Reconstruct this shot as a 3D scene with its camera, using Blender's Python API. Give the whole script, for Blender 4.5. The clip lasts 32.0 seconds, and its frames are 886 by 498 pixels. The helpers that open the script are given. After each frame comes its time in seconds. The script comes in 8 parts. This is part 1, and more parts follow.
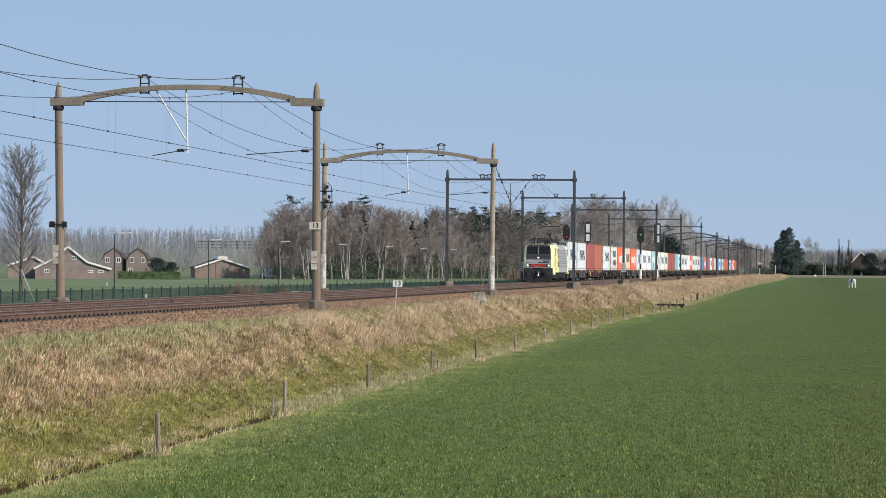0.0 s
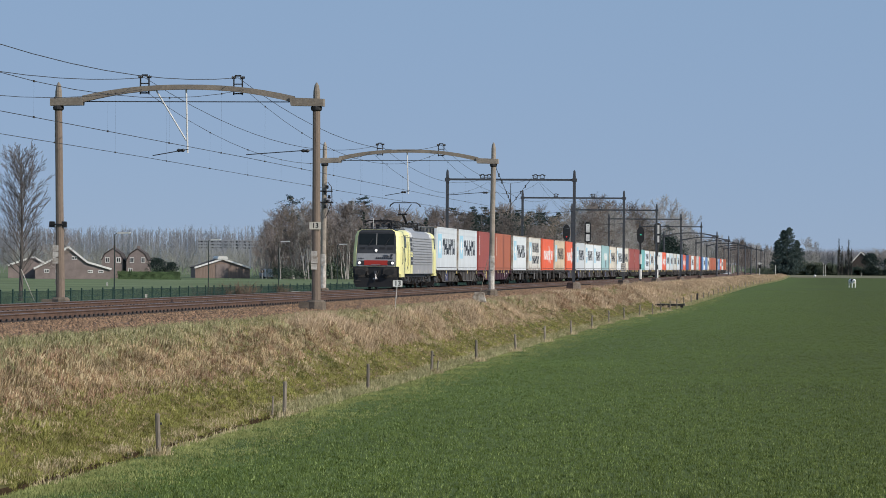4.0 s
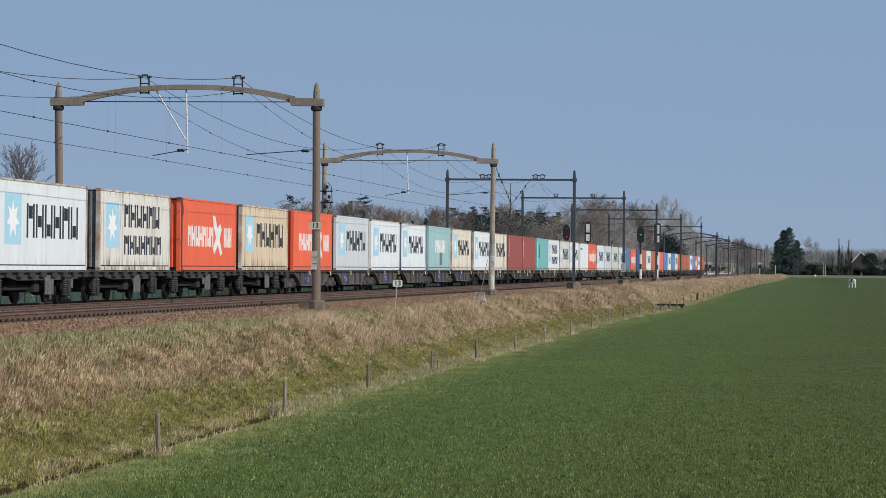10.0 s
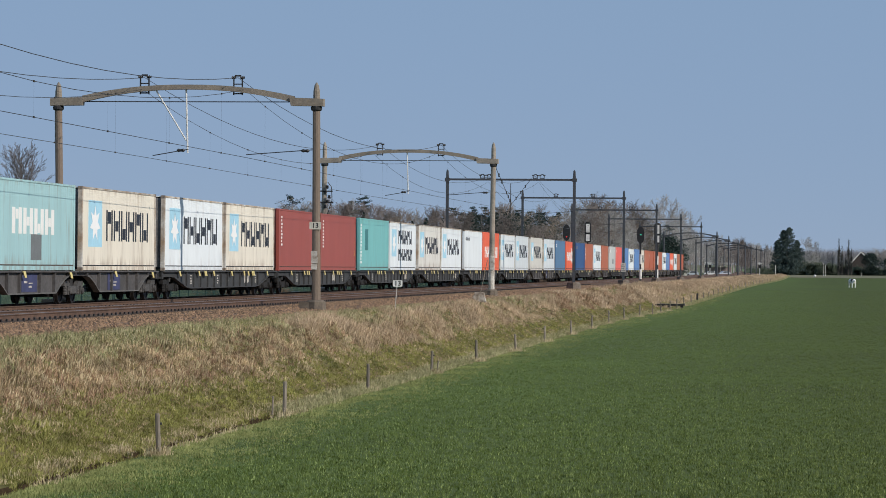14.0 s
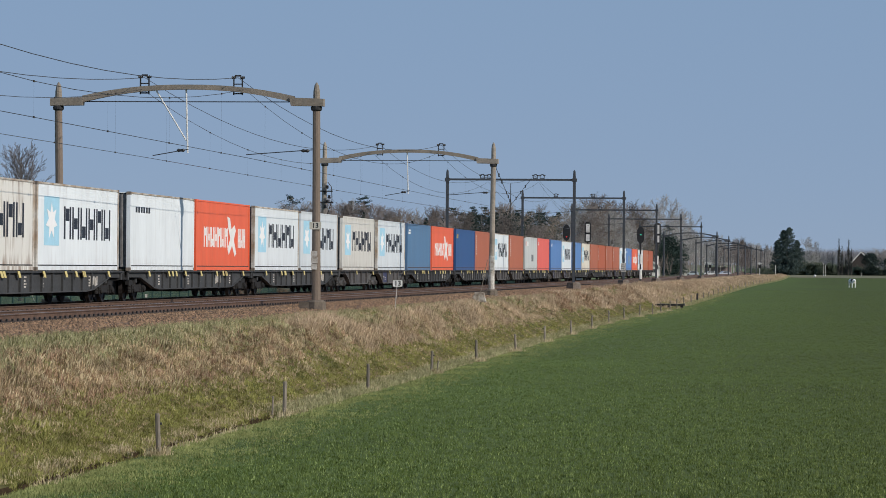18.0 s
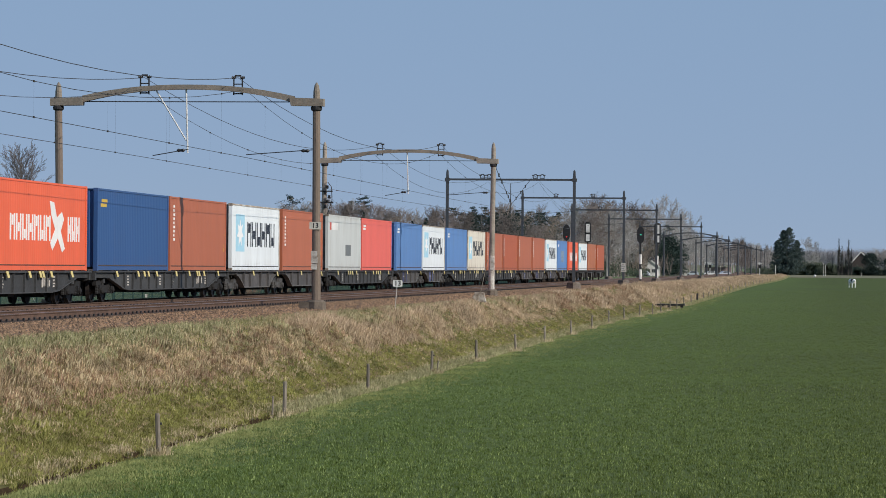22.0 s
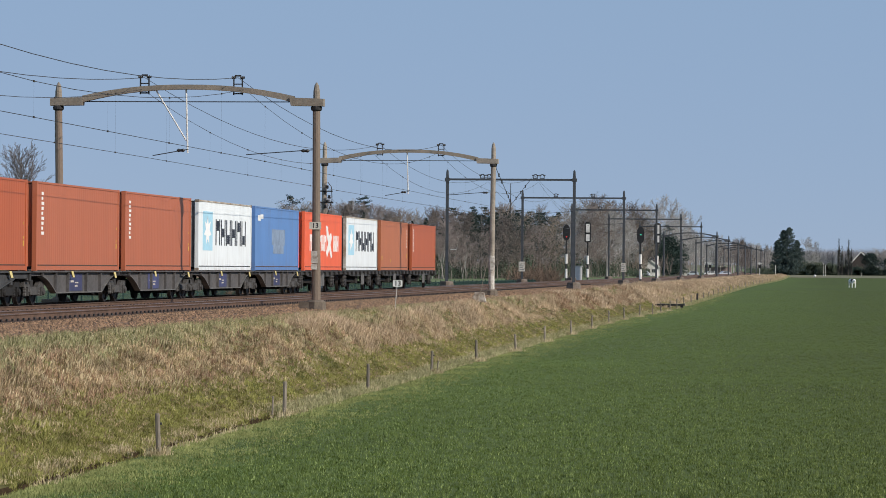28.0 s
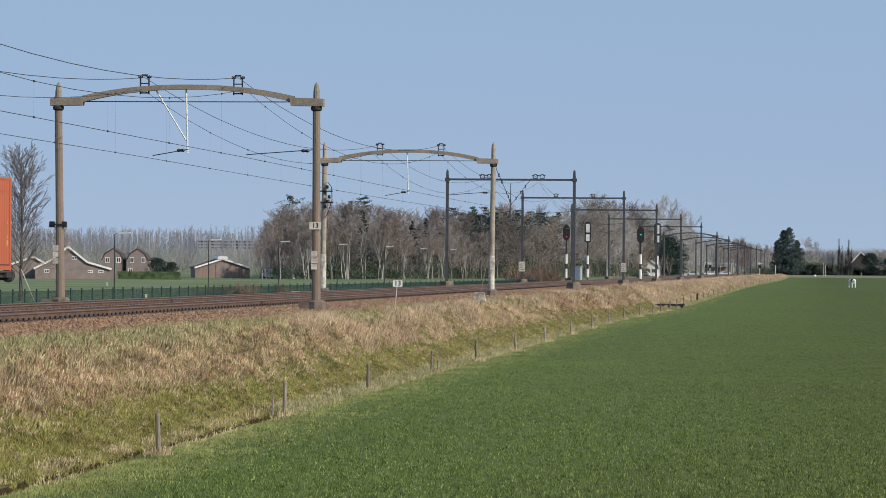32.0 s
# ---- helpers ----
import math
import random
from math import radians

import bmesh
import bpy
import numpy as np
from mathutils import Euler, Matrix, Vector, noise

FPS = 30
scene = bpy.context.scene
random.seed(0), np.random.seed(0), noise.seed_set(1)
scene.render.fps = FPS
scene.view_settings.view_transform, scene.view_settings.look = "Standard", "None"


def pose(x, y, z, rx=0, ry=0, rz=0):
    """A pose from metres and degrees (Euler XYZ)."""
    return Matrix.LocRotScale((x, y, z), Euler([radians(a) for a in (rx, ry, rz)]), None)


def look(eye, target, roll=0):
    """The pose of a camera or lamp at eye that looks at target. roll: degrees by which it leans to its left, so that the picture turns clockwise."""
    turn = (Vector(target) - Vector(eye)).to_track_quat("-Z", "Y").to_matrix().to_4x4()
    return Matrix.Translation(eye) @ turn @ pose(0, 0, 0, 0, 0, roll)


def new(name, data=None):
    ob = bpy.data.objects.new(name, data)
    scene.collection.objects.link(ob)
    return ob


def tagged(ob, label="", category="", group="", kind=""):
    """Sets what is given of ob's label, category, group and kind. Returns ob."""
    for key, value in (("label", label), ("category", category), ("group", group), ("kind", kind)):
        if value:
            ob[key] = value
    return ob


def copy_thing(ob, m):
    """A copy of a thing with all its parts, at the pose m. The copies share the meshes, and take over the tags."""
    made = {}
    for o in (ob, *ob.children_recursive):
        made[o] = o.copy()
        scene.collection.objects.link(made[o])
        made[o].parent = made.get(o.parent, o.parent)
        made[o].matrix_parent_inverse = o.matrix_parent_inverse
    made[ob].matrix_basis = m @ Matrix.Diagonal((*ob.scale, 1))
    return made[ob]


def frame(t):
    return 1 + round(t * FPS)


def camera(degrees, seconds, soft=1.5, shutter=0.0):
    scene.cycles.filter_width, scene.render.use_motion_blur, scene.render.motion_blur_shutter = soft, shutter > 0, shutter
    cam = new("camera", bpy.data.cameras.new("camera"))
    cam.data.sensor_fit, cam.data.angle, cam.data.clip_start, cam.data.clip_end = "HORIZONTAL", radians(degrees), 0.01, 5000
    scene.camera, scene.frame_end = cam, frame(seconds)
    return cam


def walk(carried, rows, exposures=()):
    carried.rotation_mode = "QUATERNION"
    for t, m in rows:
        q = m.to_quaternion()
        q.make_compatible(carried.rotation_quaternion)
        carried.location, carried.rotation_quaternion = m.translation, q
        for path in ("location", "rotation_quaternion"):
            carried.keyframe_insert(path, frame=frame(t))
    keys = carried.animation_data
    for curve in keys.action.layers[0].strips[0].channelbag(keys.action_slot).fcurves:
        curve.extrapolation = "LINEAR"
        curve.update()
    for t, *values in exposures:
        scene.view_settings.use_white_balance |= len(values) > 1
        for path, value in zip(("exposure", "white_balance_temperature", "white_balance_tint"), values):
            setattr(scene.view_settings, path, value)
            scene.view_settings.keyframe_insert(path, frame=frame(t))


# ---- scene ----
# Camera: stands still on a raised spot beside the railway.
cam = camera(16.24, 32.0, soft=0.85)
EYE = (24.758, 0.0, 1.673)
_yaw, _tilt = radians(6.894), radians(0.1986)
AIM = (EYE[0] - math.sin(_yaw) * math.cos(_tilt), EYE[1] + math.cos(_yaw) * math.cos(_tilt), EYE[2] + math.sin(_tilt))
VIEW = look(EYE, AIM, 0.47)
walk(cam, [(0.0, VIEW), (32.0, VIEW)],
     exposures=[(0.0, 0.03, 6750, 12.5), (2.0, -0.06, 6750, 12.5), (4.0, -0.33, 6500, 12), (7.0, -0.44, 6500, 12), (14.0, -0.43, 6500, 12), (17.0, -0.5, 6500, 12), (20.0, -0.42, 6500, 12), (24.0, -0.37, 6500, 12), (28.0, -0.26, 6650, 12.5), (29.5, -0.15, 6700, 12.5), (32.0, -0.1, 6750, 12.5)])

# Daylight: low spring sun from behind the camera's right shoulder, clear sky.
SUN_EL, SUN_AZ = 31.0, 117.3
world = bpy.data.worlds.new("sky")
scene.world = world
world.use_nodes = True
_n = world.node_tree.nodes
_sky = _n.new("ShaderNodeTexSky")
_sky.sky_type = "NISHITA"
_sky.sun_disc = False
_sky.sun_elevation = radians(SUN_EL)
_sky.sun_rotation = radians(SUN_AZ)
_sky.air_density, _sky.dust_density, _sky.ozone_density = 0.5, 0.0, 3.5
_n["Background"].inputs["Strength"].default_value = 0.107
# thin haze over the whole sky, a little warmer at the horizon
_mix = _n.new("ShaderNodeMixRGB")
_mix.inputs["Fac"].default_value = 0.86
_at, _up, _ramp = _n.new("ShaderNodeTexCoord"), _n.new("ShaderNodeSeparateXYZ"), _n.new("ShaderNodeMapRange")
_ramp.inputs["From Max"].default_value = 0.1
_haze = _n.new("ShaderNodeMixRGB")
_haze.inputs["Color1"].default_value = (3.24, 4.42, 6.38, 1)
_haze.inputs["Color2"].default_value = (3.1, 4.6, 6.62, 1)
world.node_tree.links.new(_at.outputs["Generated"], _up.inputs["Vector"])
world.node_tree.links.new(_up.outputs["Z"], _ramp.inputs["Value"])
world.node_tree.links.new(_ramp.outputs["Result"], _haze.inputs["Fac"])
world.node_tree.links.new(_haze.outputs["Color"], _mix.inputs["Color2"])
world.node_tree.links.new(_sky.outputs["Color"], _mix.inputs["Color1"])
world.node_tree.links.new(_mix.outputs["Color"], _n["Background"].inputs["Color"])
_s = bpy.data.lights.new("sun", "SUN")
_s.energy, _s.angle, _s.color = 5.0, radians(0.5), (1.0, 0.93, 0.82)
_so = new("sun", _s)
_dir = Vector((math.sin(radians(SUN_AZ)) * math.cos(radians(SUN_EL)), math.cos(radians(SUN_AZ)) * math.cos(radians(SUN_EL)), math.sin(radians(SUN_EL))))
_so.matrix_world = look(tuple(_dir * 300), (0, 0, 0))


# ---- materials ----
def mat(name, col, rough=0.7, metal=0.0, vary=0.25, scale=3.0, fine=30.0, bump=0.0, col2=None, stretch=(1, 1, 1), per=0.0, island=0.0, spec=0.5, patch=0.5):
    """A worn surface: colour varied at a broad and a fine scale, with relief."""
    m = bpy.data.materials.new(name)
    m.use_nodes = True
    nt = m.node_tree
    b = nt.nodes["Principled BSDF"]
    b.inputs["Roughness"].default_value = rough
    b.inputs["Metallic"].default_value = metal
    b.inputs["Specular IOR Level"].default_value = spec
    tc = nt.nodes.new("ShaderNodeTexCoord")
    mp = nt.nodes.new("ShaderNodeMapping")
    mp.inputs["Scale"].default_value = stretch
    nt.links.new(tc.outputs["Object"], mp.inputs["Vector"])
    n1, n2 = nt.nodes.new("ShaderNodeTexNoise"), nt.nodes.new("ShaderNodeTexNoise")
    n1.inputs["Scale"].default_value, n1.inputs["Detail"].default_value = scale, 5
    n2.inputs["Scale"].default_value, n2.inputs["Detail"].default_value = fine, 3
    for n in (n1, n2):
        nt.links.new(mp.outputs["Vector"], n.inputs["Vector"])
    if col2 is None:
        col2 = tuple(c * (1 - vary) for c in col)
    r1 = nt.nodes.new("ShaderNodeValToRGB")
    r1.color_ramp.elements[0].position, r1.color_ramp.elements[1].position = patch - 0.15, patch + 0.18
    r1.color_ramp.elements[0].color, r1.color_ramp.elements[1].color = (*col2, 1), (*col, 1)
    nt.links.new(n1.outputs["Fac"], r1.inputs["Fac"])
    r2 = nt.nodes.new("ShaderNodeValToRGB")
    lo = 1 - vary
    r2.color_ramp.elements[0].position, r2.color_ramp.elements[1].position = 0.3, 0.7
    r2.color_ramp.elements[0].color, r2.color_ramp.elements[1].color = (lo, lo, lo, 1), (1, 1, 1, 1)
    nt.links.new(n2.outputs["Fac"], r2.inputs["Fac"])
    mx = nt.nodes.new("ShaderNodeMixRGB")
    mx.blend_type = "MULTIPLY"
    mx.inputs["Fac"].default_value = 1.0
    nt.links.new(r1.outputs["Color"], mx.inputs["Color1"])
    nt.links.new(r2.outputs["Color"], mx.inputs["Color2"])
    out = mx.outputs["Color"]
    for amount, kind, sock in ((per, "ShaderNodeObjectInfo", "Random"), (island, "ShaderNodeNewGeometry", "Random Per Island")):
        if amount:
            oi = nt.nodes.new(kind)
            mr = nt.nodes.new("ShaderNodeMapRange")
            mr.inputs["To Min"].default_value, mr.inputs["To Max"].default_value = 1 - amount, 1 + amount
            nt.links.new(oi.outputs[sock], mr.inputs["Value"])
            hv = nt.nodes.new("ShaderNodeHueSaturation")
            nt.links.new(mr.outputs["Result"], hv.inputs["Value"])
            nt.links.new(out, hv.inputs["Color"])
            out = hv.outputs["Color"]
    nt.links.new(out, b.inputs["Base Color"])
    if bump:
        bp = nt.nodes.new("ShaderNodeBump")
        bp.inputs["Strength"].default_value, bp.inputs["Distance"].default_value = bump, 0.02
        nt.links.new(n2.outputs["Fac"], bp.inputs["Height"])
        nt.links.new(bp.outputs["Normal"], b.inputs["Normal"])
    return m


def ramp_island(name, cols, rough=0.85, patch=0.35, low=0.74, high=1.32, thin=None, reach=(1, 1, 1)):
    """Blades or twigs whose colour differs from piece to piece."""
    m = bpy.data.materials.new(name)
    m.use_nodes = True
    nt = m.node_tree
    b = nt.nodes["Principled BSDF"]
    b.inputs["Roughness"].default_value = rough
    b.inputs["Specular IOR Level"].default_value = 0.2
    g = nt.nodes.new("ShaderNodeNewGeometry")
    r = nt.nodes.new("ShaderNodeValToRGB")
    e = r.color_ramp.elements
    while len(e) < len(cols):
        e.new(0.5)
    for i, c in enumerate(cols):
        e[i].position, e[i].color = i / (len(cols) - 1), (*c, 1)
    nt.links.new(g.outputs["Random Per Island"], r.inputs["Fac"])
    tc = nt.nodes.new("ShaderNodeTexCoord")
    n = nt.nodes.new("ShaderNodeTexNoise")
    n.inputs["Scale"].default_value, n.inputs["Detail"].default_value = patch, 5
    mp = nt.nodes.new("ShaderNodeMapping")
    mp.inputs["Scale"].default_value = reach
    nt.links.new(tc.outputs["Object"], mp.inputs["Vector"])
    nt.links.new(mp.outputs["Vector"], n.inputs["Vector"])
    mr = nt.nodes.new("ShaderNodeMapRange")
    mr.inputs["From Min"].default_value, mr.inputs["From Max"].default_value = 0.3, 0.7
    mr.inputs["To Min"].default_value, mr.inputs["To Max"].default_value = low, high
    nt.links.new(n.outputs["Fac"], mr.inputs["Value"])
    hv = nt.nodes.new("ShaderNodeHueSaturation")
    nt.links.new(mr.outputs["Result"], hv.inputs["Value"])
    nt.links.new(r.outputs["Color"], hv.inputs["Color"])
    nt.links.new(hv.outputs["Color"], b.inputs["Base Color"])
    # thin holds the x bounds and the tint of the darkening
    if thin:
        darken_across(nt, hv.outputs["Color"], b.inputs["Base Color"], tc, *thin)
    return m


def darken_across(nt, src, dst, tc, x0, x1, tint):
    """Darkens the field's colour gradually from x0 to x1."""
    sp = nt.nodes.new("ShaderNodeSeparateXYZ")
    nt.links.new(tc.outputs["Object"], sp.inputs["Vector"])
    mr = nt.nodes.new("ShaderNodeMapRange")
    mr.inputs["From Min"].default_value, mr.inputs["From Max"].default_value = x0, x1
    nt.links.new(sp.outputs["X"], mr.inputs["Value"])
    mx = nt.nodes.new("ShaderNodeMixRGB")
    mx.blend_type = "MULTIPLY"
    mx.inputs["Color2"].default_value = (*tint, 1)
    nt.links.new(mr.outputs["Result"], mx.inputs["Fac"])
    nt.links.new(src, mx.inputs["Color1"])
    nt.links.new(mx.outputs["Color"], dst)


def glow(name, col, strength):
    m = bpy.data.materials.new(name)
    m.use_nodes = True
    b = m.node_tree.nodes["Principled BSDF"]
    b.inputs["Base Color"].default_value = (*col, 1)
    b.inputs["Emission Color"].default_value = (*col, 1)
    b.inputs["Emission Strength"].default_value = strength
    return m


M_CONC = mat("weathered_concrete", (0.24, 0.187, 0.148), 0.9, vary=0.2, scale=1.2, fine=18, bump=0.5, stretch=(1, 1, 0.35))
M_CONC_B = mat("grey_weathered_concrete", (0.285, 0.245, 0.20), 0.9, vary=0.22, scale=1.5, fine=12, bump=0.5)
M_CONC_L = mat("pale_concrete", (0.43, 0.375, 0.315), 0.9, vary=0.35, scale=1.5, fine=16, bump=0.5)
M_WHITE = mat("white_paint", (0.84, 0.83, 0.80), 0.6, vary=0.2, scale=2, fine=25, per=0.04)
M_WORN = mat("worn_white_paint", (0.66, 0.63, 0.58), 0.8, vary=0.3, scale=5, fine=40, col2=(0.32, 0.27, 0.22), patch=0.42)
M_STEEL = mat("grey_galvanised_steel", (0.09, 0.10, 0.117), 0.6, 0.3, vary=0.3, scale=2, fine=20)
M_DARK = mat("dark_metal", (0.035, 0.035, 0.037), 0.65, 0.2, vary=0.4, scale=4, fine=30)
M_BLACK = mat("black_paint", (0.018, 0.018, 0.02), 0.55, vary=0.3, scale=4)
M_WIRE = mat("copper_wire", (0.06, 0.055, 0.05), 0.6, 0.3, vary=0.2)
M_RAIL = mat("rusty_rail", (0.19, 0.115, 0.08), 0.75, 0.3, vary=0.35, scale=1.5, fine=12)
M_HEAD = mat("polished_rail_head", (0.45, 0.42, 0.40), 0.35, 0.9, vary=0.15)
M_SLEEPER = mat("stained_concrete_sleeper", (0.17, 0.115, 0.085), 0.9, vary=0.35, scale=3, fine=25, per=0.12)
M_BALLAST = mat("brown_ballast", (0.215, 0.132, 0.085), 0.95, vary=0.65, scale=6, fine=18, bump=1.0, col2=(0.115, 0.066, 0.044))
M_STONE = mat("ballast_stone", (0.325, 0.20, 0.118), 0.95, vary=0.3, scale=8, island=0.65)
M_FIELD = mat("green_field", (0.122, 0.176, 0.053), 0.95, vary=0.45, scale=0.09, fine=7, bump=0.8, col2=(0.105, 0.145, 0.053), spec=0.08)
# the field gets darker towards larger x
FIELD_DARKENING = (16.0, 27.0, (0.83, 0.78, 0.78))
_b = M_FIELD.node_tree.nodes["Principled BSDF"]
darken_across(M_FIELD.node_tree, _b.inputs["Base Color"].links[0].from_socket, _b.inputs["Base Color"], M_FIELD.node_tree.nodes["Texture Coordinate"], *FIELD_DARKENING)
M_MEADOW = mat("meadow_grass", (0.18, 0.23, 0.12), 0.95, vary=0.3, scale=0.05, fine=2, spec=0.1)
M_BANK = mat("dry_bank_soil", (0.235, 0.18, 0.105), 0.95, vary=0.45, scale=0.45, fine=7, bump=1.0, col2=(0.095, 0.10, 0.04), spec=0.0)
M_MUD = mat("ditch_mud", (0.07, 0.05, 0.03), 0.95, spec=0.0, vary=0.4, scale=1.5, fine=12, bump=0.5)
M_WOOD = mat("grey_fence_wood", (0.34, 0.295, 0.24), 0.9, vary=0.4, scale=4, fine=30, bump=0.1, stretch=(1, 1, 0.2), per=0.2)
M_YELLOW = mat("yellow_paint", (0.86, 0.72, 0.30), 0.45, vary=0.15, scale=2)
M_GREENMESH = mat("green_fence", (0.024, 0.066, 0.056), 0.6, vary=0.3, scale=1.0)
M_BLOCK = mat("weathered_block", (0.25, 0.215, 0.185), 0.95, vary=0.4, scale=1.5, fine=10, bump=0.4, col2=(0.13, 0.10, 0.08))
M_FOOT = mat("stained_footing", (0.195, 0.158, 0.125), 0.95, vary=0.35, scale=2, fine=14, bump=0.5)


# ---- geometry helpers ----
class Geo:
    """Collects the faces of one part."""

    def __init__(self):
        self.v, self.f = [], []

    def add(self, vs, fs):
        o = len(self.v)
        self.v += [tuple(p) for p in vs]
        self.f += [tuple(i + o for i in q) for q in fs]
        return self

    def box(self, x0, y0, z0, x1, y1, z1, c=0.0):
        """A box; c chamfers its long vertical section at the top edges."""
        if c:
            return self.prism_y([(x0, z0), (x1, z0), (x1, z1 - c), (x1 - c, z1), (x0 + c, z1), (x0, z1 - c)], y0, y1)
        return self.add([(x0, y0, z0), (x1, y0, z0), (x1, y1, z0), (x0, y1, z0), (x0, y0, z1), (x1, y0, z1), (x1, y1, z1), (x0, y1, z1)],
                        [(0, 3, 2, 1), (4, 5, 6, 7), (0, 1, 5, 4), (1, 2, 6, 5), (2, 3, 7, 6), (3, 0, 4, 7)])

    def prism_y(self, xz, y0, y1):
        n = len(xz)
        return self.add([(x, y0, z) for x, z in xz] + [(x, y1, z) for x, z in xz],
                        [tuple(range(n)), tuple(range(2 * n - 1, n - 1, -1))] + [((i + 1) % n, i, i + n, (i + 1) % n + n) for i in range(n)])

    def prism_x(self, yz, x0, x1):
        n = len(yz)
        return self.add([(x0, y, z) for y, z in yz] + [(x1, y, z) for y, z in yz],
                        [tuple(range(n - 1, -1, -1)), tuple(range(n, 2 * n))] + [(i, (i + 1) % n, (i + 1) % n + n, i + n) for i in range(n)])

    def tube(self, pts, rad, n=8, cap=True):
        """A round bar through the points; rad one radius or one for each point."""
        pts = [Vector(p) for p in pts]
        rad = rad if isinstance(rad, (list, tuple)) else [rad] * len(pts)
        vs, k = [], len(pts)
        d0 = (pts[-1] - pts[0]).normalized()
        side = d0.cross(Vector((0, 0, 1)) if abs(d0.z) < 0.9 else Vector((1, 0, 0))).normalized()
        for i, p in enumerate(pts):
            d = (pts[min(i + 1, k - 1)] - pts[max(i - 1, 0)]).normalized()
            a = (side - d * side.dot(d)).normalized()
            b = d.cross(a)
            for j in range(n):
                w = 2 * math.pi * j / n
                vs.append(p + (a * math.cos(w) + b * math.sin(w)) * rad[i])
        fs = [(i * n + j, i * n + (j + 1) % n, (i + 1) * n + (j + 1) % n, (i + 1) * n + j) for i in range(k - 1) for j in range(n)]
        if cap:
            fs += [tuple(range(n - 1, -1, -1)), tuple(range((k - 1) * n, k * n))]
        return self.add(vs, fs)

    def lathe_x(self, prof, cx, cy, cz, n=16):
        """Turned about an axis along x: prof of (x, radius)."""
        vs = [(cx + x, cy + r * math.cos(2 * math.pi * j / n), cz + r * math.sin(2 * math.pi * j / n)) for x, r in prof for j in range(n)]
        k = len(prof)
        fs = [(i * n + j, i * n + (j + 1) % n, (i + 1) * n + (j + 1) % n, (i + 1) * n + j) for i in range(k - 1) for j in range(n)]
        return self.add(vs, fs + [tuple(range(n - 1, -1, -1)), tuple(range((k - 1) * n, k * n))])

    def lathe_y(self, prof, cx, cy, cz, n=16):
        vs = [(cx + r * math.cos(2 * math.pi * j / n), cy + y, cz + r * math.sin(2 * math.pi * j / n)) for y, r in prof for j in range(n)]
        k = len(prof)
        fs = [(i * n + j, (i + 1) * n + j, (i + 1) * n + (j + 1) % n, i * n + (j + 1) % n) for i in range(k - 1) for j in range(n)]
        return self.add(vs, fs + [tuple(range(n)), tuple(range(k * n - 1, (k - 1) * n - 1, -1))])

    def lathe_z(self, prof, cx, cy, cz, n=12):
        vs = [(cx + r * math.cos(2 * math.pi * j / n), cy + r * math.sin(2 * math.pi * j / n), cz + z) for z, r in prof for j in range(n)]
        k = len(prof)
        fs = [(i * n + j, i * n + (j + 1) % n, (i + 1) * n + (j + 1) % n, (i + 1) * n + j) for i in range(k - 1) for j in range(n)]
        return self.add(vs, fs + [tuple(range(n - 1, -1, -1)), tuple(range((k - 1) * n, k * n))])

    def mesh(self, name, material, smooth=False):
        me = bpy.data.meshes.new(name)
        me.from_pydata(self.v, [], self.f)
        me.materials.append(material)
        if smooth:
            me.polygons.foreach_set("use_smooth", [True] * len(me.polygons))
        me.update()
        return me


CACHE = {}


def shared(key, make, material, smooth=False):
    """One mesh for all alike parts."""
    k = (key, material.name)
    if k not in CACHE:
        CACHE[k] = make().mesh(str(key[0] if isinstance(key, tuple) else key), material, smooth)
    return CACHE[k]


def part(name, geo, material, parent, label="", smooth=False, at=None):
    """One mesh object under a thing or a part. geo: a Geo or a ready mesh."""
    me = geo.mesh(name, material, smooth) if isinstance(geo, Geo) else geo
    ob = new(name, me)
    ob.parent = parent
    if at is not None:
        ob.matrix_basis = at if isinstance(at, Matrix) else Matrix.Translation(at)
    return tagged(ob, label) if label else ob


def thing(name, label, category, m=None, group="", kind=""):
    ob = new(name)
    ob.empty_display_size = 0.2
    if m is not None:
        ob.matrix_basis = m
    return tagged(ob, label, category, group, kind)


def solid(name, geo, material, label, category, m=None, group="", kind="", smooth=False):
    """A thing of one mesh."""
    ob = new(name, geo.mesh(name, material, smooth) if isinstance(geo, Geo) else geo)
    if m is not None:
        ob.matrix_basis = m
    return tagged(ob, label, category, group, kind)


def mesh_np(name, verts, tris, material):
    """A mesh of many triangles from arrays."""
    me = bpy.data.meshes.new(name)
    me.vertices.add(len(verts))
    me.vertices.foreach_set("co", np.asarray(verts, np.float32).ravel())
    n = len(tris)
    me.loops.add(3 * n)
    me.loops.foreach_set("vertex_index", np.asarray(tris, np.int32).ravel())
    me.polygons.add(n)
    me.polygons.foreach_set("loop_start", np.arange(0, 3 * n, 3, dtype=np.int32))
    me.materials.append(material)
    me.update(calc_edges=True)
    return me


# ---- the plan ----
GRADE = 0.0023
FIELD = -2.562
NEAR, FAR = 2.05, -2.05
MAST = 5.16


def rail_z(y):
    """Height of the rail heads: the line falls gently into the distance."""
    return -GRADE * (min(max(y, -700.0), 950.0) - 120.4)


def spread(y):
    """How far the ditch swings away from the line in the distance."""
    return float(np.interp(y, (220, 245, 262, 300, 400, 500, 580, 665, 760), (0, 0.5, 1.15, 1.3, 1.5, 1.8, 2.5, 4.0, 5.0)))


def outward(x, y):
    """From the even cross-section to the place on the widened bank."""
    return x + spread(y) * min(max((x - 6.5) / 3.3, 0), 1)


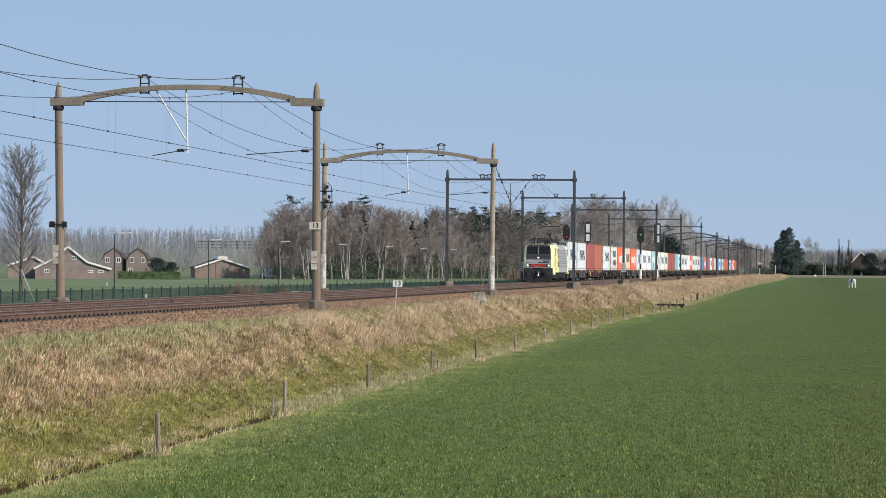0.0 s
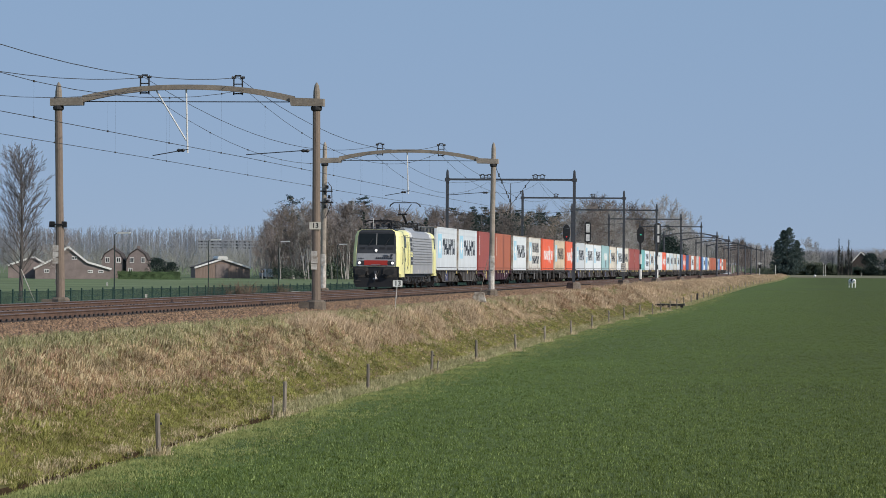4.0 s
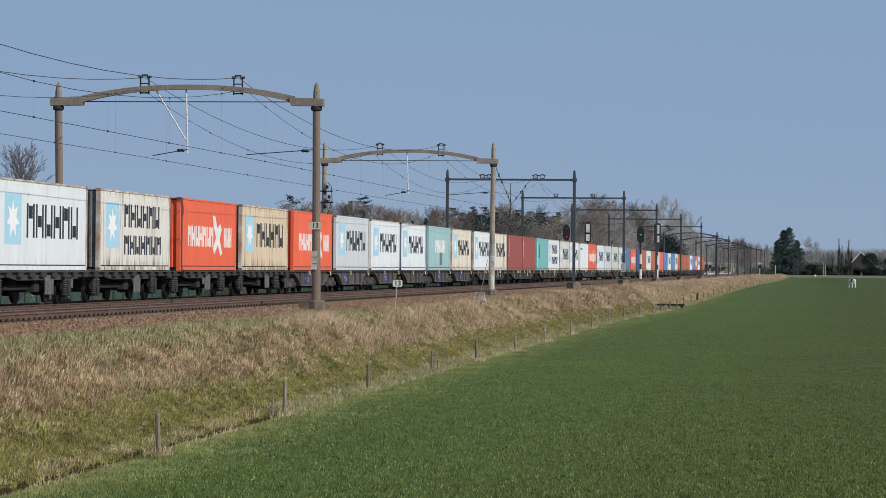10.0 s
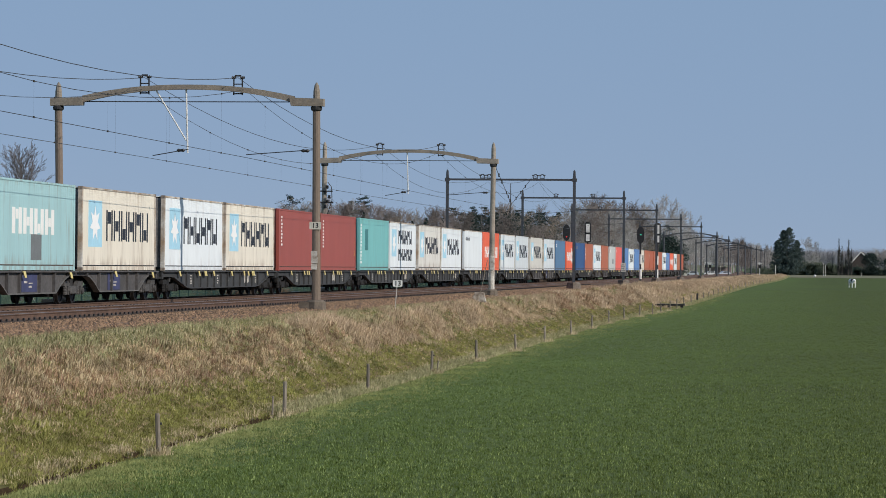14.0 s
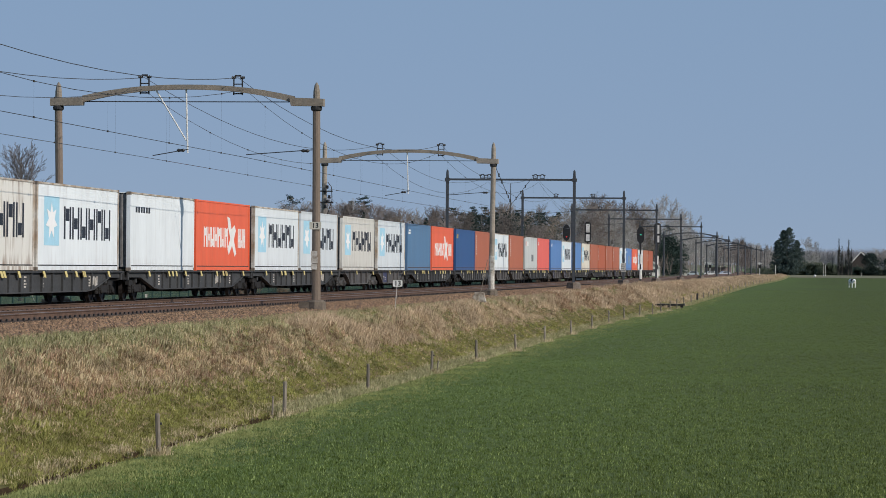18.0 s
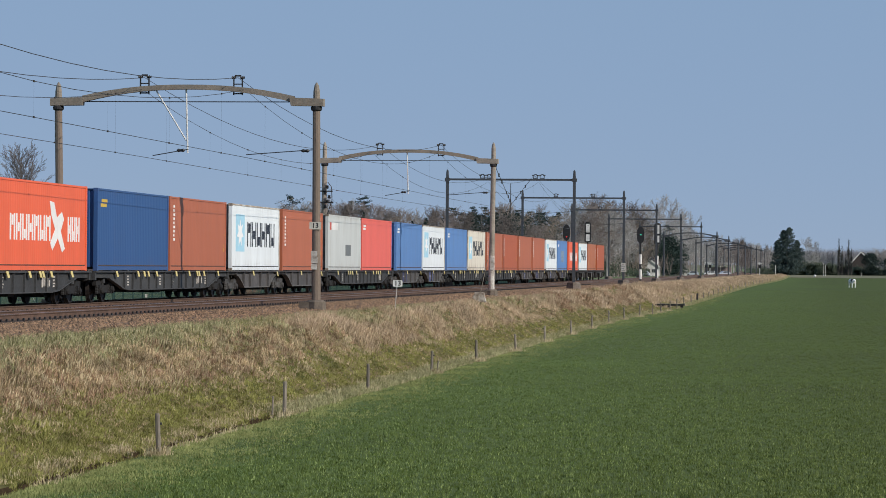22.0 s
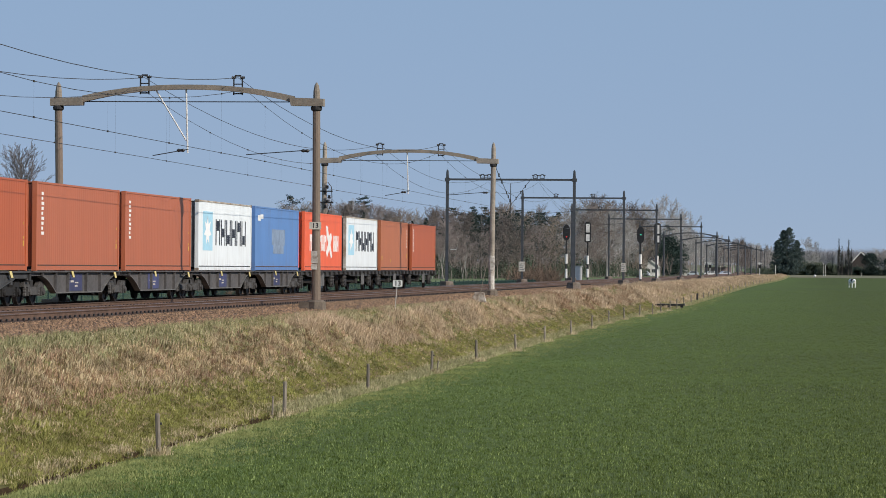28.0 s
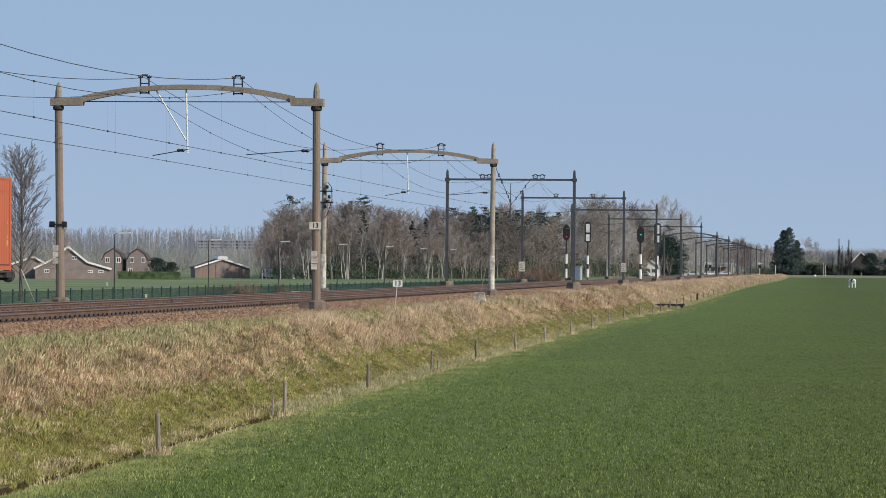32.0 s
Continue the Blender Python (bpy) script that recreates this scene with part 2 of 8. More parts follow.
def inward(x, y):
    """The way back from the widened bank to the even cross-section."""
    s = spread(y)
    return x if x < 6.5 else 6.5 + (x - 6.5) * 3.3 / (3.3 + s) if x < 9.8 + s else x - s


def ground_z(x, y):
    """Height of the earth with the bank's soft unevenness."""
    x = inward(x, y)
    z = base_z(x, y)
    if 6.2 < x < 9.9:
        edge = min(1, (x - 6.2) * 2, (9.9 - x) * 2)
        z += edge * 0.1 * noise.noise((x * 0.8, y * 0.22, 0))
        away = min(max((y - 130) / 110, 0), 1)
        z += edge * away * max(-0.1, 0.2 + 0.62 * noise.noise((x * 0.45, y * 0.085, 4)))
    return z


def base_z(x, y):
    """Height of the even ground: bank, ditch and level fields."""
    r = rail_z(y)
    dd = 0.38 - 0.26 * min(max((y - 66) / 40, 0), 1)
    if x > 0:
        st = [(0, r - 0.75), (4.3, r - 0.62), (5.2, r - 0.42), (6.3, r - 0.48), (7.0, r - 0.85 + 0.1 * math.sin(y * 0.13)), (9.2, FIELD + 0.12), (9.95, FIELD - 0.02), (10.05, FIELD - dd), (10.3, FIELD - dd - 0.03), (10.4, FIELD - 0.03), (11.0, FIELD), (9000, FIELD)]
    else:
        x = -x
        st = [(0, r - 0.75), (4.3, r - 0.62), (5.2, r - 0.45), (6.6, r - 0.55), (10.5, FIELD), (9000, FIELD)]
    for (a, za), (b, zb) in zip(st, st[1:]):
        if x <= b:
            return za + (zb - za) * (x - a) / (b - a)
    return FIELD


# ---- ground, line and track ----
def build_ground():
    xs = [-4500, -2000, -900, -400, -200, -120, -80, -50, -30, -20, -14, -10.5, -8.5, -6.6, -5.2, -4.3, 0, 4.3, 4.8, 5.2, 5.7, 6.3, 6.6, 7.0, 7.4, 7.8, 8.2, 8.6, 9.0, 9.2, 9.5, 9.75, 9.95, 10.05, 10.18, 10.3, 10.4, 10.5, 10.75, 11, 12, 14, 17, 21, 26, 32, 40, 60, 90, 140, 220, 400, 900, 2000, 4500]
    ys = [-1500, -900, -500, -200, -100, -40, 0, 20] + [30 + 1.5 * i for i in range(180)] + [300 + 6 * i for i in range(60)] + [660 + 25 * i for i in range(30)] + [1450, 1600, 2000, 2600, 3400, 4600]
    g = Geo()
    for y in ys:
        for x in xs:
            w = outward(x, y)
            g.v.append((w, y, ground_z(w, y)))
    n = len(xs)
    which = []
    for j in range(len(ys) - 1):
        for i in range(n - 1):
            g.f.append((j * n + i, j * n + i + 1, (j + 1) * n + i + 1, (j + 1) * n + i))
            c = (xs[i] + xs[i + 1]) / 2
            which.append(1 if c < -7 else 3 if 9.95 < c < 10.4 and ys[j] < 95 else 2 if c < 10.3 else 0)
    me = g.mesh("ground", M_FIELD)
    for m in (M_MEADOW, M_BANK, M_MUD):
        me.materials.append(m)
    me.polygons.foreach_set("material_index", which)
    me.polygons.foreach_set("use_smooth", [True] * len(which))
    tagged(new("ground", me), "level green field, grassy railway bank and shallow ditch", "ground", kind="structure")


Y0, Y1 = -650.0, 1450.0


def along(step=25.0, a=Y0, b=Y1):
    n = int((b - a) / step)
    return [a + (b - a) * i / n for i in range(n + 1)]


def strip(prof, ys, g=None):
    """A long profile (x, z above rail) laid along the line."""
    g = g or Geo()
    o, n = len(g.v), len(prof)
    for y in ys:
        r = rail_z(y)
        g.v += [(x, y, r + z) for x, z in prof]
    for j in range(len(ys) - 1):
        for i in range(n):
            a, b = o + j * n + i, o + j * n + (i + 1) % n
            g.f.append((b, a, a + n, b + n))
    return g


def build_track():
    bed = strip([(-5.9, -0.75), (5.75, -0.75), (5.5, -0.36), (4.7, -0.28), (3.9, -0.21), (-3.9, -0.21), (-4.7, -0.3)], along(12))
    solid("ballast_bed", bed, M_BALLAST, "brown stone ballast under two railway tracks", "ballast", kind="structure")
    prof = [(-0.07, -0.172), (0.07, -0.172), (0.07, -0.155), (0.012, -0.135), (0.012, -0.05), (0.035, -0.035), (0.035, -0.004), (-0.035, -0.004), (-0.035, -0.035), (-0.012, -0.05), (-0.012, -0.135), (-0.07, -0.155)]
    slp = Geo()
    slp.prism_y([(-1.3, -0.3), (1.3, -0.3), (1.28, -0.185), (0.45, -0.215), (-0.45, -0.215), (-1.28, -0.185)], -0.13, 0.13)
    me = slp.mesh("sleeper", M_SLEEPER)
    clip = Geo().box(-0.022, -0.05, -0.19, 0.022, 0.05, -0.12)
    for c, nm in ((NEAR, "track_near"), (FAR, "track_far")):
        t = thing(nm, "railway track of rusty rails on concrete sleepers", "track", kind="structure")
        for s in (-0.753, 0.753):
            part("rail", strip([(c + s + x, z) for x, z in prof], along(12)), M_RAIL, t)
            part("rail_head", strip([(c + s + x, z) for x, z in [(-0.034, -0.004), (0.034, -0.004), (0.03, 0.0), (-0.03, 0.0)]], along(12)), M_HEAD, t, "polished running surface")
        rest = Geo()
        y = 60.0
        k = 0
        while y < 420:
            if k < 300:
                part("sleeper", me, M_SLEEPER, t, at=(c, y, rail_z(y)))
            else:
                rest.add([(c + a, y + b, rail_z(y) + d) for a, b, d in slp.v], slp.f)
            y += 0.6
            k += 1
        tagged(part("far_sleepers", rest, M_SLEEPER, t), kind="stuff")
    # clips at the outer rail's foot, seen as a row of dark dots
    dots = Geo()
    y = 60.0
    while y < 300:
        for x in (NEAR + 0.87, FAR + 0.87):
            dots.add([(x + a, y + b, rail_z(y) + d) for a, b, d in clip.v], clip.f)
        y += 0.6
    solid("rail_clips", dots, M_DARK, "dark rail clips along the tracks", "rail clip", kind="stuff")
    # loose stones on the shoulder
    rng = np.random.default_rng(3)
    n = 26000
    x = rng.uniform(3.3, 6.0, n)
    y = 62 + 230 * rng.random(n) ** 1.6
    r = np.array([rail_z(v) for v in y])
    top = np.interp(x, [3.3, 3.9, 4.7, 5.5, 6.1], [-0.23, -0.21, -0.28, -0.36, -0.46])
    s = rng.uniform(0.025, 0.075, n)
    base = np.array([(1, 0, 0), (-0.5, 0.87, 0), (-0.5, -0.87, 0), (0, 0, 0.8)])
    jit = rng.uniform(0.6, 1.3, (n, 4, 3))
    ang = rng.uniform(0, 6.28, n)
    v = base[None] * jit * s[:, None, None]
    vx = v[:, :, 0] * np.cos(ang)[:, None] - v[:, :, 1] * np.sin(ang)[:, None]
    vy = v[:, :, 0] * np.sin(ang)[:, None] + v[:, :, 1] * np.cos(ang)[:, None]
    V = np.stack([vx + x[:, None], vy + y[:, None], v[:, :, 2] + (r + top)[:, None]], 2).reshape(-1, 3)
    T = (np.array([(0, 1, 3), (1, 2, 3), (2, 0, 3)])[None] + 4 * np.arange(n)[:, None, None]).reshape(-1, 3)
    tagged(new("ballast_stones", mesh_np("ballast_stones", V, T, M_STONE)), "loose brown ballast stones on the shoulder", "stones", kind="stuff")


build_ground()
build_track()


# ---- overhead line ----
PORTALS = [120.5, 186.9, 250.1, 314.6, 378.5, 446.0, 524.0, 606.0, 686.0, 767.0, 842.0, 915.0, 996.0, 1075.0, 1150.0, 1225.0]
FEED_X = (-1.75, 2.0)


def bar(a, b, r, n=6):
    return Geo().tube([a, b], r, n)


def arch_z(x):
    """Underside height of the bowed beam above the rails."""
    u = abs(x) / MAST
    return 8.41 - 0.74 * u ** 2.2


def concrete_portal(y, tip, whitefoot, lean=(0, 0), detail=True):
    skin = M_CONC_L if whitefoot else M_CONC if detail else M_STEEL
    r = rail_z(y)
    p = thing("catenary_portal", "weathered concrete arch portal with whitened feet over the tracks" if whitefoot else "brown weathered concrete arch portal carrying wires over the tracks", "portal", pose(0, y, r), "portals over the line")
    for s, ln in ((-1, lean[0]), (1, lean[1])):
        zs = [-0.3, 0.2, 2.5, 5.0, 7.55]
        m = Geo().tube([(s * MAST - ln * (z - 4) / 8, 0, z) for z in zs], [0.185, 0.18, 0.165, 0.155, 0.15], 12)
        part("mast", m, skin, p, smooth=False)
        x = s * MAST - ln * 0.45
        part("mast_tip", Geo().lathe_z([(7.9, 0.14), (tip - 0.35, 0.13), (tip - 0.12, 0.09), (tip, 0.02)], x, 0, 0, 10), M_CONC_B if skin is M_CONC else skin, p)
        part("collar", Geo().lathe_z([(7.48, 0.18), (7.52, 0.22), (7.62, 0.225), (7.66, 0.2)], x, 0, 0, 12), M_DARK, p, "dark iron collar")
        part("beam_end", Geo().prism_y([(x - s * 1.0, 7.68), (x + s * 0.3, 7.66), (x + s * 0.3, 7.95), (x - s * 0.25, 7.97), (x - s * 1.05, 8.0)][::-s], -0.2, 0.2), M_CONC_B if skin is M_CONC else skin, p)
        foot = Geo().lathe_z([(-0.6, 0.42), (-0.02, 0.38), (0.06, 0.3)], s * MAST + ln * 0.5, 0, 0, 8)
        foot.box(s * MAST - 0.62, -0.3, -0.6, s * MAST - 0.2, 0.3, -0.02)
        part("foundation", foot, M_FOOT, p, "stained concrete footing")
        if whitefoot:
            part("white_foot", Geo().lathe_z([(0.05, 0.187), (2.1, 0.178)], s * MAST + ln * 0.35, 0, 0, 12), M_WORN, p, "peeling white paint")
        if detail:
            for k in range(3):
                part("number_plate", Geo().box(x - 0.13, -0.24, 1.25 + 0.25 * k, x + 0.11 + 0.02 * (k % 2), -0.21, 1.48 + 0.25 * k) if s > 0 else Geo().box(x - 0.12, -0.25, 1.4 + 0.25 * k, x + 0.1, -0.22, 1.62 + 0.25 * k), M_WORN, p, "small pale plate")
    n = 14
    g = Geo()
    for i in range(n + 1):
        x = -MAST + 0.9 + (2 * MAST - 1.8) * i / n
        z, h = arch_z(x), 0.19 + 0.1 * (abs(x) / MAST) ** 2
        ring = [(x, -0.13, z - h / 2), (x, 0.13, z - h / 2), (x, 0.13, z + h / 2), (x, -0.13, z + h / 2)]
        o = len(g.v)
        g.v += ring
        if i:
            g.f += [(o - 4 + j, o - 4 + (j + 1) % 4, o + (j + 1) % 4, o + j) for j in range(4)]
    part("beam", g, M_CONC_B if detail else M_STEEL, p)
    part("tie_rod", bar((-MAST + 0.9, 0, 7.83), (MAST - 0.8, 0, 7.83), 0.022), M_DARK, p)
    for fx in FEED_X:
        insulator(p, fx, arch_z(fx) + 0.13)
    if detail:
        registration(p, not whitefoot)
    return p


def insulator(p, x, z, low=0.35):
    fr = part("insulator_frame", Geo().box(x - 0.19, -0.05, z - low, x - 0.15, 0.05, z + 0.3).box(x + 0.15, -0.05, z - low, x + 0.19, 0.05, z + 0.3).box(x - 0.19, -0.045, z - low + 0.03, x + 0.19, 0.045, z - low + 0.08).box(x - 0.19, -0.045, z + 0.06, x + 0.19, 0.045, z + 0.1), M_DARK, p)
    for dx in (-0.17, 0.17):
        part("insulator", Geo().lathe_x([(-0.09, 0.03), (-0.06, 0.07), (-0.02, 0.035), (0.02, 0.075), (0.06, 0.035), (0.09, 0.06)], x + dx, 0, z + 0.34, 8), M_BLACK, fr)
    part("clamp", Geo().box(x - 0.12, -0.04, z + 0.38, x + 0.12, 0.04, z + 0.44), M_DARK, fr)


def registration(p, brace=True):
    """Droppers and registration arms that hold the wires over each track."""
    part("hanger_post", bar((-0.08, 0, 8.35), (0.0, 0, 5.8), 0.035, 8), M_WHITE, p, "white steel hanger")
    if brace:
        part("brace", bar((-1.3, 0, 8.3), (-0.06, 0, 6.3), 0.03, 8), M_WHITE, p, "white diagonal brace")
    for a, b in (((0.03, -0.02, 5.95), (-1.4, -0.02, 5.7)), ((MAST - 0.15, -0.02, 5.95), (2.35, -0.02, 5.75))):
        arm = part("registration_arm", bar(a, b, 0.02), M_DARK, p)
        part("arm_insulator", Geo().lathe_x([(-0.16, 0.03), (-0.1, 0.07), (0.0, 0.05), (0.1, 0.07), (0.16, 0.03)], a[0] - 0.3, -0.02, a[2] - 0.04, 8), M_BLACK, arm)


def steel_portal(y, detail=True):
    r = rail_z(y)
    p = thing("steel_portal", "slim grey steel portal frame spanning both tracks", "portal", pose(0, y, r), "portals over the line")
    for s in (-1, 1):
        x = s * MAST
        part("mast", Geo().box(x - 0.11, -0.13, -0.3, x + 0.11, -0.10, 8.85).box(x - 0.11, 0.10, -0.3, x + 0.11, 0.13, 8.85).box(x - 0.02, -0.10, -0.3, x + 0.02, 0.10, 8.85), M_STEEL, p)
        part("mast_tip", Geo().lathe_z([(8.82, 0.12), (9.2, 0.09), (9.3, 0.02)], x, 0, 0, 6), M_STEEL, p)
        part("bracket", Geo().box(x - 0.2, -0.15, 8.36, x + 0.2, 0.15, 8.62), M_STEEL, p)
        part("foundation", Geo().lathe_z([(-0.9, 0.72), (0.28, 0.54), (0.36, 0.46)], x, 0, -0.12, 4), M_BLOCK, p, "weathered concrete block")
    part("beam", Geo().box(-MAST - 0.1, -0.1, 8.42, MAST + 0.1, -0.06, 8.58).box(-MAST - 0.1, 0.06, 8.42, MAST + 0.1, 0.1, 8.58).box(-MAST - 0.1, -0.06, 8.48, MAST + 0.1, 0.06, 8.52), M_STEEL, p)
    if detail:
        for fx in FEED_X:
            insulator(p, fx, 8.5, -0.08)
            if y < 260:
                insulator(p, fx + (0.55 if fx > 0 else -0.55), 8.5, -0.08)
        part("hanger_post", bar((0, 0, 8.2), (0, 0, 5.8), 0.035), M_STEEL, p)
        for a, b in (((0.0, -0.02, 5.95), (-1.4, -0.02, 5.7)), ((MAST - 0.1, -0.02, 5.95), (2.35, -0.02, 5.75))):
            part("registration_arm", bar(a, b, 0.02), M_DARK, p)
    return p


def build_wires():
    ys = [-650 + 62 * i for i in range(0, 12)]
    sup = [y for y in ys if y < 40] + [56.0] + PORTALS + [1300, 1380, 1450]
    for c, nm in ((FAR, 0), (NEAR, 1)):
        st = (-0.2, 0.22)
        w = thing("overhead_line", "thin dark overhead wires with droppers above one track", "overhead wire", group="overhead wires")
        for k, (a, b) in enumerate(zip(sup, sup[1:])):
            if b < -10:
                continue
            n = 14 if b < 400 else 8
            F, Mm, C = [], [], []
            z0, z1 = st[k % 2], st[(k + 1) % 2]
            for i in range(n + 1):
                u = i / n
                y = a + (b - a) * u
                r = rail_z(y)
                sag = 4 * u * (1 - u)
                F.append((FEED_X[nm], y, r + 8.78 - 1.28 * sag))
                x = c + z0 + (z1 - z0) * u
                Mm.append((x, y, r + 8.32 - 1.62 * sag))
                C.append((x, y, r + 5.65))
            part("feeder_wire", Geo().tube(F, 0.012, 4, False), M_WIRE, w)
            part("messenger_wire", Geo().tube(Mm, 0.010, 4, False), M_WIRE, w)
            cw = part("contact_wire", Geo().tube(C, 0.010, 4, False), M_WIRE, w)
            if b < 520:
                for i in range(1, n, 2):
                    g = Geo().tube([Mm[i], C[i]], 0.002, 3, False)
                    for q in (Mm[i], C[i]):
                        g.box(q[0] - 0.02, q[1] - 0.05, q[2] - 0.03, q[0] + 0.02, q[1] + 0.05, q[2] + 0.03)
                    part("dropper", g, M_WIRE, cw)


concrete_portal(PORTALS[0], 8.6, False, (0.16, 0.05))
concrete_portal(PORTALS[1], 8.95, True, (-0.05, -0.08))
for _i, _y in enumerate(PORTALS[2:]):
    if _i < 5:
        steel_portal(_y, _i < 3)
    else:
        concrete_portal(_y, 8.8, False, detail=False)
build_wires()


def stay_wires():
    """A stay with strain insulators between the second portal's mast and the steel portal's beam."""
    y2, y3 = PORTALS[1], PORTALS[2]
    pts = [(5.1, y2 + 0.2, rail_z(y2) + 7.9), (2.7, (y2 + y3) / 2, rail_z((y2 + y3) / 2) + 7.0), (0.1, y3 - 0.3, rail_z(y3) + 6.5), (1.56, y3, rail_z(y3) + 8.45)]
    s = thing("stay_wire", "dark stay wire with strain insulators between two portals", "wire")
    for a, b in zip(pts, pts[1:]):
        part("wire", bar(a, b, 0.02, 5), M_WIRE, s)
        for u in (0.25, 0.5, 0.75):
            q = Vector(a).lerp(Vector(b), u)
            part("insulator", Geo().lathe_z([(-0.12, 0.03), (-0.06, 0.06), (0.0, 0.035), (0.06, 0.06), (0.12, 0.03)], q.x, q.y, q.z, 6), M_BLACK, s)


stay_wires()


# ---- the train ----
SPEED = 27.654
TRAIN = []  # (thing, place along the train at 9 s, x, height above rail)


def rolling(ob, u, x=FAR, z=0.0):
    TRAIN.append((ob, u, x, z))
    return ob


FLOOR, TALL, HALF = 1.155, 2.965, 1.219
FACE = HALF - 0.02  # the side sheets lie a little behind the rails


def paint(name, col, rust=0.35, rough=0.5):
    """Container paint with faint streaks and rust."""
    col = tuple(min(0.93, c * 1.42) for c in col)
    m = mat("container_" + name, col, rough, vary=0.045, scale=0.7, fine=9, stretch=(1, 1, 0.25), col2=tuple(c * 0.9 for c in col), per=0.05)
    nt = m.node_tree
    b = nt.nodes["Principled BSDF"]
    src = b.inputs["Base Color"].links[0].from_socket
    tc = nt.nodes.new("ShaderNodeTexCoord")
    mp = nt.nodes.new("ShaderNodeMapping")
    mp.inputs["Scale"].default_value = (1, 2.2, 0.35)
    oi = nt.nodes.new("ShaderNodeObjectInfo")
    nt.links.new(oi.outputs["Random"], mp.inputs["Rotation"])
    nt.links.new(tc.outputs["Object"], mp.inputs["Vector"])
    nz = nt.nodes.new("ShaderNodeTexNoise")
    nz.noise_dimensions = "4D"
    mw = nt.nodes.new("ShaderNodeMath")
    mw.operation = "MULTIPLY"
    mw.inputs[1].default_value = 40.0
    nt.links.new(oi.outputs["Random"], mw.inputs[0])
    nt.links.new(mw.outputs[0], nz.inputs["W"])
    nz.inputs["Scale"].default_value, nz.inputs["Detail"].default_value = 1.6, 6
    nt.links.new(mp.outputs["Vector"], nz.inputs["Vector"])
    rp = nt.nodes.new("ShaderNodeValToRGB")
    rp.color_ramp.elements[0].position, rp.color_ramp.elements[1].position = 0.54, 0.80
    rp.color_ramp.elements[0].color, rp.color_ramp.elements[1].color = (0, 0, 0, 1), (rust, rust, rust, 1)
    # more rust along the bottom and top edges of the sheet
    sz = nt.nodes.new("ShaderNodeSeparateXYZ")
    nt.links.new(tc.outputs["Object"], sz.inputs["Vector"])
    edge = nt.nodes.new("ShaderNodeValToRGB")
    for _ in range(2):
        edge.color_ramp.elements.new(0.5)
    for el, (at, v) in zip(edge.color_ramp.elements, ((0.03, 0.16), (0.2, 0.0), (0.9, 0.0), (1.0, 0.1))):
        el.position, el.color = at, (v, v, v, 1)
    dz = nt.nodes.new("ShaderNodeMath")
    dz.operation = "DIVIDE"
    dz.inputs[1].default_value = 2.965
    nt.links.new(sz.outputs["Z"], dz.inputs[0])
    nt.links.new(dz.outputs[0], edge.inputs["Fac"])
    su = nt.nodes.new("ShaderNodeMath")
    su.operation = "ADD"
    nt.links.new(nz.outputs["Fac"], su.inputs[0])
    nt.links.new(edge.outputs["Color"], su.inputs[1])
    nt.links.new(su.outputs[0], rp.inputs["Fac"])
    mx = nt.nodes.new("ShaderNodeMixRGB")
    mx.inputs["Color2"].default_value = (0.20, 0.105, 0.05, 1)
    nt.links.new(rp.outputs["Color"], mx.inputs["Fac"])
    nt.links.new(src, mx.inputs["Color1"])
    # thin rust runs down the sheet
    m2 = nt.nodes.new("ShaderNodeMapping")
    m2.inputs["Scale"].default_value = (1, 8.0, 0.45)
    nt.links.new(tc.outputs["Object"], m2.inputs["Vector"])
    n2 = nt.nodes.new("ShaderNodeTexNoise")
    n2.noise_dimensions = "4D"
    n2.inputs["Scale"].default_value, n2.inputs["Detail"].default_value = 1.1, 4
    nt.links.new(m2.outputs["Vector"], n2.inputs["Vector"])
    nt.links.new(mw.outputs[0], n2.inputs["W"])
    r2 = nt.nodes.new("ShaderNodeValToRGB")
    r2.color_ramp.elements[0].position, r2.color_ramp.elements[1].position = 0.64, 0.86
    r2.color_ramp.elements[0].color, r2.color_ramp.elements[1].color = (0, 0, 0, 1), (rust * 0.35, rust * 0.35, rust * 0.35, 1)
    nt.links.new(n2.outputs["Fac"], r2.inputs["Fac"])
    x2 = nt.nodes.new("ShaderNodeMixRGB")
    x2.inputs["Color2"].default_value = (0.24, 0.135, 0.07, 1)
    nt.links.new(r2.outputs["Color"], x2.inputs["Fac"])
    nt.links.new(mx.outputs["Color"], x2.inputs["Color1"])
    nt.links.new(x2.outputs["Color"], b.inputs["Base Color"])
    return m


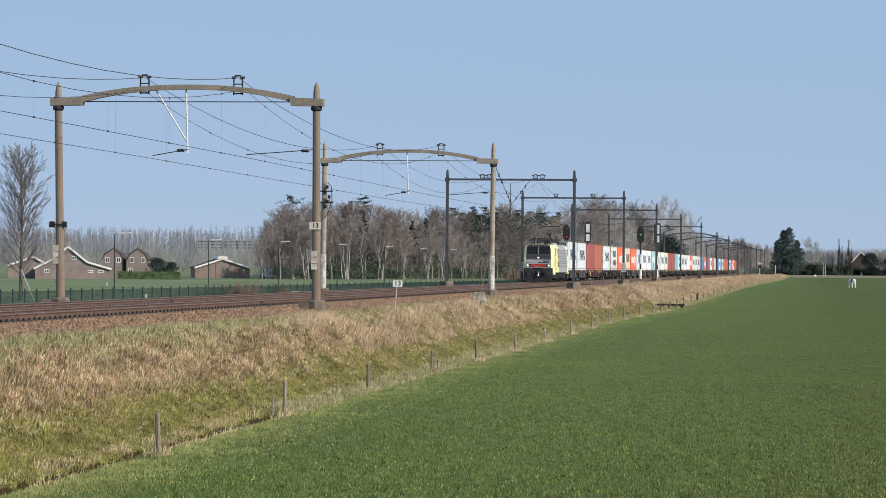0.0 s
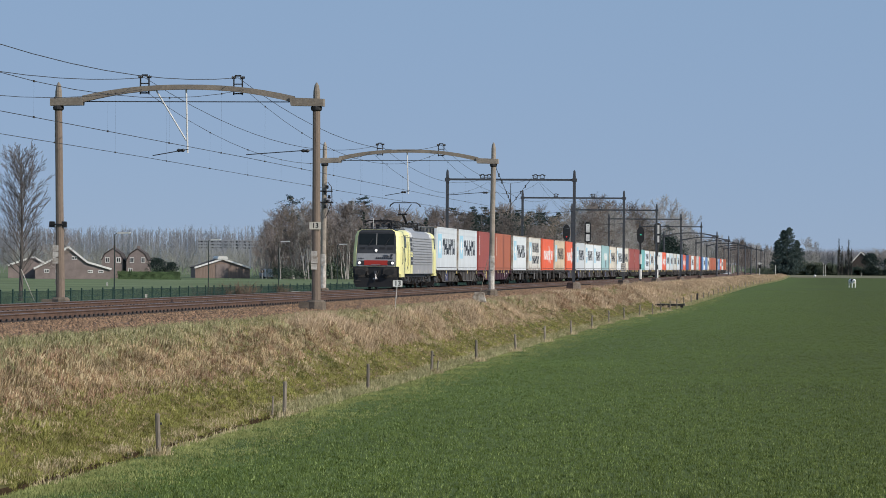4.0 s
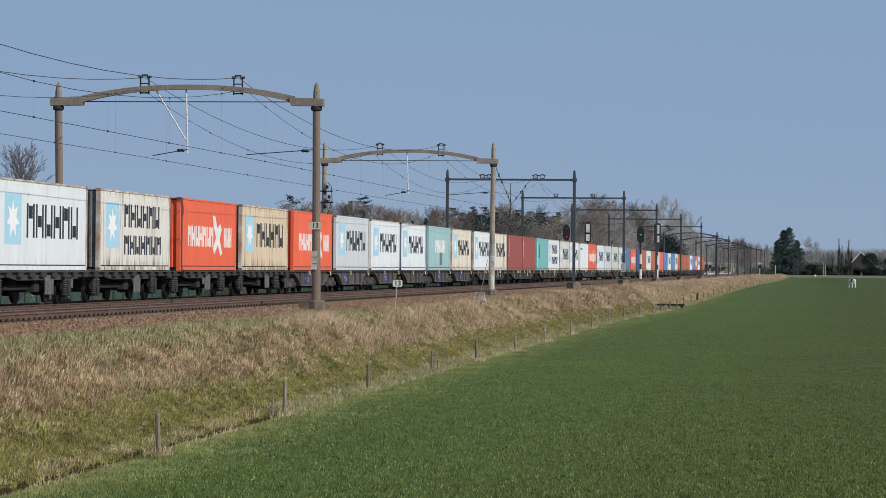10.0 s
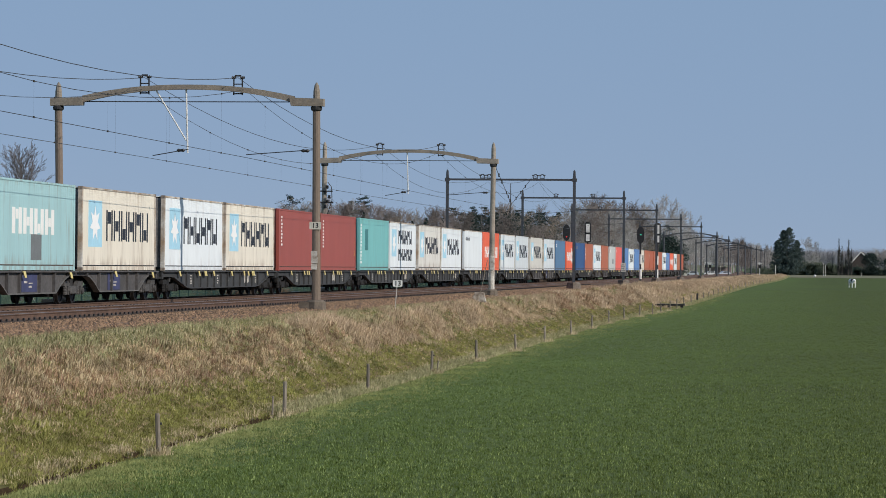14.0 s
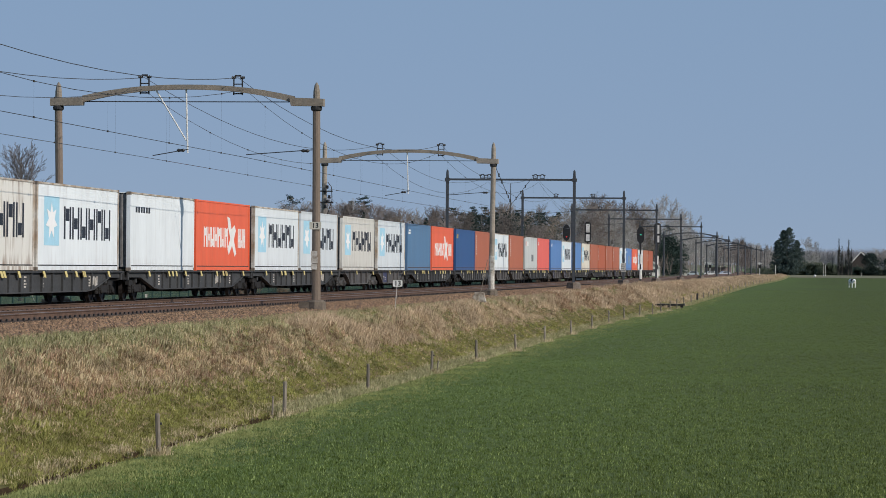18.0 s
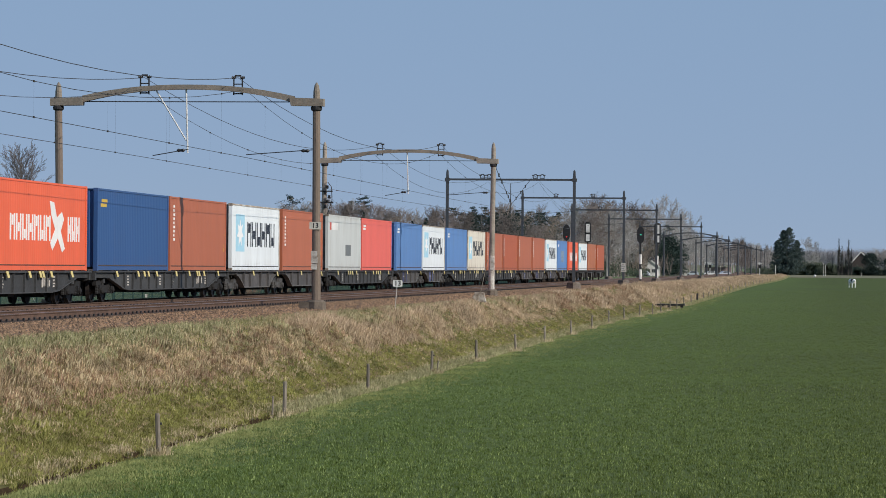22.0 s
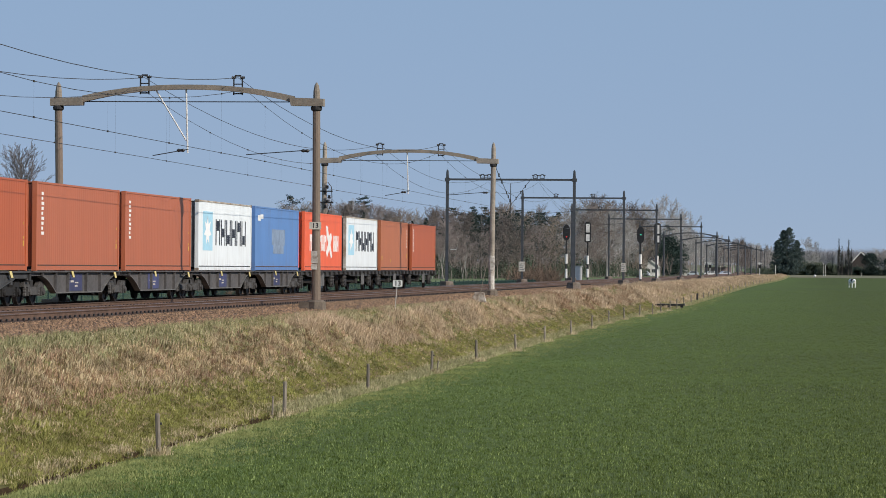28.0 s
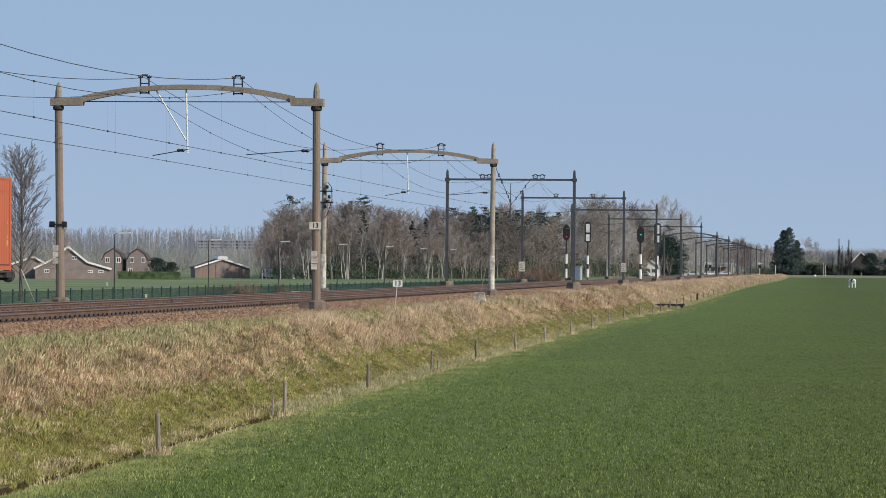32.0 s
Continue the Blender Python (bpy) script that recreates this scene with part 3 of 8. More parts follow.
PAINT = {
    "white": paint("white", (0.595, 0.635, 0.655), 0.2),
    "grey": paint("grey_white", (0.50, 0.54, 0.565), 0.18),
    "peach": paint("faded_orange", (0.35, 0.112, 0.05), 0.22),
    "dusty": paint("dusty_white", (0.515, 0.505, 0.465), 0.3),
    "beige": paint("beige", (0.60, 0.56, 0.475), 0.6),
    "cream": paint("stained_white", (0.58, 0.57, 0.53), 1.0),
    "tan": paint("rusty_tan", (0.55, 0.45, 0.32), 1.0),
    "red": paint("orange_red", (0.66, 0.108, 0.044), 0.14),
    "coral": paint("coral_red", (0.62, 0.11, 0.085), 0.1),
    "maroon": paint("maroon", (0.262, 0.06, 0.047), 0.15),
    "brown": paint("red_brown", (0.335, 0.098, 0.048), 0.15),
    "orange": paint("orange_brown", (0.34, 0.08, 0.031), 0.12),
    "teal": paint("teal", (0.14, 0.37, 0.37), 0.3),
    "teal2": paint("faded_teal", (0.285, 0.455, 0.475), 0.5),
    "blue": paint("blue", (0.083, 0.18, 0.39), 0.2),
    "greyblue": paint("slate_blue", (0.07, 0.148, 0.26), 0.3),
    "navy": paint("navy", (0.022, 0.07, 0.195), 0.12),
    "silver": paint("light_grey", (0.43, 0.45, 0.44), 0.3),
}
COLOUR_WORDS = {"white": "white", "grey": "greyish white", "dusty": "dusty greyish white", "peach": "faded orange-brown", "beige": "beige", "cream": "rust-stained creamy white", "tan": "rusty tan", "red": "bright orange-red", "coral": "coral red", "maroon": "maroon", "brown": "reddish brown", "orange": "orange-brown",
                "teal": "teal green", "teal2": "faded teal", "blue": "blue", "greyblue": "slate blue", "navy": "navy blue", "silver": "light grey"}
M_INK = mat("dark_blue_lettering", (0.018, 0.024, 0.04), 0.6, vary=0.2)
M_STAR = mat("sky_blue_square", (0.43, 0.74, 0.91), 0.6, vary=0.1)
M_STARW = mat("bright_white_star", (0.92, 0.93, 0.94), 0.6, vary=0.04)
M_ENDD = mat("grey_container_end", (0.26, 0.255, 0.25), 0.85, vary=0.4, scale=1.2, fine=9)
M_SHADE_LINE = mat("brown_shade_line", (0.10, 0.062, 0.048), 0.85, vary=0.3, scale=2)
M_CAST = mat("rusted_corner_casting", (0.33, 0.27, 0.22), 0.85, vary=0.4, scale=3, fine=12, per=0.2)
M_MARK = mat("white_lettering", (0.88, 0.88, 0.86), 0.6, vary=0.08)
M_YMARK = mat("yellow_marking", (0.75, 0.50, 0.08), 0.6, vary=0.2)
M_POST = mat("rusty_corner_post", (0.68, 0.66, 0.61), 0.75, vary=0.3, scale=1.4, fine=12, col2=(0.40, 0.29, 0.20), per=0.15, patch=0.47)
M_TPATCH = mat("dark_teal_patch", (0.06, 0.24, 0.25), 0.6, vary=0.2)
M_BPATCH = mat("faded_blue_patch", (0.30, 0.40, 0.56), 0.6, vary=0.3, scale=2)
M_LOGOR = mat("red_painted_square", (0.62, 0.10, 0.07), 0.6, vary=0.1)
M_GPATCH = mat("grey_patch_paint", (0.19, 0.21, 0.22), 0.7, vary=0.2)


def corrugated(length):
    """A ribbed side sheet, facing +x, between the end posts."""
    g = Geo()
    n = int((length - 0.36) / 0.28)
    p = (length - 0.36) / n
    xs, ys = [], []
    for i in range(n):
        y = -length / 2 + 0.18 + i * p
        for dy, dx in ((0, 0), (0.07 * p / 0.28, 0), (0.14 * p / 0.28, -0.0035), (0.21 * p / 0.28, -0.0035)):
            ys.append(y + dy)
            xs.append(FACE + dx)
    ys.append(length / 2 - 0.18)
    xs.append(FACE)
    v = [(x, y, 0.14) for x, y in zip(xs, ys)] + [(x, y, TALL - 0.07) for x, y in zip(xs, ys)]
    k = len(xs)
    return g.add(v, [(i, i + 1, i + 1 + k, i + k) for i in range(k - 1)])


def ribbed_end():
    g = Geo()
    xs, ys = [], []
    n = 9
    w = 2 * HALF - 0.3
    for i in range(n):
        x = -w / 2 + i * w / n
        for dx, dy in ((0, 0), (0.3, 0), (0.4, 0.05), (0.9, 0.05)):
            xs.append(x + dx * w / n)
            ys.append(dy)
    k = len(xs)
    return g.add([(x, y, 0.14) for x, y in zip(xs, ys)] + [(x, y, TALL - 0.1) for x, y in zip(xs, ys)], [(i, i + 1, i + 1 + k, i + k) for i in range(k - 1)])


def bars(boxes):
    """Flat painted marks on the +x side: (y0, z0, y1, z1)."""
    g = Geo()
    for y0, z0, y1, z1 in boxes:
        g.box(FACE - 0.006, y0, z0, FACE + 0.004, y1, z1)
    return g


def letter_row(y0, y1, z0, z1, n):
    """n like blocks in place of a painted word."""
    w = (y1 - y0) / n
    return [(y0 + (i + 0.06) * w, z0, y0 + (i + 0.92) * w, z1) for i in range(n)]


def block_geo(w, h, kind, t):
    """A painted block: two upright strokes t wide and a broad patch between them."""
    a, b = FACE - 0.006, FACE + 0.004
    z, tall = ((0.06, 0.36), (0.56, 0.38), (0.32, 0.34))[kind % 3]
    return Geo().box(a, 0, 0, b, t, h).box(a, w - t, 0, b, w, h).box(a, t + 0.05, z * h, b, w - t - 0.05, (z + tall) * h)


def write_blocks(boxes, material, parent, label, t=0.21):
    """A painted word as a row of stroked blocks, each a part of its own."""
    for i, (y0, z0, y1, z1) in enumerate(boxes):
        w, h, kind = round(y1 - y0, 2), round(z1 - z0, 2), (1, 2, 0, 2, 1, 0)[i % 6]
        part("letter_block", shared(("letter_block", w, h, kind, t), lambda: block_geo(w, h, kind, t), material), material, parent, label, at=(0, y0, z0))


def write_bars(boxes, material, parent, label, name="letter_bar"):
    """Each painted bar as a part of its own."""
    for y0, z0, y1, z1 in boxes:
        w, h = round(y1 - y0, 2), round(z1 - z0, 2)
        part(name, shared((name, w, h), lambda: Geo().box(FACE - 0.006, 0, 0, FACE + 0.004, w, h), material), material, parent, label, at=(0, y0, z0))


def star(y, z, r, n=7):
    v = [(FACE + 0.012, y, z)] + [(FACE + 0.012, y - (r if i % 2 == 0 else r * 0.5) * 1.25 * math.sin(math.pi * i / n), z + (r if i % 2 == 0 else r * 0.5) * math.cos(math.pi * i / n)) for i in range(2 * n)]
    return Geo().add(v, [(0, 1 + i, 1 + (i + 1) % (2 * n)) for i in range(2 * n)])


def container(u0, u1, colour, style, rng):
    u0 = max(u0, u1 - 12.2)
    length = round(u1 - u0, 1)
    what = {"star": "dark lettering and blue star", "two": "two dark lettering rows", "loops": "bold white lettering", "rows": "small white marks", "small": "one small pale mark", "plain": "hardly any markings", "white": "a white painted word", "patch": "a grey patch and a white mark", "fade": "a faded grey patch"}[style]
    c = thing("shipping_container", "%s corrugated container with %s" % (COLOUR_WORDS[colour], what), "container", group="containers on the train")
    P = PAINT[colour]
    h = length / 2
    L = length
    part("side_panel", shared(("side_panel", L), lambda: corrugated(L), P), P, c)
    part("side_panel", shared(("side_panel", L), lambda: corrugated(L), P), P, c, at=pose(0, 0, 0, 0, 0, 180))
    part("roof_panel", shared(("roof_panel", L), lambda: Geo().box(-HALF + 0.03, -h + 0.1, TALL - 0.06, HALF - 0.03, h - 0.1, TALL - 0.02), P), P, c)
    # pale containers get a darker grey front sheet
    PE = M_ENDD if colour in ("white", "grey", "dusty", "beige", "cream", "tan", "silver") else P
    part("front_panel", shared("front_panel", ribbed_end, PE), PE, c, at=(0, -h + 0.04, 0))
    part("floor_frame", shared(("floor_frame", L), lambda: Geo().box(-HALF + 0.05, -h + 0.1, 0.05, HALF - 0.05, h - 0.1, 0.14), M_DARK), M_DARK, c)
    for s in (-1, 1):
        part("bottom_rail", shared(("bottom_rail", L, s), lambda: Geo().prism_y([(s * (HALF - 0.06), 0.02), (s * (HALF + 0.0), 0.02), (s * (HALF + 0.0), 0.15), (s * (HALF - 0.06), 0.17)][::s], -h + 0.17, h - 0.17), P), P, c)
        PT = M_POST if colour in ("white", "beige", "cream", "tan") else P
        part("top_rail", shared(("top_rail", L, s), lambda: Geo().box(min(s * (HALF - 0.06), s * HALF), -h + 0.17, TALL - 0.075, max(s * (HALF - 0.06), s * HALF), h - 0.17, TALL - 0.01), PT), PT, c)
        for e in (-1, 1):
            PP = M_POST if colour in ("beige", "tan", "cream") or (colour in ("white", "grey") and rng.random() < 0.5) else P
            part("corner_post", shared(("corner_post", s, e), lambda: Geo().box(min(s * (HALF - 0.15), s * HALF), min(e * 0.0, -e * 0.17), 0.1, max(s * (HALF - 0.15), s * HALF), max(0, -e * 0.17), TALL - 0.1), PP), PP, c, at=(0, e * h, 0))
            PC = M_CAST if colour in ("white", "grey", "dusty", "beige", "cream", "tan", "silver") else P
            for z in (0, TALL - 0.12):
                part("corner_casting", shared(("corner_casting", s, e), lambda: Geo().box(min(s * (HALF - 0.16), s * (HALF + 0.002)), min(0, -e * 0.178), 0, max(s * (HALF - 0.16), s * (HALF + 0.002)), max(0, -e * 0.178), 0.12), PC), PC, c, at=(0, e * (h + 0.002), z))
    for s in (-1, 1):
        d = part("door", shared(("door", s), lambda: Geo().box(0.01 if s > 0 else -HALF + 0.16, -0.06, 0.15, HALF - 0.16 if s > 0 else -0.01, -0.01, TALL - 0.12), P), P, c, at=(0, h - 0.02, 0))
        for x in (0.3, 0.8):
            part("locking_bar", shared(("locking_bar", s, x), lambda: Geo().tube([(s * x, 0.02, 0.1), (s * x, 0.02, TALL - 0.1)], 0.018, 6), M_STEEL), M_STEEL, d)
    # thin dark strip painted in for the shadow line over the bottom rail
    PS = M_DARK if PE == M_ENDD else M_SHADE_LINE
    part("bottom_seam", shared(("bottom_seam", L), lambda: Geo().box(FACE - 0.01, -h + 0.18, 0.168, FACE + 0.006, h - 0.18, 0.205), PS), PS, c, "dark strip imitating the shadow line above the bottom rail")
    k = L / 12.2
    if style in ("star", "two"):
        sq = part("logo_square", bars([(-h + 1.05 * k, 0.85, -h + 3.15 * k, 2.5)]), M_STAR, c, "sky-blue painted square")
        part("star", star(-h + 2.05 * k, 1.67, 0.66), M_STARW, sq, "white star")
        if style == "star":
            write_blocks(letter_row(-h + 3.75 * k, -h + 10.95 * k, 1.08, 2.2, 6), M_INK, c, "dark blue painted lettering")
        else:
            write_blocks(letter_row(-h + 4.0 * k, -h + 10.3 * k, 1.62, 2.48, 6), M_INK, c, "dark blue painted lettering")
            write_blocks(letter_row(-h + 4.0 * k, -h + 10.6 * k, 0.6, 1.32, 7), M_INK, c, "dark blue painted lettering")
    elif style == "loops":
        write_blocks(letter_row(-h + 1.7 * k, -h + 7.1 * k, 1.0, 1.85, 7) + letter_row(-h + 9.4 * k, -h + 11.2 * k, 1.0, 1.85, 3), M_MARK, c, "white painted lettering", 0.17)
        knot = [(6.9, 2.35), (7.5, 2.3), (7.9, 1.8), (8.6, 2.0), (8.9, 1.75), (8.45, 1.35), (9.05, 0.75), (8.65, 0.62), (8.05, 1.1), (7.3, 0.68), (7.0, 0.92), (7.65, 1.4), (7.15, 1.85)]
        part("emblem", Geo().prism_x([(-h + y * k, z) for y, z in knot][::-1], FACE - 0.006, FACE + 0.005), M_MARK, c, "white knotted emblem")
    elif style == "rows":
        write_bars([(-h + 0.72, 1.2 + 0.165 * i, -h + (1.06, 0.94, 1.0)[i % 3], 1.3 + 0.165 * i) for i in range(9)], M_MARK, c, "small white marks")
        write_bars([(h - 0.48, 0.8, h - 0.36, 0.98), (h - 0.46, 1.04, h - 0.38, 1.12), (h - 0.42, 1.5, h - 0.36, 1.58)], M_YMARK, c, "yellow label", "warning_label")
    elif style == "small":
        write_bars([(-h + 0.55, 2.3, -h + 1.5, 2.42), (-h + 0.7, 2.47, -h + 1.6, 2.58)], M_YMARK if colour == "navy" else M_MARK, c, "small pale mark")
    elif style == "white":
        write_blocks(letter_row(-h + 3.7 * k, -h + 9.4 * k, 1.2, 2.05, 4), M_MARK, c, "white painted lettering", 0.4)
        write_bars([(-h + 6.2 * k, 0.35, -h + 7.6 * k, 1.2)], M_GPATCH, c, "grey overpainted patch", "grey_patch")
    elif style == "patch":
        write_bars([(-h + 1.3 + 0.42 * i, 2.15, -h + 1.6 + 0.42 * i, 2.55) for i in range(5)], M_MARK, c, "small white mark")
        write_bars([(-h + 0.7, 2.15, -h + 1.2, 2.55)], M_LOGOR, c, "small red painted square")
        write_bars([(-h + 6.4 * k, 0.8, -h + 8.4 * k, 1.4)], M_GPATCH, c, "grey patch", "grey_patch")
    elif style == "fade":
        write_bars([(-h + 4.6 * k, 1.2, -h + 8.2 * k, 1.95), (-h + 5.0 * k, 0.8, -h + 7.9 * k, 1.2)], M_BPATCH, c, "faded grey patch", "grey_patch")
        write_bars([(-h + 0.8, 2.3, -h + 1.5, 2.55), (-h + 1.5, 2.4, -h + 2.2, 2.6)], M_MARK, c, "small white mark")
    elif style == "plain" and colour == "teal":
        write_bars([(-h + 0.45, 0.4 + 0.19 * i, -h + (0.95, 0.8, 0.9)[i % 3], 0.54 + 0.19 * i) for i in range(12)], M_MARK, c, "white mark in an upright row")
        write_bars([(-h + 2.2, 1.15, -h + 3.4, 2.35)], M_TPATCH, c, "dark teal overpainted patch", "teal_patch")
    elif style == "plain" and colour == "peach":
        write_bars([(-h + 0.6, 0.62, -h + 0.85, 0.86), (-h + 4.4, 0.5, -h + 4.62, 0.66), (h - 0.5, 0.75, h - 0.38, 1.0)], M_YMARK, c, "yellow label", "warning_label")
        write_bars([(h - 0.52, 1.4 + 0.2 * i, h - (0.36, 0.4)[i % 2], 1.52 + 0.2 * i) for i in range(6)], M_MARK, c, "small white marks")
    elif style == "plain" and colour == "white":
        write_bars([(-h + 1.0 + 0.45 * i, 2.2, -h + 1.3 + 0.45 * i, 2.42) for i in range(6)], M_INK, c, "small dark word")
    rolling(c, (u0 + u1) / 2, FAR, FLOOR)


LOAD = [
    (69.65, 81.8, "grey", "star"), (82.2, 94.7, "grey", "star"), (95.75, 108.05, "maroon", "rows"), (108.2, 120.5, "brown", "rows"),
    (122.3, 134.8, "white", "star"), (135.8, 148.9, "cream", "two"), (149.5, 163.0, "red", "loops"), (163.5, 176.5, "tan", "star"),
    (177.0, 190.3, "red", "loops"), (190.9, 203.9, "grey", "star"), (204.8, 217.0, "white", "star"), (217.6, 229.9, "white", "star"),
    (231.3, 243.6, "teal2", "white"), (244.4, 256.8, "beige", "star"), (258.4, 270.6, "white", "star"), (271.0, 283.3, "beige", "star"),
    (284.6, 296.8, "maroon", "rows"), (297.1, 309.4, "maroon", "rows"), (310.9, 322.7, "teal", "plain"), (323.0, 335.4, "white", "two"),
    (336.7, 348.6, "cream", "star"), (348.9, 361.0, "white", "star"), (362.9, 374.9, "white", "plain"), (375.2, 387.5, "red", "loops"),
    (388.6, 400.9, "white", "star"), (401.4, 413.4, "grey", "star"), (414.7, 427.3, "dusty", "star"), (427.8, 440.8, "grey", "star"),
    (442.0, 453.6, "greyblue", "small"), (453.9, 466.6, "red", "loops"), (468.2, 480.4, "navy", "small"), (480.7, 492.5, "brown", "rows"),
    (493.5, 506.0, "white", "star"), (506.5, 519.0, "brown", "rows"), (520.8, 532.6, "silver", "patch"), (532.9, 545.2, "coral", "small"),
    (546.5, 559.6, "blue", "small"), (560.1, 572.2, "white", "star"), (573.4, 585.7, "blue", "small"), (586.3, 598.4, "beige", "star"),
    (599.5, 611.8, "brown", "rows"), (612.2, 624.2, "orange", "rows"), (624.8, 637.6, "brown", "rows"), (638.2, 650.8, "brown", "rows"),
    (651.5, 664.5, "white", "star"), (665.4, 677.4, "blue", "fade"), (677.9, 691.4, "red", "loops"), (692.1, 705.1, "white", "star"),
    (705.6, 718.7, "peach", "plain"), (719.4, 732.8, "orange", "rows"),
]
_rng = random.Random(11)
for _l in LOAD:
    container(*_l, _rng)


# ---- wagons ----
M_SILL = mat("sooty_wagon_grey", (0.075, 0.077, 0.08), 0.75, 0.1, vary=0.4, scale=0.8, fine=12, per=0.15)
M_SILLP = mat("plum_wagon_paint", (0.085, 0.034, 0.052), 0.65, vary=0.3, scale=0.8, fine=12)
M_SILLG = mat("grimy_grey_paint", (0.125, 0.118, 0.118), 0.75, vary=0.4, scale=0.9, fine=10, per=0.15)
# sill grey paled to put a lit edge on lips and flanges; plates too
M_EDGE = mat("pale_edge_grey", (0.21, 0.205, 0.20), 0.7, 0.1, vary=0.4, scale=2, fine=14)
M_PATCHB = mat("violet_blue_panel", (0.07, 0.08, 0.19), 0.65, vary=0.3, scale=2, per=0.3)
M_BOGIE = mat("grimy_bogie", (0.055, 0.051, 0.05), 0.85, 0.1, vary=0.5, scale=3, fine=18)
# castings made lighter than the bogie, standing for sunlit metal
M_FRAME = mat("bright_cast_steel", (0.12, 0.115, 0.112), 0.8, 0.1, vary=0.5, scale=4, fine=20, per=0.15)
M_COIL = mat("greasy_spring_steel", (0.075, 0.072, 0.07), 0.7, 0.2, vary=0.4, scale=5, fine=20)
M_SOOT = mat("sooty_cast_steel", (0.022, 0.021, 0.021), 0.85, 0.1, vary=0.4, scale=4, fine=20)
M_WHEEL = mat("wheel_steel", (0.04, 0.033, 0.03), 0.6, 0.5, vary=0.3, scale=3)


def wheel_geo(r=0.46):
    return Geo().lathe_x([(-0.07, r + 0.03), (-0.04, r + 0.03), (-0.035, r), (0.065, r - 0.01), (0.065, r - 0.07), (0.03, r - 0.09), (0.02, 0.17), (0.08, 0.14), (0.09, 0.1)], 0, 0, 0, 18)


def wheelset(parent, y, r=0.46):
    for s in (-1, 1):
        part("wheel", shared(("wheel", r), lambda: wheel_geo(r), M_WHEEL), M_WHEEL, parent, at=pose(s * 0.76, y, r, 0, 0, 0 if s > 0 else 180))
    part("axle", shared("axle", lambda: Geo().lathe_x([(-1.05, 0.07), (1.05, 0.07)], 0, 0, 0, 8), M_BOGIE), M_BOGIE, parent, at=(0, y, r))


def side_frame(s):
    """Cast side frame of a bogie with springs and axle boxes."""
    x = s * 1.02
    g = Geo()
    g.prism_x([(-1.35, 0.62), (-1.35, 0.78), (-0.75, 0.80), (-0.45, 0.62), (0.45, 0.62), (0.75, 0.80), (1.35, 0.78), (1.35, 0.62), (0.8, 0.62), (0.45, 0.36), (-0.45, 0.36), (-0.8, 0.62)][::-1], x - 0.07, x + 0.07)
    for y in (-0.9, 0.9):
        g.box(x - 0.05, y - 0.16, 0.33, x + 0.14 * s if s > 0 else x + 0.05, y + 0.16, 0.6) if s > 0 else g.box(x - 0.14, y - 0.16, 0.33, x + 0.05, y + 0.16, 0.6)
        g.lathe_x([(-0.02, 0.13), (0.09 * s, 0.12), (0.12 * s, 0.06)] if s > 0 else [(0.02, 0.13), (-0.09, 0.12), (-0.12, 0.06)], x + 0.1 * s, y, 0.46, 8)
        for d in (-0.22, 0.22):
            g.lathe_z([(0.32, 0.07), (0.38, 0.085), (0.42, 0.065), (0.47, 0.085), (0.52, 0.065), (0.57, 0.085), (0.62, 0.07)], x + 0.02 * s, y + d, 0, 7)
    return g


def bogie(parent, y, cast=None):
    cast = cast or M_FRAME
    b = part("bogie", shared("bogie", lambda: Geo().box(-1.0, -0.2, 0.4, 1.0, 0.2, 0.85).box(-0.6, -1.3, 0.24, 0.6, -0.3, 0.72).box(-0.6, 0.3, 0.24, 0.6, 1.3, 0.72), M_BOGIE), M_BOGIE, parent, "grimy two-axle bogie", at=(0, y, 0))
    for s in (-1, 1):
        part("side_frame", shared(("side_frame", s), lambda: side_frame(s), cast), cast, b)
        # black sheet added for the dark space behind the side frames
        part("frame_plate", shared(("frame_plate", s), lambda: Geo().prism_x([(-3.1, 1.08), (-2.9, 0.5), (-1.5, 0.3), (1.5, 0.3), (2.9, 0.5), (3.1, 1.08)], s * 0.52 - 0.02, s * 0.52 + 0.02), M_BLACK), M_BLACK, b)
    for dy in (-0.9, 0.9):
        wheelset(b, dy)
        part("brake_rigging", shared("brake_rigging", lambda: Geo().tube([(-0.8, 0, 0.4), (0.8, 0, 0.35)], 0.04, 5).box(0.72, -0.06, 0.2, 0.84, 0.06, 0.6), M_BOGIE), M_BOGIE, b, at=(0, dy * 0.42, 0))


def buffer_gear(parent, y, d):
    """Two buffers and a coupling at a wagon end; d: which way they point."""
    for s in (-1, 1):
        part("buffer", shared(("buffer", d), lambda: Geo().lathe_y(sorted([(0, 0.1), (d * 0.3, 0.1), (d * 0.32, 0.075), (d * 0.55, 0.075), (d * 0.56, 0.23), (d * 0.6, 0.22)]), 0, 0, 0, 12), M_DARK), M_DARK, parent, at=(s * 0.875, y, 1.0))
    part("coupling", shared(("coupling", d), lambda: Geo().box(-0.05, min(0, d * 0.7), -0.06, 0.05, max(0, d * 0.7), 0.04).tube([(0, d * 0.5, 0), (0.02, d * 0.6, -0.35)], 0.03, 6), M_DARK), M_DARK, parent, at=(0, y, 0.98))


def lever(parent, y, z=1.06):
    part("twistlock_handle", shared("twistlock_handle", lambda: Geo().prism_x([(-0.24, 0.08), (0.05, 0.08), (0.27, -0.13), (0.0, -0.13)], 0.0, 0.03), M_YELLOW), M_YELLOW, parent, "yellow locking handle", at=(1.3, y, z))


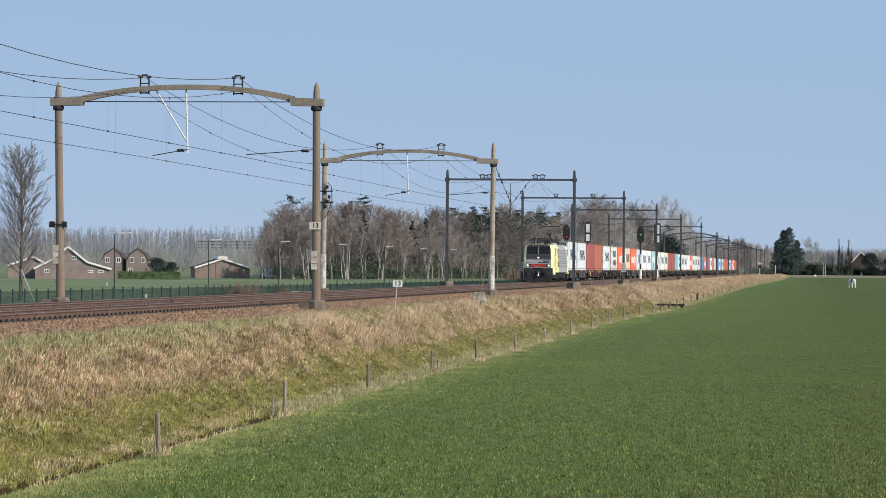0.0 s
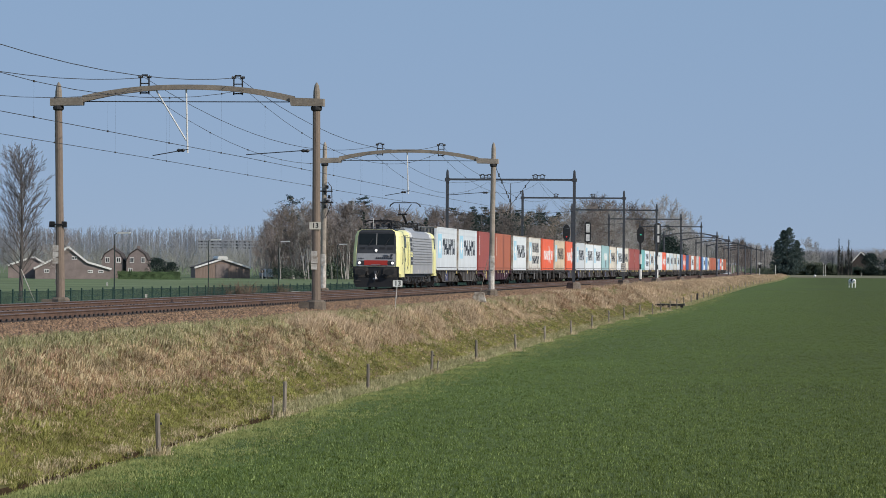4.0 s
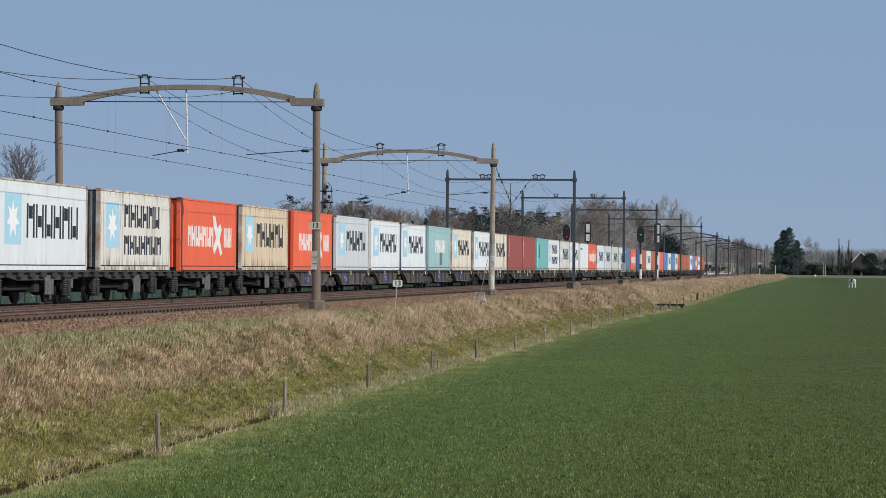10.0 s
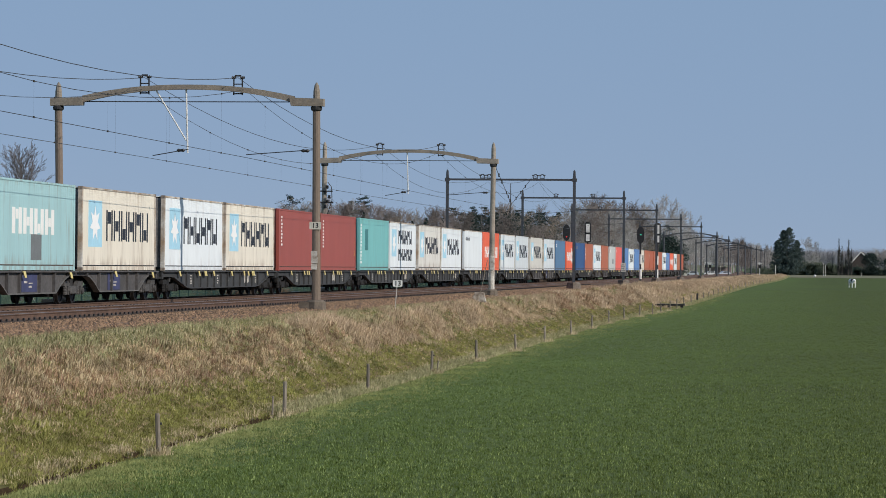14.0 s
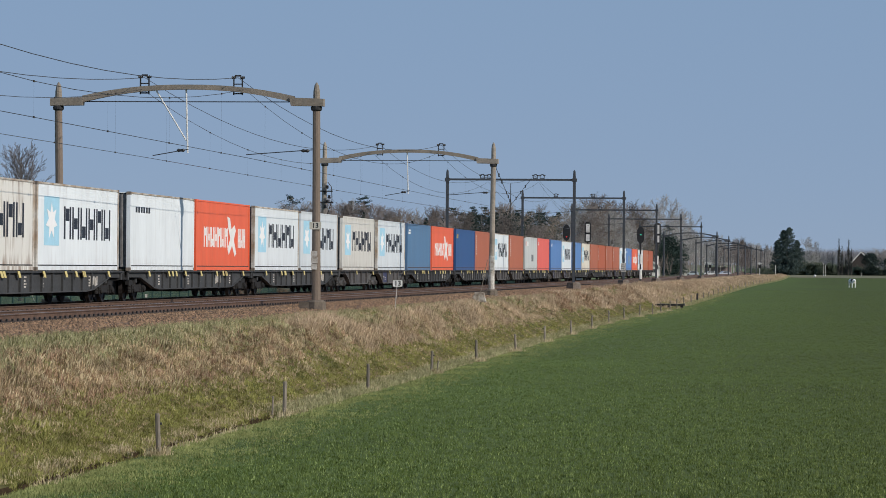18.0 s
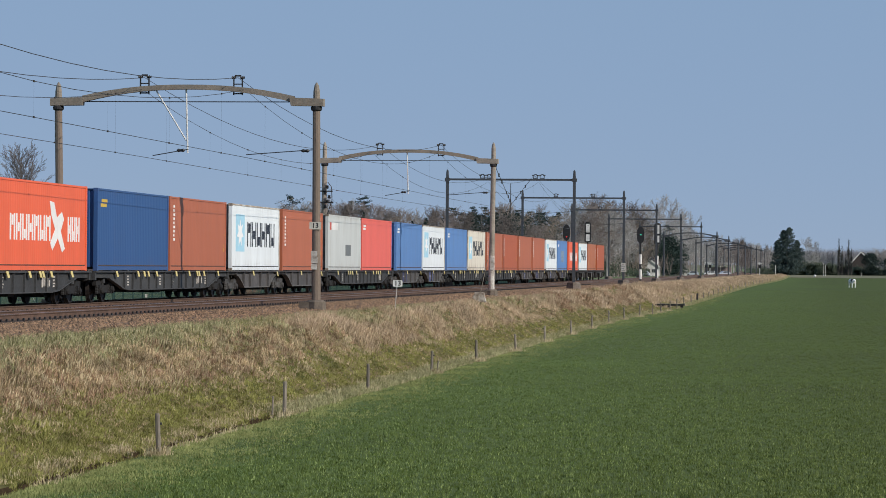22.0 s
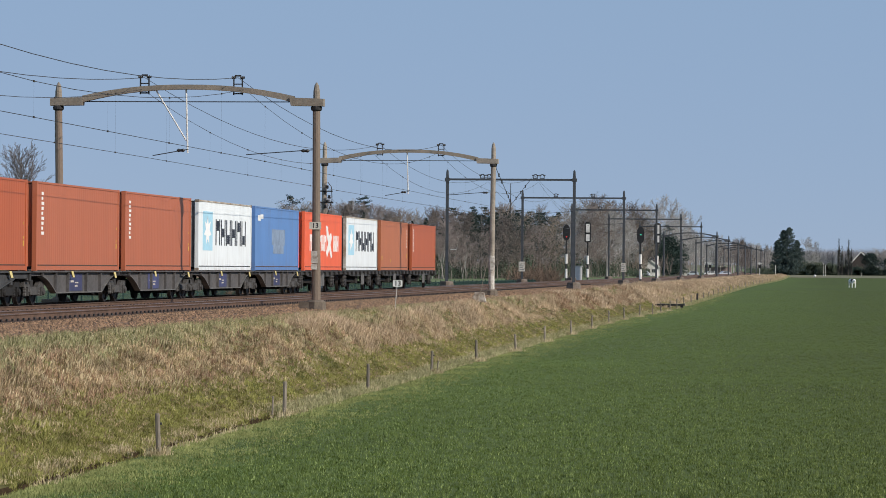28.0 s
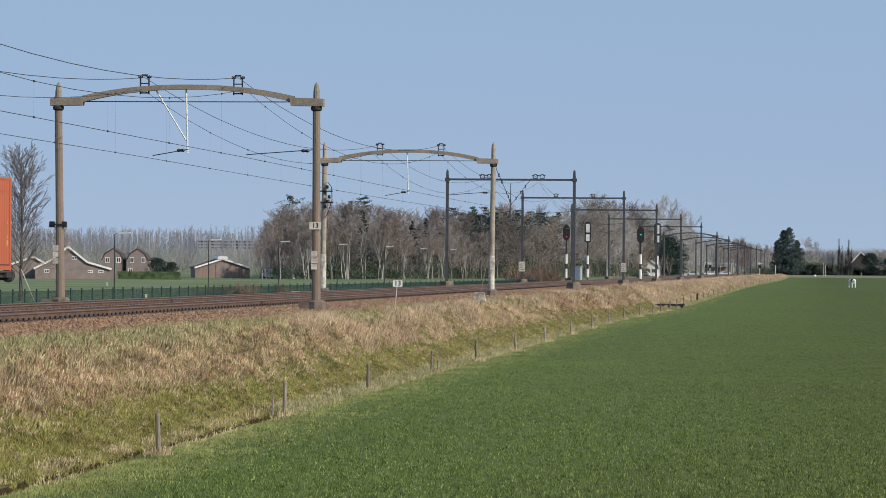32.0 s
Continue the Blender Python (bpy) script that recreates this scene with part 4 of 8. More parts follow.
def fishbelly(u0, u1, sill, words, rng):
    """Long two-bogie flat wagon with deep side sills."""
    a, b = u0 - 0.45, u1 + 0.45
    n = b - a
    w = thing("container_wagon", words, "wagon", group="wagons of the train")
    h = n / 2
    for s in (-1, 1):
        x0, x1 = sorted((s * 1.12, s * 1.2))
        sd = part("side_sill", Geo().prism_x([(-h, 1.13), (-h, 0.9), (-h + 2.2, 0.9), (-h + 4.6, 0.5), (-h + 5.6, 0.45), (h - 5.6, 0.45), (h - 4.6, 0.5), (h - 2.2, 0.9), (h, 0.9), (h, 1.13)], x0, x1), sill, w)
        x0, x1 = sorted((s * 1.1, s * 1.3))
        part("top_flange", Geo().box(x0, -h, 1.09, x1, h, 1.145), sill, sd)
        x0, x1 = sorted((s * 1.12, s * 1.28))
        part("bottom_flange", Geo().prism_x([(-h + 2.2, 0.87), (-h + 4.6, 0.47), (-h + 5.6, 0.42), (h - 5.6, 0.42), (h - 4.6, 0.47), (h - 2.2, 0.87), (h - 2.2, 0.9), (h - 4.6, 0.51), (h - 5.6, 0.455), (-h + 5.6, 0.455), (-h + 4.6, 0.51), (-h + 2.2, 0.9)][::-1], x0, x1), sill, sd)
        for k in range(12):
            y = -h + 4.8 + (n - 9.6) * k / 11
            part("rib", shared(("rib", s), lambda: Geo().box(*(sorted((s * 1.2, s * 1.27))[0], -0.04, 0.46, sorted((s * 1.2, s * 1.27))[1], 0.04, 1.1)), sill), sill, sd, at=(0, y, 0))
    part("centre_sill", Geo().box(-0.3, -h, 0.75, 0.3, h, 1.1), sill, w)
    for k in range(5):
        y = -h + 2 + (n - 4) * k / 4
        part("cross_member", shared(("cross_member", "b"), lambda: Geo().box(-1.12, -0.12, 0.7, 1.12, 0.12, 1.08), sill), sill, w, at=(0, y, 0))
    for e in (-1, 1):
        part("headstock", shared("headstock", lambda: Geo().box(-1.25, -0.1, 0.82, 1.25, 0.1, 1.14), sill), sill, w, at=(0, e * (h - 0.1), 0))
        bogie(w, e * (h - 2.2), M_SOOT)
        buffer_gear(w, e * h, e)
    part("brake_gear", shared(("brake_gear", "f"), lambda: Geo().lathe_y([(-1.6, 0.05), (-1.5, 0.2), (-0.5, 0.2), (-0.4, 0.05)], 0.5, 0, 0.55, 10).box(-0.6, 0.8, 0.28, 0.5, 2.0, 0.75).box(-0.7, -3.8, 0.32, 0.4, -2.6, 0.75).tube([(0.2, -7.5, 0.4), (0.2, 7.5, 0.4)], 0.05, 5).tube([(-0.5, -8.0, 0.45), (-0.5, 8.0, 0.45)], 0.06, 5).box(-0.5, 3.6, 0.3, 0.7, 4.3, 0.75), M_BOGIE), M_BOGIE, w)
    for k, d in enumerate((-9.6, -5.6, -4.9, -4.3, -2.6, 1.0, 4.0, 5.4, 6.0, 6.6, 10.0)):
        lever(w, d + rng.uniform(-0.3, 0.3))
    for y0 in (-7.2, -1.5, 0.8, 7.5):
        part("lettering", Geo().box(1.203, y0, 0.6, 1.208, y0 + 0.25, 0.66).box(1.203, y0, 0.7, 1.208, y0 + 0.32, 0.75).box(1.203, y0, 0.8, 1.208, y0 + 0.22, 0.86).box(1.203, y0, 0.92, 1.208, y0 + 0.3, 0.97), M_WORN, w, "small white markings")
    if sill is M_SILLP:
        part("brake_wheel", Geo().tube([(1.33, -7.6 + 0.28 * math.cos(q * math.pi / 6), 0.8 + 0.28 * math.sin(q * math.pi / 6)) for q in range(13)], 0.025, 5).box(1.3, -7.63, 0.52, 1.34, -7.57, 1.08).box(1.3, -7.88, 0.77, 1.34, -7.32, 0.83), M_YELLOW, w, "yellow brake wheel")
        part("lettering", bars_at(7.6, 0.86, 1.0, 8, 0.22), M_MARK, w, "white word")
    else:
        part("graffiti", bars_at(rng.uniform(4, 8), 0.6, 0.95, 5, 0.24), M_WORN, w, "pale scrawl")
    rolling(w, (a + b) / 2)


def bars_at(y, z0, z1, n, p):
    g = Geo()
    for i in range(n):
        g.box(1.203, y + i * p, z0 + 0.03 * (i % 3), 1.209, y + i * p + p * 0.7, z1 - 0.04 * (i % 2))
    return g


def articulated(u0, u1, v0, v1, words, rng):
    """Two coupled platforms on three bogies, with deep belly panels."""
    a, b, j = u0 - 0.4, v1 + 0.4, (u1 + v0) / 2
    c = (a + b) / 2
    w = thing("container_wagon", words, "wagon", group="wagons of the train")
    for p0, p1 in ((a - c, j - c), (j - c, b - c)):
        n = p1 - p0
        first = p0 < -1
        t0, t1 = (2.3, n - 1.9) if first else (1.9, n - 2.3)
        for s in (-1, 1):
            x0, x1 = sorted((s * 1.06, s * 1.16))
            up = [(p0 + t0 - 0.5 + 0.3 * q, 0.98 - 0.56 * (q / 6) ** 1.4) for q in range(7)]
            dn = [(p0 + t1 + 0.5 - 0.3 * q, 0.98 - 0.56 * (q / 6) ** 1.4) for q in range(6, -1, -1)]
            outer = [(p0 + 0.1, 1.13), (p0 + 0.1, 0.98)] + up
            sd = part("side_sill", Geo().prism_x(outer + dn + [(p1 - 0.1, 0.98), (p1 - 0.1, 1.13)], x0, x1), M_SILLG, w)
            for arc in (up, dn):
                lip = Geo().prism_x(arc + [(y, z - 0.035) for y, z in arc[::-1]], *sorted((s * 1.04, s * 1.27)))
                part("arch_lip", lip, M_EDGE, sd, "edge paled to look sunlit")
            x0, x1 = sorted((s * 1.06, s * 1.3))
            part("top_flange", Geo().box(x0, p0 + 0.1, 1.1, x1, p1 - 0.1, 1.145), M_SILLG, sd)
            x0, x1 = sorted((s * 1.08, s * 1.26))
            for y, z in ((p0 + t0 - 0.5, 0.98), (p0 + t0 + 1.38, 0.42), (p0 + n * 0.4, 0.42), (p0 + n * 0.6, 0.42), (p0 + t1 - 1.38, 0.42), (p0 + t1 + 0.5, 0.98)):
                part("rib", Geo().box(x0, y - 0.05, z, x1, y + 0.05, 1.1), M_SILLG, sd)
            part("bottom_flange", Geo().box(x0, p0 + t0 + 1.3, 0.385, x1, p0 + t1 - 1.3, 0.425), M_EDGE, sd, "edge paled to look sunlit")
        if rng.random() < 0.75:
            y = p0 + t0 + 1.6 + rng.uniform(0, 2.2)
            pp = part("panel", Geo().box(1.162, y, 0.46, 1.175, y + 2.0, 1.06), M_PATCHB, w, "violet-blue painted panel")
            part("lettering", Geo().box(1.176, y + 0.3, 0.75, 1.18, y + 0.7, 0.82).box(1.176, y + 0.9, 0.6, 1.18, y + 1.3, 0.66).box(1.176, y + 0.9, 0.72, 1.18, y + 1.4, 0.76), M_WORN, pp)
        part("centre_sill", Geo().box(-0.3, p0 + 0.05, 0.92, 0.3, p1 - 0.05, 1.12), M_SILLG, w)
        lever(w, p0 + n * 0.42)
        lever(w, p0 + n * 0.9, 1.02)
    for k, y in enumerate((a - c + 1.25, j - c, b - c - 1.25)):
        bogie(w, y)
    for e, y in ((-1, a - c), (1, b - c)):
        part("headstock", shared("headstock_g", lambda: Geo().box(-1.2, -0.1, 0.85, 1.2, 0.1, 1.14), M_SILLG), M_SILLG, w, at=(0, y - e * 0.05, 0))
        buffer_gear(w, y, e)
    rolling(w, c)


def two_axle(u0, u1, v0, v1, words, rng):
    """Two short-coupled two-axle flats with shallow sills."""
    a, b, j = u0 - 0.5, v1 + 0.4, (u1 + v0) / 2
    c = (a + b) / 2
    w = thing("container_wagon", words, "wagon", group="wagons of the train")
    for p0, p1 in ((a - c, j - c), (j - c, b - c)):
        n = p1 - p0
        for s in (-1, 1):
            x0, x1 = sorted((s * 1.08, s * 1.16))
            part("side_sill", Geo().prism_x([(p0 + 0.1, 1.14), (p0 + 0.1, 0.95), (p0 + 2.6, 0.93), (p0 + 3.6, 0.84), (p1 - 4.2, 0.84), (p1 - 3.2, 0.93), (p1 - 0.1, 0.95), (p1 - 0.1, 1.14)], x0, x1), M_SILL, w)
            x0, x1 = sorted((s * 1.06, s * 1.28))
            part("top_flange", Geo().box(x0, p0 + 0.1, 1.1, x1, p1 - 0.1, 1.147), M_SILL, w)
            for k in range(9):
                part("bracket", shared(("bracket", s), lambda: Geo().box(min(s * 1.16, s * 1.27), -0.32, 0.94, max(s * 1.16, s * 1.27), 0.32, 1.1), M_BOGIE), M_BOGIE, w, at=(0, p0 + 0.8 + k * (n - 1.6) / 8, 0))
        part("centre_sill", Geo().box(-0.35, p0 + 0.05, 0.85, 0.35, p1 - 0.05, 1.1), M_SILL, w)
        part("brake_gear", Geo().box(-0.5, p0 + 4.5, 0.5, 0.6, p0 + 5.6, 0.85).tube([(0.7, p0 + 3.4, 0.6), (0.7, p0 + 8.4, 0.6)], 0.1, 8).box(0.2, p0 + 6.6, 0.45, 0.95, p0 + 7.4, 0.85), M_BOGIE, w)
        part("data_plate", Geo().box(1.165, p0 + 7.2, 0.36, 1.185, p0 + 8.35, 1.0), M_EDGE, w, "grey data plate")
        for y in (p0 + 1.3, p0 + n - 3.0):
            for s in (-1, 1):
                guard = part("axle_guard", shared(("axle_guard", s), lambda: axle_guard(s), M_BOGIE), M_BOGIE, w, at=(0, y, 0))
                part("axle_box", shared(("axle_box", s), lambda: axle_box(s), M_BOGIE), M_BOGIE, guard)
                for d in (-0.3, 0.3):
                    part("spring", shared(("spring", s), lambda: coil(s), M_COIL), M_COIL, guard, at=(0, d, 0))
            wheelset(w, y)
    for e, y in ((-1, a - c), (1, b - c)):
        part("headstock", shared("headstock_k", lambda: Geo().box(-1.2, -0.1, 0.85, 1.2, 0.1, 1.14), M_SILL), M_SILL, w, at=(0, y - e * 0.05, 0))
        buffer_gear(w, y, e)
    rolling(w, c)


def axle_guard(s):
    """The dark plate that holds one wheel's axle box."""
    x = s * 1.02
    return Geo().prism_x([(-0.46, 0.95), (-0.4, 0.5), (-0.22, 0.26), (0.22, 0.26), (0.4, 0.5), (0.46, 0.95)], x - 0.05, x + 0.05).box(x - 0.1, -0.5, 0.8, x + 0.1, 0.5, 0.95)


def coil(s):
    rings = [(0.36, 0.12)]
    for k in range(6):
        rings += [(0.4 + 0.075 * k, 0.085), (0.435 + 0.075 * k, 0.125)]
    return Geo().lathe_z(rings + [(0.86, 0.1)], s * 1.08, 0, 0, 9)


def axle_box(s):
    x = s * 1.12
    return Geo().lathe_x([(-0.08, 0.19), (0.08, 0.19), (0.1, 0.12)][::s], x, 0, 0.46, 12).box(x - 0.06, -0.4, 0.3, x + 0.06, 0.4, 0.37)


_rng = random.Random(5)
for _i, _k in enumerate("APCCAAABBBBBBABBABABBAACC"):
    _p, _q = LOAD[2 * _i], LOAD[2 * _i + 1]
    if _k == "A":
        articulated(_p[0], _p[1], _q[0], _q[1], "grimy grey articulated wagon on three bogies under containers", _rng)
    elif _k == "C":
        two_axle(_p[0], _p[1], _q[0], _q[1], "black two-axle twin flat wagon carrying containers", _rng)
    else:
        fishbelly(_p[0], _q[1], M_SILLP if _k == "P" else M_SILL, "plum-coloured flat wagon with yellow handles and brake wheel" if _k == "P" else "sooty dark flat wagon with yellow locking handles", _rng)


# ---- locomotive ----
M_LYEL = mat("pale_yellow_paint", (0.95, 0.91, 0.42), 0.4, vary=0.08, scale=1, fine=8)
M_LGREY = mat("silver_grey_paint", (0.37, 0.38, 0.40), 0.45, 0.0, vary=0.15, scale=1, fine=8)
M_LRED = mat("red_paint", (0.42, 0.035, 0.025), 0.5, vary=0.1)
M_LDARK = mat("dark_grey_paint", (0.045, 0.047, 0.052), 0.5, vary=0.2)
M_GLASS = mat("tinted_windscreen", (0.012, 0.016, 0.018), 0.2, vary=0.1, spec=0.2)
M_LUND = mat("dusty_underframe", (0.085, 0.08, 0.076), 0.8, 0.1, vary=0.5, scale=4, fine=20)
M_LAMP = glow("lit_headlight", (1.0, 0.97, 0.9), 1.6)
M_LHEADP = mat("pale_pillar_paint", (0.3, 0.3, 0.29), 0.5, vary=0.1)
M_CHROME = mat("brushed_metal", (0.45, 0.45, 0.46), 0.4, 0.7, vary=0.2)
LOCO_LEN = 18.5


def slope_back(z):
    return max(0.0, z - 2.05) * 0.27


SECTION = [(1.49, 0.95), (1.49, 2.2), (1.41, 3.25), (1.30, 3.52), (1.05, 3.66), (-1.05, 3.66), (-1.30, 3.52), (-1.41, 3.25), (-1.49, 2.2), (-1.49, 0.95)]


def shell(rings):
    """Skin through rings of the body's section: (y, narrowing, leaning)."""
    g = Geo()
    n = len(SECTION)
    for y, k, lean in rings:
        g.v += [(x * k, y + lean * slope_back(z), z) for x, z in SECTION]
    for r in range(len(rings) - 1):
        g.f += [(r * n + i, r * n + (i + 1) % n, (r + 1) * n + (i + 1) % n, (r + 1) * n + i) for i in range(n)]
    g.f += [tuple(range(n - 1, -1, -1)), tuple(range((len(rings) - 1) * n, len(rings) * n))]
    return g


def face(poly, d=-1, y0=0.0, off=0.012, thick=0.02):
    """A plate on the sloped front: poly of (x, z)."""
    n = len(poly)
    a = [(x, y0 + d * (-slope_back(z) + off) if d < 0 else y0 - slope_back(z) + off, z) for x, z in poly]
    b = [(x, y + (thick if d < 0 else -thick), z) for x, y, z in a]
    return Geo().add(a + b, [tuple(range(n)), tuple(range(2 * n - 1, n - 1, -1))] + [((i + 1) % n, i, i + n, (i + 1) % n + n) for i in range(n)])


def rect(x0, z0, x1, z1):
    return [(x0, z0), (x1, z0), (x1, z1), (x0, z1)]


def cab_details(lo, m, lights):
    """Windscreen, panels, lamps and buffers of one cab, in a frame with the cab's face at y = 0."""
    f = part("cab_mask", face([(-1.2, 2.18), (1.2, 2.18), (1.17, 3.2), (1.09, 3.52), (0.9, 3.645), (-0.9, 3.645), (-1.09, 3.52), (-1.17, 3.2)]), M_LDARK, lo, "dark grey windscreen surround", at=m)
    part("windscreen", face(rect(-1.08, 2.72, -0.05, 3.4), off=0.03), M_GLASS, f, "tinted glass pane")
    part("windscreen", face(rect(0.05, 2.72, 1.08, 3.4), off=0.03), M_GLASS, f, "tinted glass pane")
    part("pillar", face(rect(-0.02, 2.7, 0.02, 3.42), off=0.045), M_LHEADP, f, "pale centre pillar")
    part("brow", face([(-1.12, 3.46), (1.12, 3.46), (1.05, 3.56), (0.9, 3.65), (-0.9, 3.65), (-1.05, 3.56)], off=0.05, thick=0.06), M_LDARK, f, "dark roof brow")
    for x in (-0.85, -0.35, 0.35, 0.85):
        part("vent", face(rect(x - 0.18, 2.44, x + 0.18, 2.56), off=0.03), M_BLACK, f, "dark vent")
    part("wiper", face([(-0.5, 2.66), (-0.45, 2.66), (-0.2, 3.1), (-0.24, 3.1)], off=0.05), M_BLACK, f)
    part("wiper", face([(0.5, 2.66), (0.55, 2.66), (0.8, 3.1), (0.76, 3.1)], off=0.05), M_BLACK, f)
    b = part("front_panel", face(rect(-1.2, 1.4, 1.2, 2.18)), M_LGREY, lo, "silver grey nose panel", at=m)
    part("red_panel", face(rect(-0.72, 1.46, 0.72, 1.76), off=0.035), M_LRED, b, "red grille panel")
    part("handrail", Geo().tube([(-0.3, -0.1, 1.42), (-0.3, -0.16, 1.5), (0.3, -0.16, 1.5), (0.3, -0.1, 1.42)], 0.02, 6), M_CHROME, b)
    for k in range(9):
        part("lettering", face(rect(0.0 + 0.118 * k, 1.86, 0.075 + 0.118 * k, 1.95), off=0.03), M_INK, b, "dark bar of lettering")
    for k in range(4):
        part("lettering", face(rect(-1.08 + 0.09 * k, 1.86, -1.03 + 0.09 * k, 1.91), off=0.03), M_INK, b, "dark bar of lettering")
    for x in (-1.13, 0.68):
        part("lamp_housing", face(rect(x, 1.47, x + 0.45, 1.74), off=0.03), M_LDARK, b, "dark lamp housing")
    part("lettering", face(rect(0.45, 2.0, 0.82, 2.03), off=0.03).add(*(lambda q: (q.v, q.f))(face(rect(0.45, 2.07, 0.75, 2.1), off=0.03))), M_INK, b, "dark bar of lettering")
    part("lettering", face([(0.9, 1.98), (0.98, 1.98), (1.06, 2.14), (0.9, 2.14)], off=0.03), M_INK, b, "dark painted flash")
    for x, z, r in ((-1.02, 1.6, 0.095), (1.02, 1.6, 0.095), (0.0, 2.36, 0.085)):
        y = slope_back(z) - 0.03
        hl = part("headlight", Geo().lathe_y([(-0.03, r * 1.15), (0.02, r * 1.25)], x, y, z, 14), M_CHROME, lo, "round headlight", at=m)
        part("lamp_glass", Geo().lathe_y([(-0.05, r * 0.5), (-0.028, r * 0.85)], x, y, z, 14), M_LAMP if lights else M_LRED, hl, "lit white lamp" if lights else "dark red lamp")
    for x in (-0.78, 0.78):
        part("marker_lamp", Geo().lathe_y([(-0.03, 0.08), (0.02, 0.09)], x, -0.01, 1.6, 10), M_LDARK, lo, at=m)
    part("buffer_beam", Geo().box(-1.4, -0.02, 0.72, 1.4, 0.3, 1.38), M_BLACK, lo, at=m)
    for x in (-0.875, 0.875):
        part("buffer_housing", Geo().prism_y([(x - 0.4, 0.72), (x + 0.4, 0.72), (x + 0.4, 1.25), (x + 0.32, 1.33), (x - 0.32, 1.33), (x - 0.4, 1.25)], -0.1, 0.0), M_LUND, lo, "grey buffer housing", at=m)
        bu = part("buffer", Geo().lathe_y([(-0.1, 0.13), (-0.42, 0.11)][::-1], x, 0, 1.04, 12), M_BLACK, lo, at=m)
        part("buffer_plate", Geo().prism_y([(x + 0.33 * math.cos(q * math.pi / 8), 1.04 + 0.19 * math.sin(q * math.pi / 8)) for q in range(16)][::-1], -0.52, -0.44), M_DARK, bu, "worn dark oval buffer plate")
    part("coupling_hook", Geo().box(-0.06, -0.4, 0.95, 0.06, 0, 1.12).tube([(0, -0.35, 1.0), (0.03, -0.45, 0.6), (-0.03, -0.4, 0.5)], 0.035, 6), M_STEEL, lo, at=m)
    for x in (-0.45, 0.4, 0.55):
        part("brake_hose", Geo().tube([(x, -0.02, 0.95), (x, -0.18, 0.8), (x + 0.05, -0.15, 0.45), (x + 0.05, -0.02, 0.4)], 0.03, 6), M_BLACK, lo, at=m)
    part("snow_plough", Geo().prism_y([(-1.3, 0.7), (-1.36, 0.45), (-1.2, 0.12), (1.2, 0.12), (1.36, 0.45), (1.3, 0.7)], -0.2, 0.3), M_BLACK, lo, at=m)
    part("valance", Geo().prism_y([(-1.3, 0.55), (1.3, 0.55), (1.35, 0.75), (-1.35, 0.75)], -0.08, 0.35), M_BLACK, lo, at=m)
    for x in (-1.12, 1.12):
        part("step", Geo().box(x - 0.2, -0.24, 0.5, x + 0.2, 0.0, 0.54).box(x - 0.2, -0.22, 0.3, x + 0.2, 0.0, 0.34), M_LUND, lo, at=m)
    part("multiple_unit_cable", Geo().tube([(-0.6, -0.06, 1.2), (-0.5, -0.16, 0.9), (-0.2, -0.18, 0.75), (0.1, -0.16, 0.9), (0.2, -0.06, 1.15)], 0.028, 6), M_LUND, lo, at=m)
    part("coupling_screw", Geo().tube([(0.0, -0.3, 1.0), (0.05, -0.36, 0.62)], 0.05, 6).box(-0.12, -0.38, 0.6, 0.16, -0.3, 0.68), M_CHROME, lo, at=m)


def side_x(z):
    return 1.49 if z < 2.2 else 1.49 - (z - 2.2) * 0.0762


def on_side(s, y0, y1, z0, z1, proud):
    """A plate on the machine-room or cab side, following the side's kink."""
    zs = [z0] + ([2.2] if z0 < 2.2 < z1 else []) + [z1]
    ring = [(s * (side_x(z) + proud), z) for z in zs] + [(s * (side_x(z) - 0.03), z) for z in zs[::-1]]
    return Geo().prism_y(ring[::s], y0, y1)


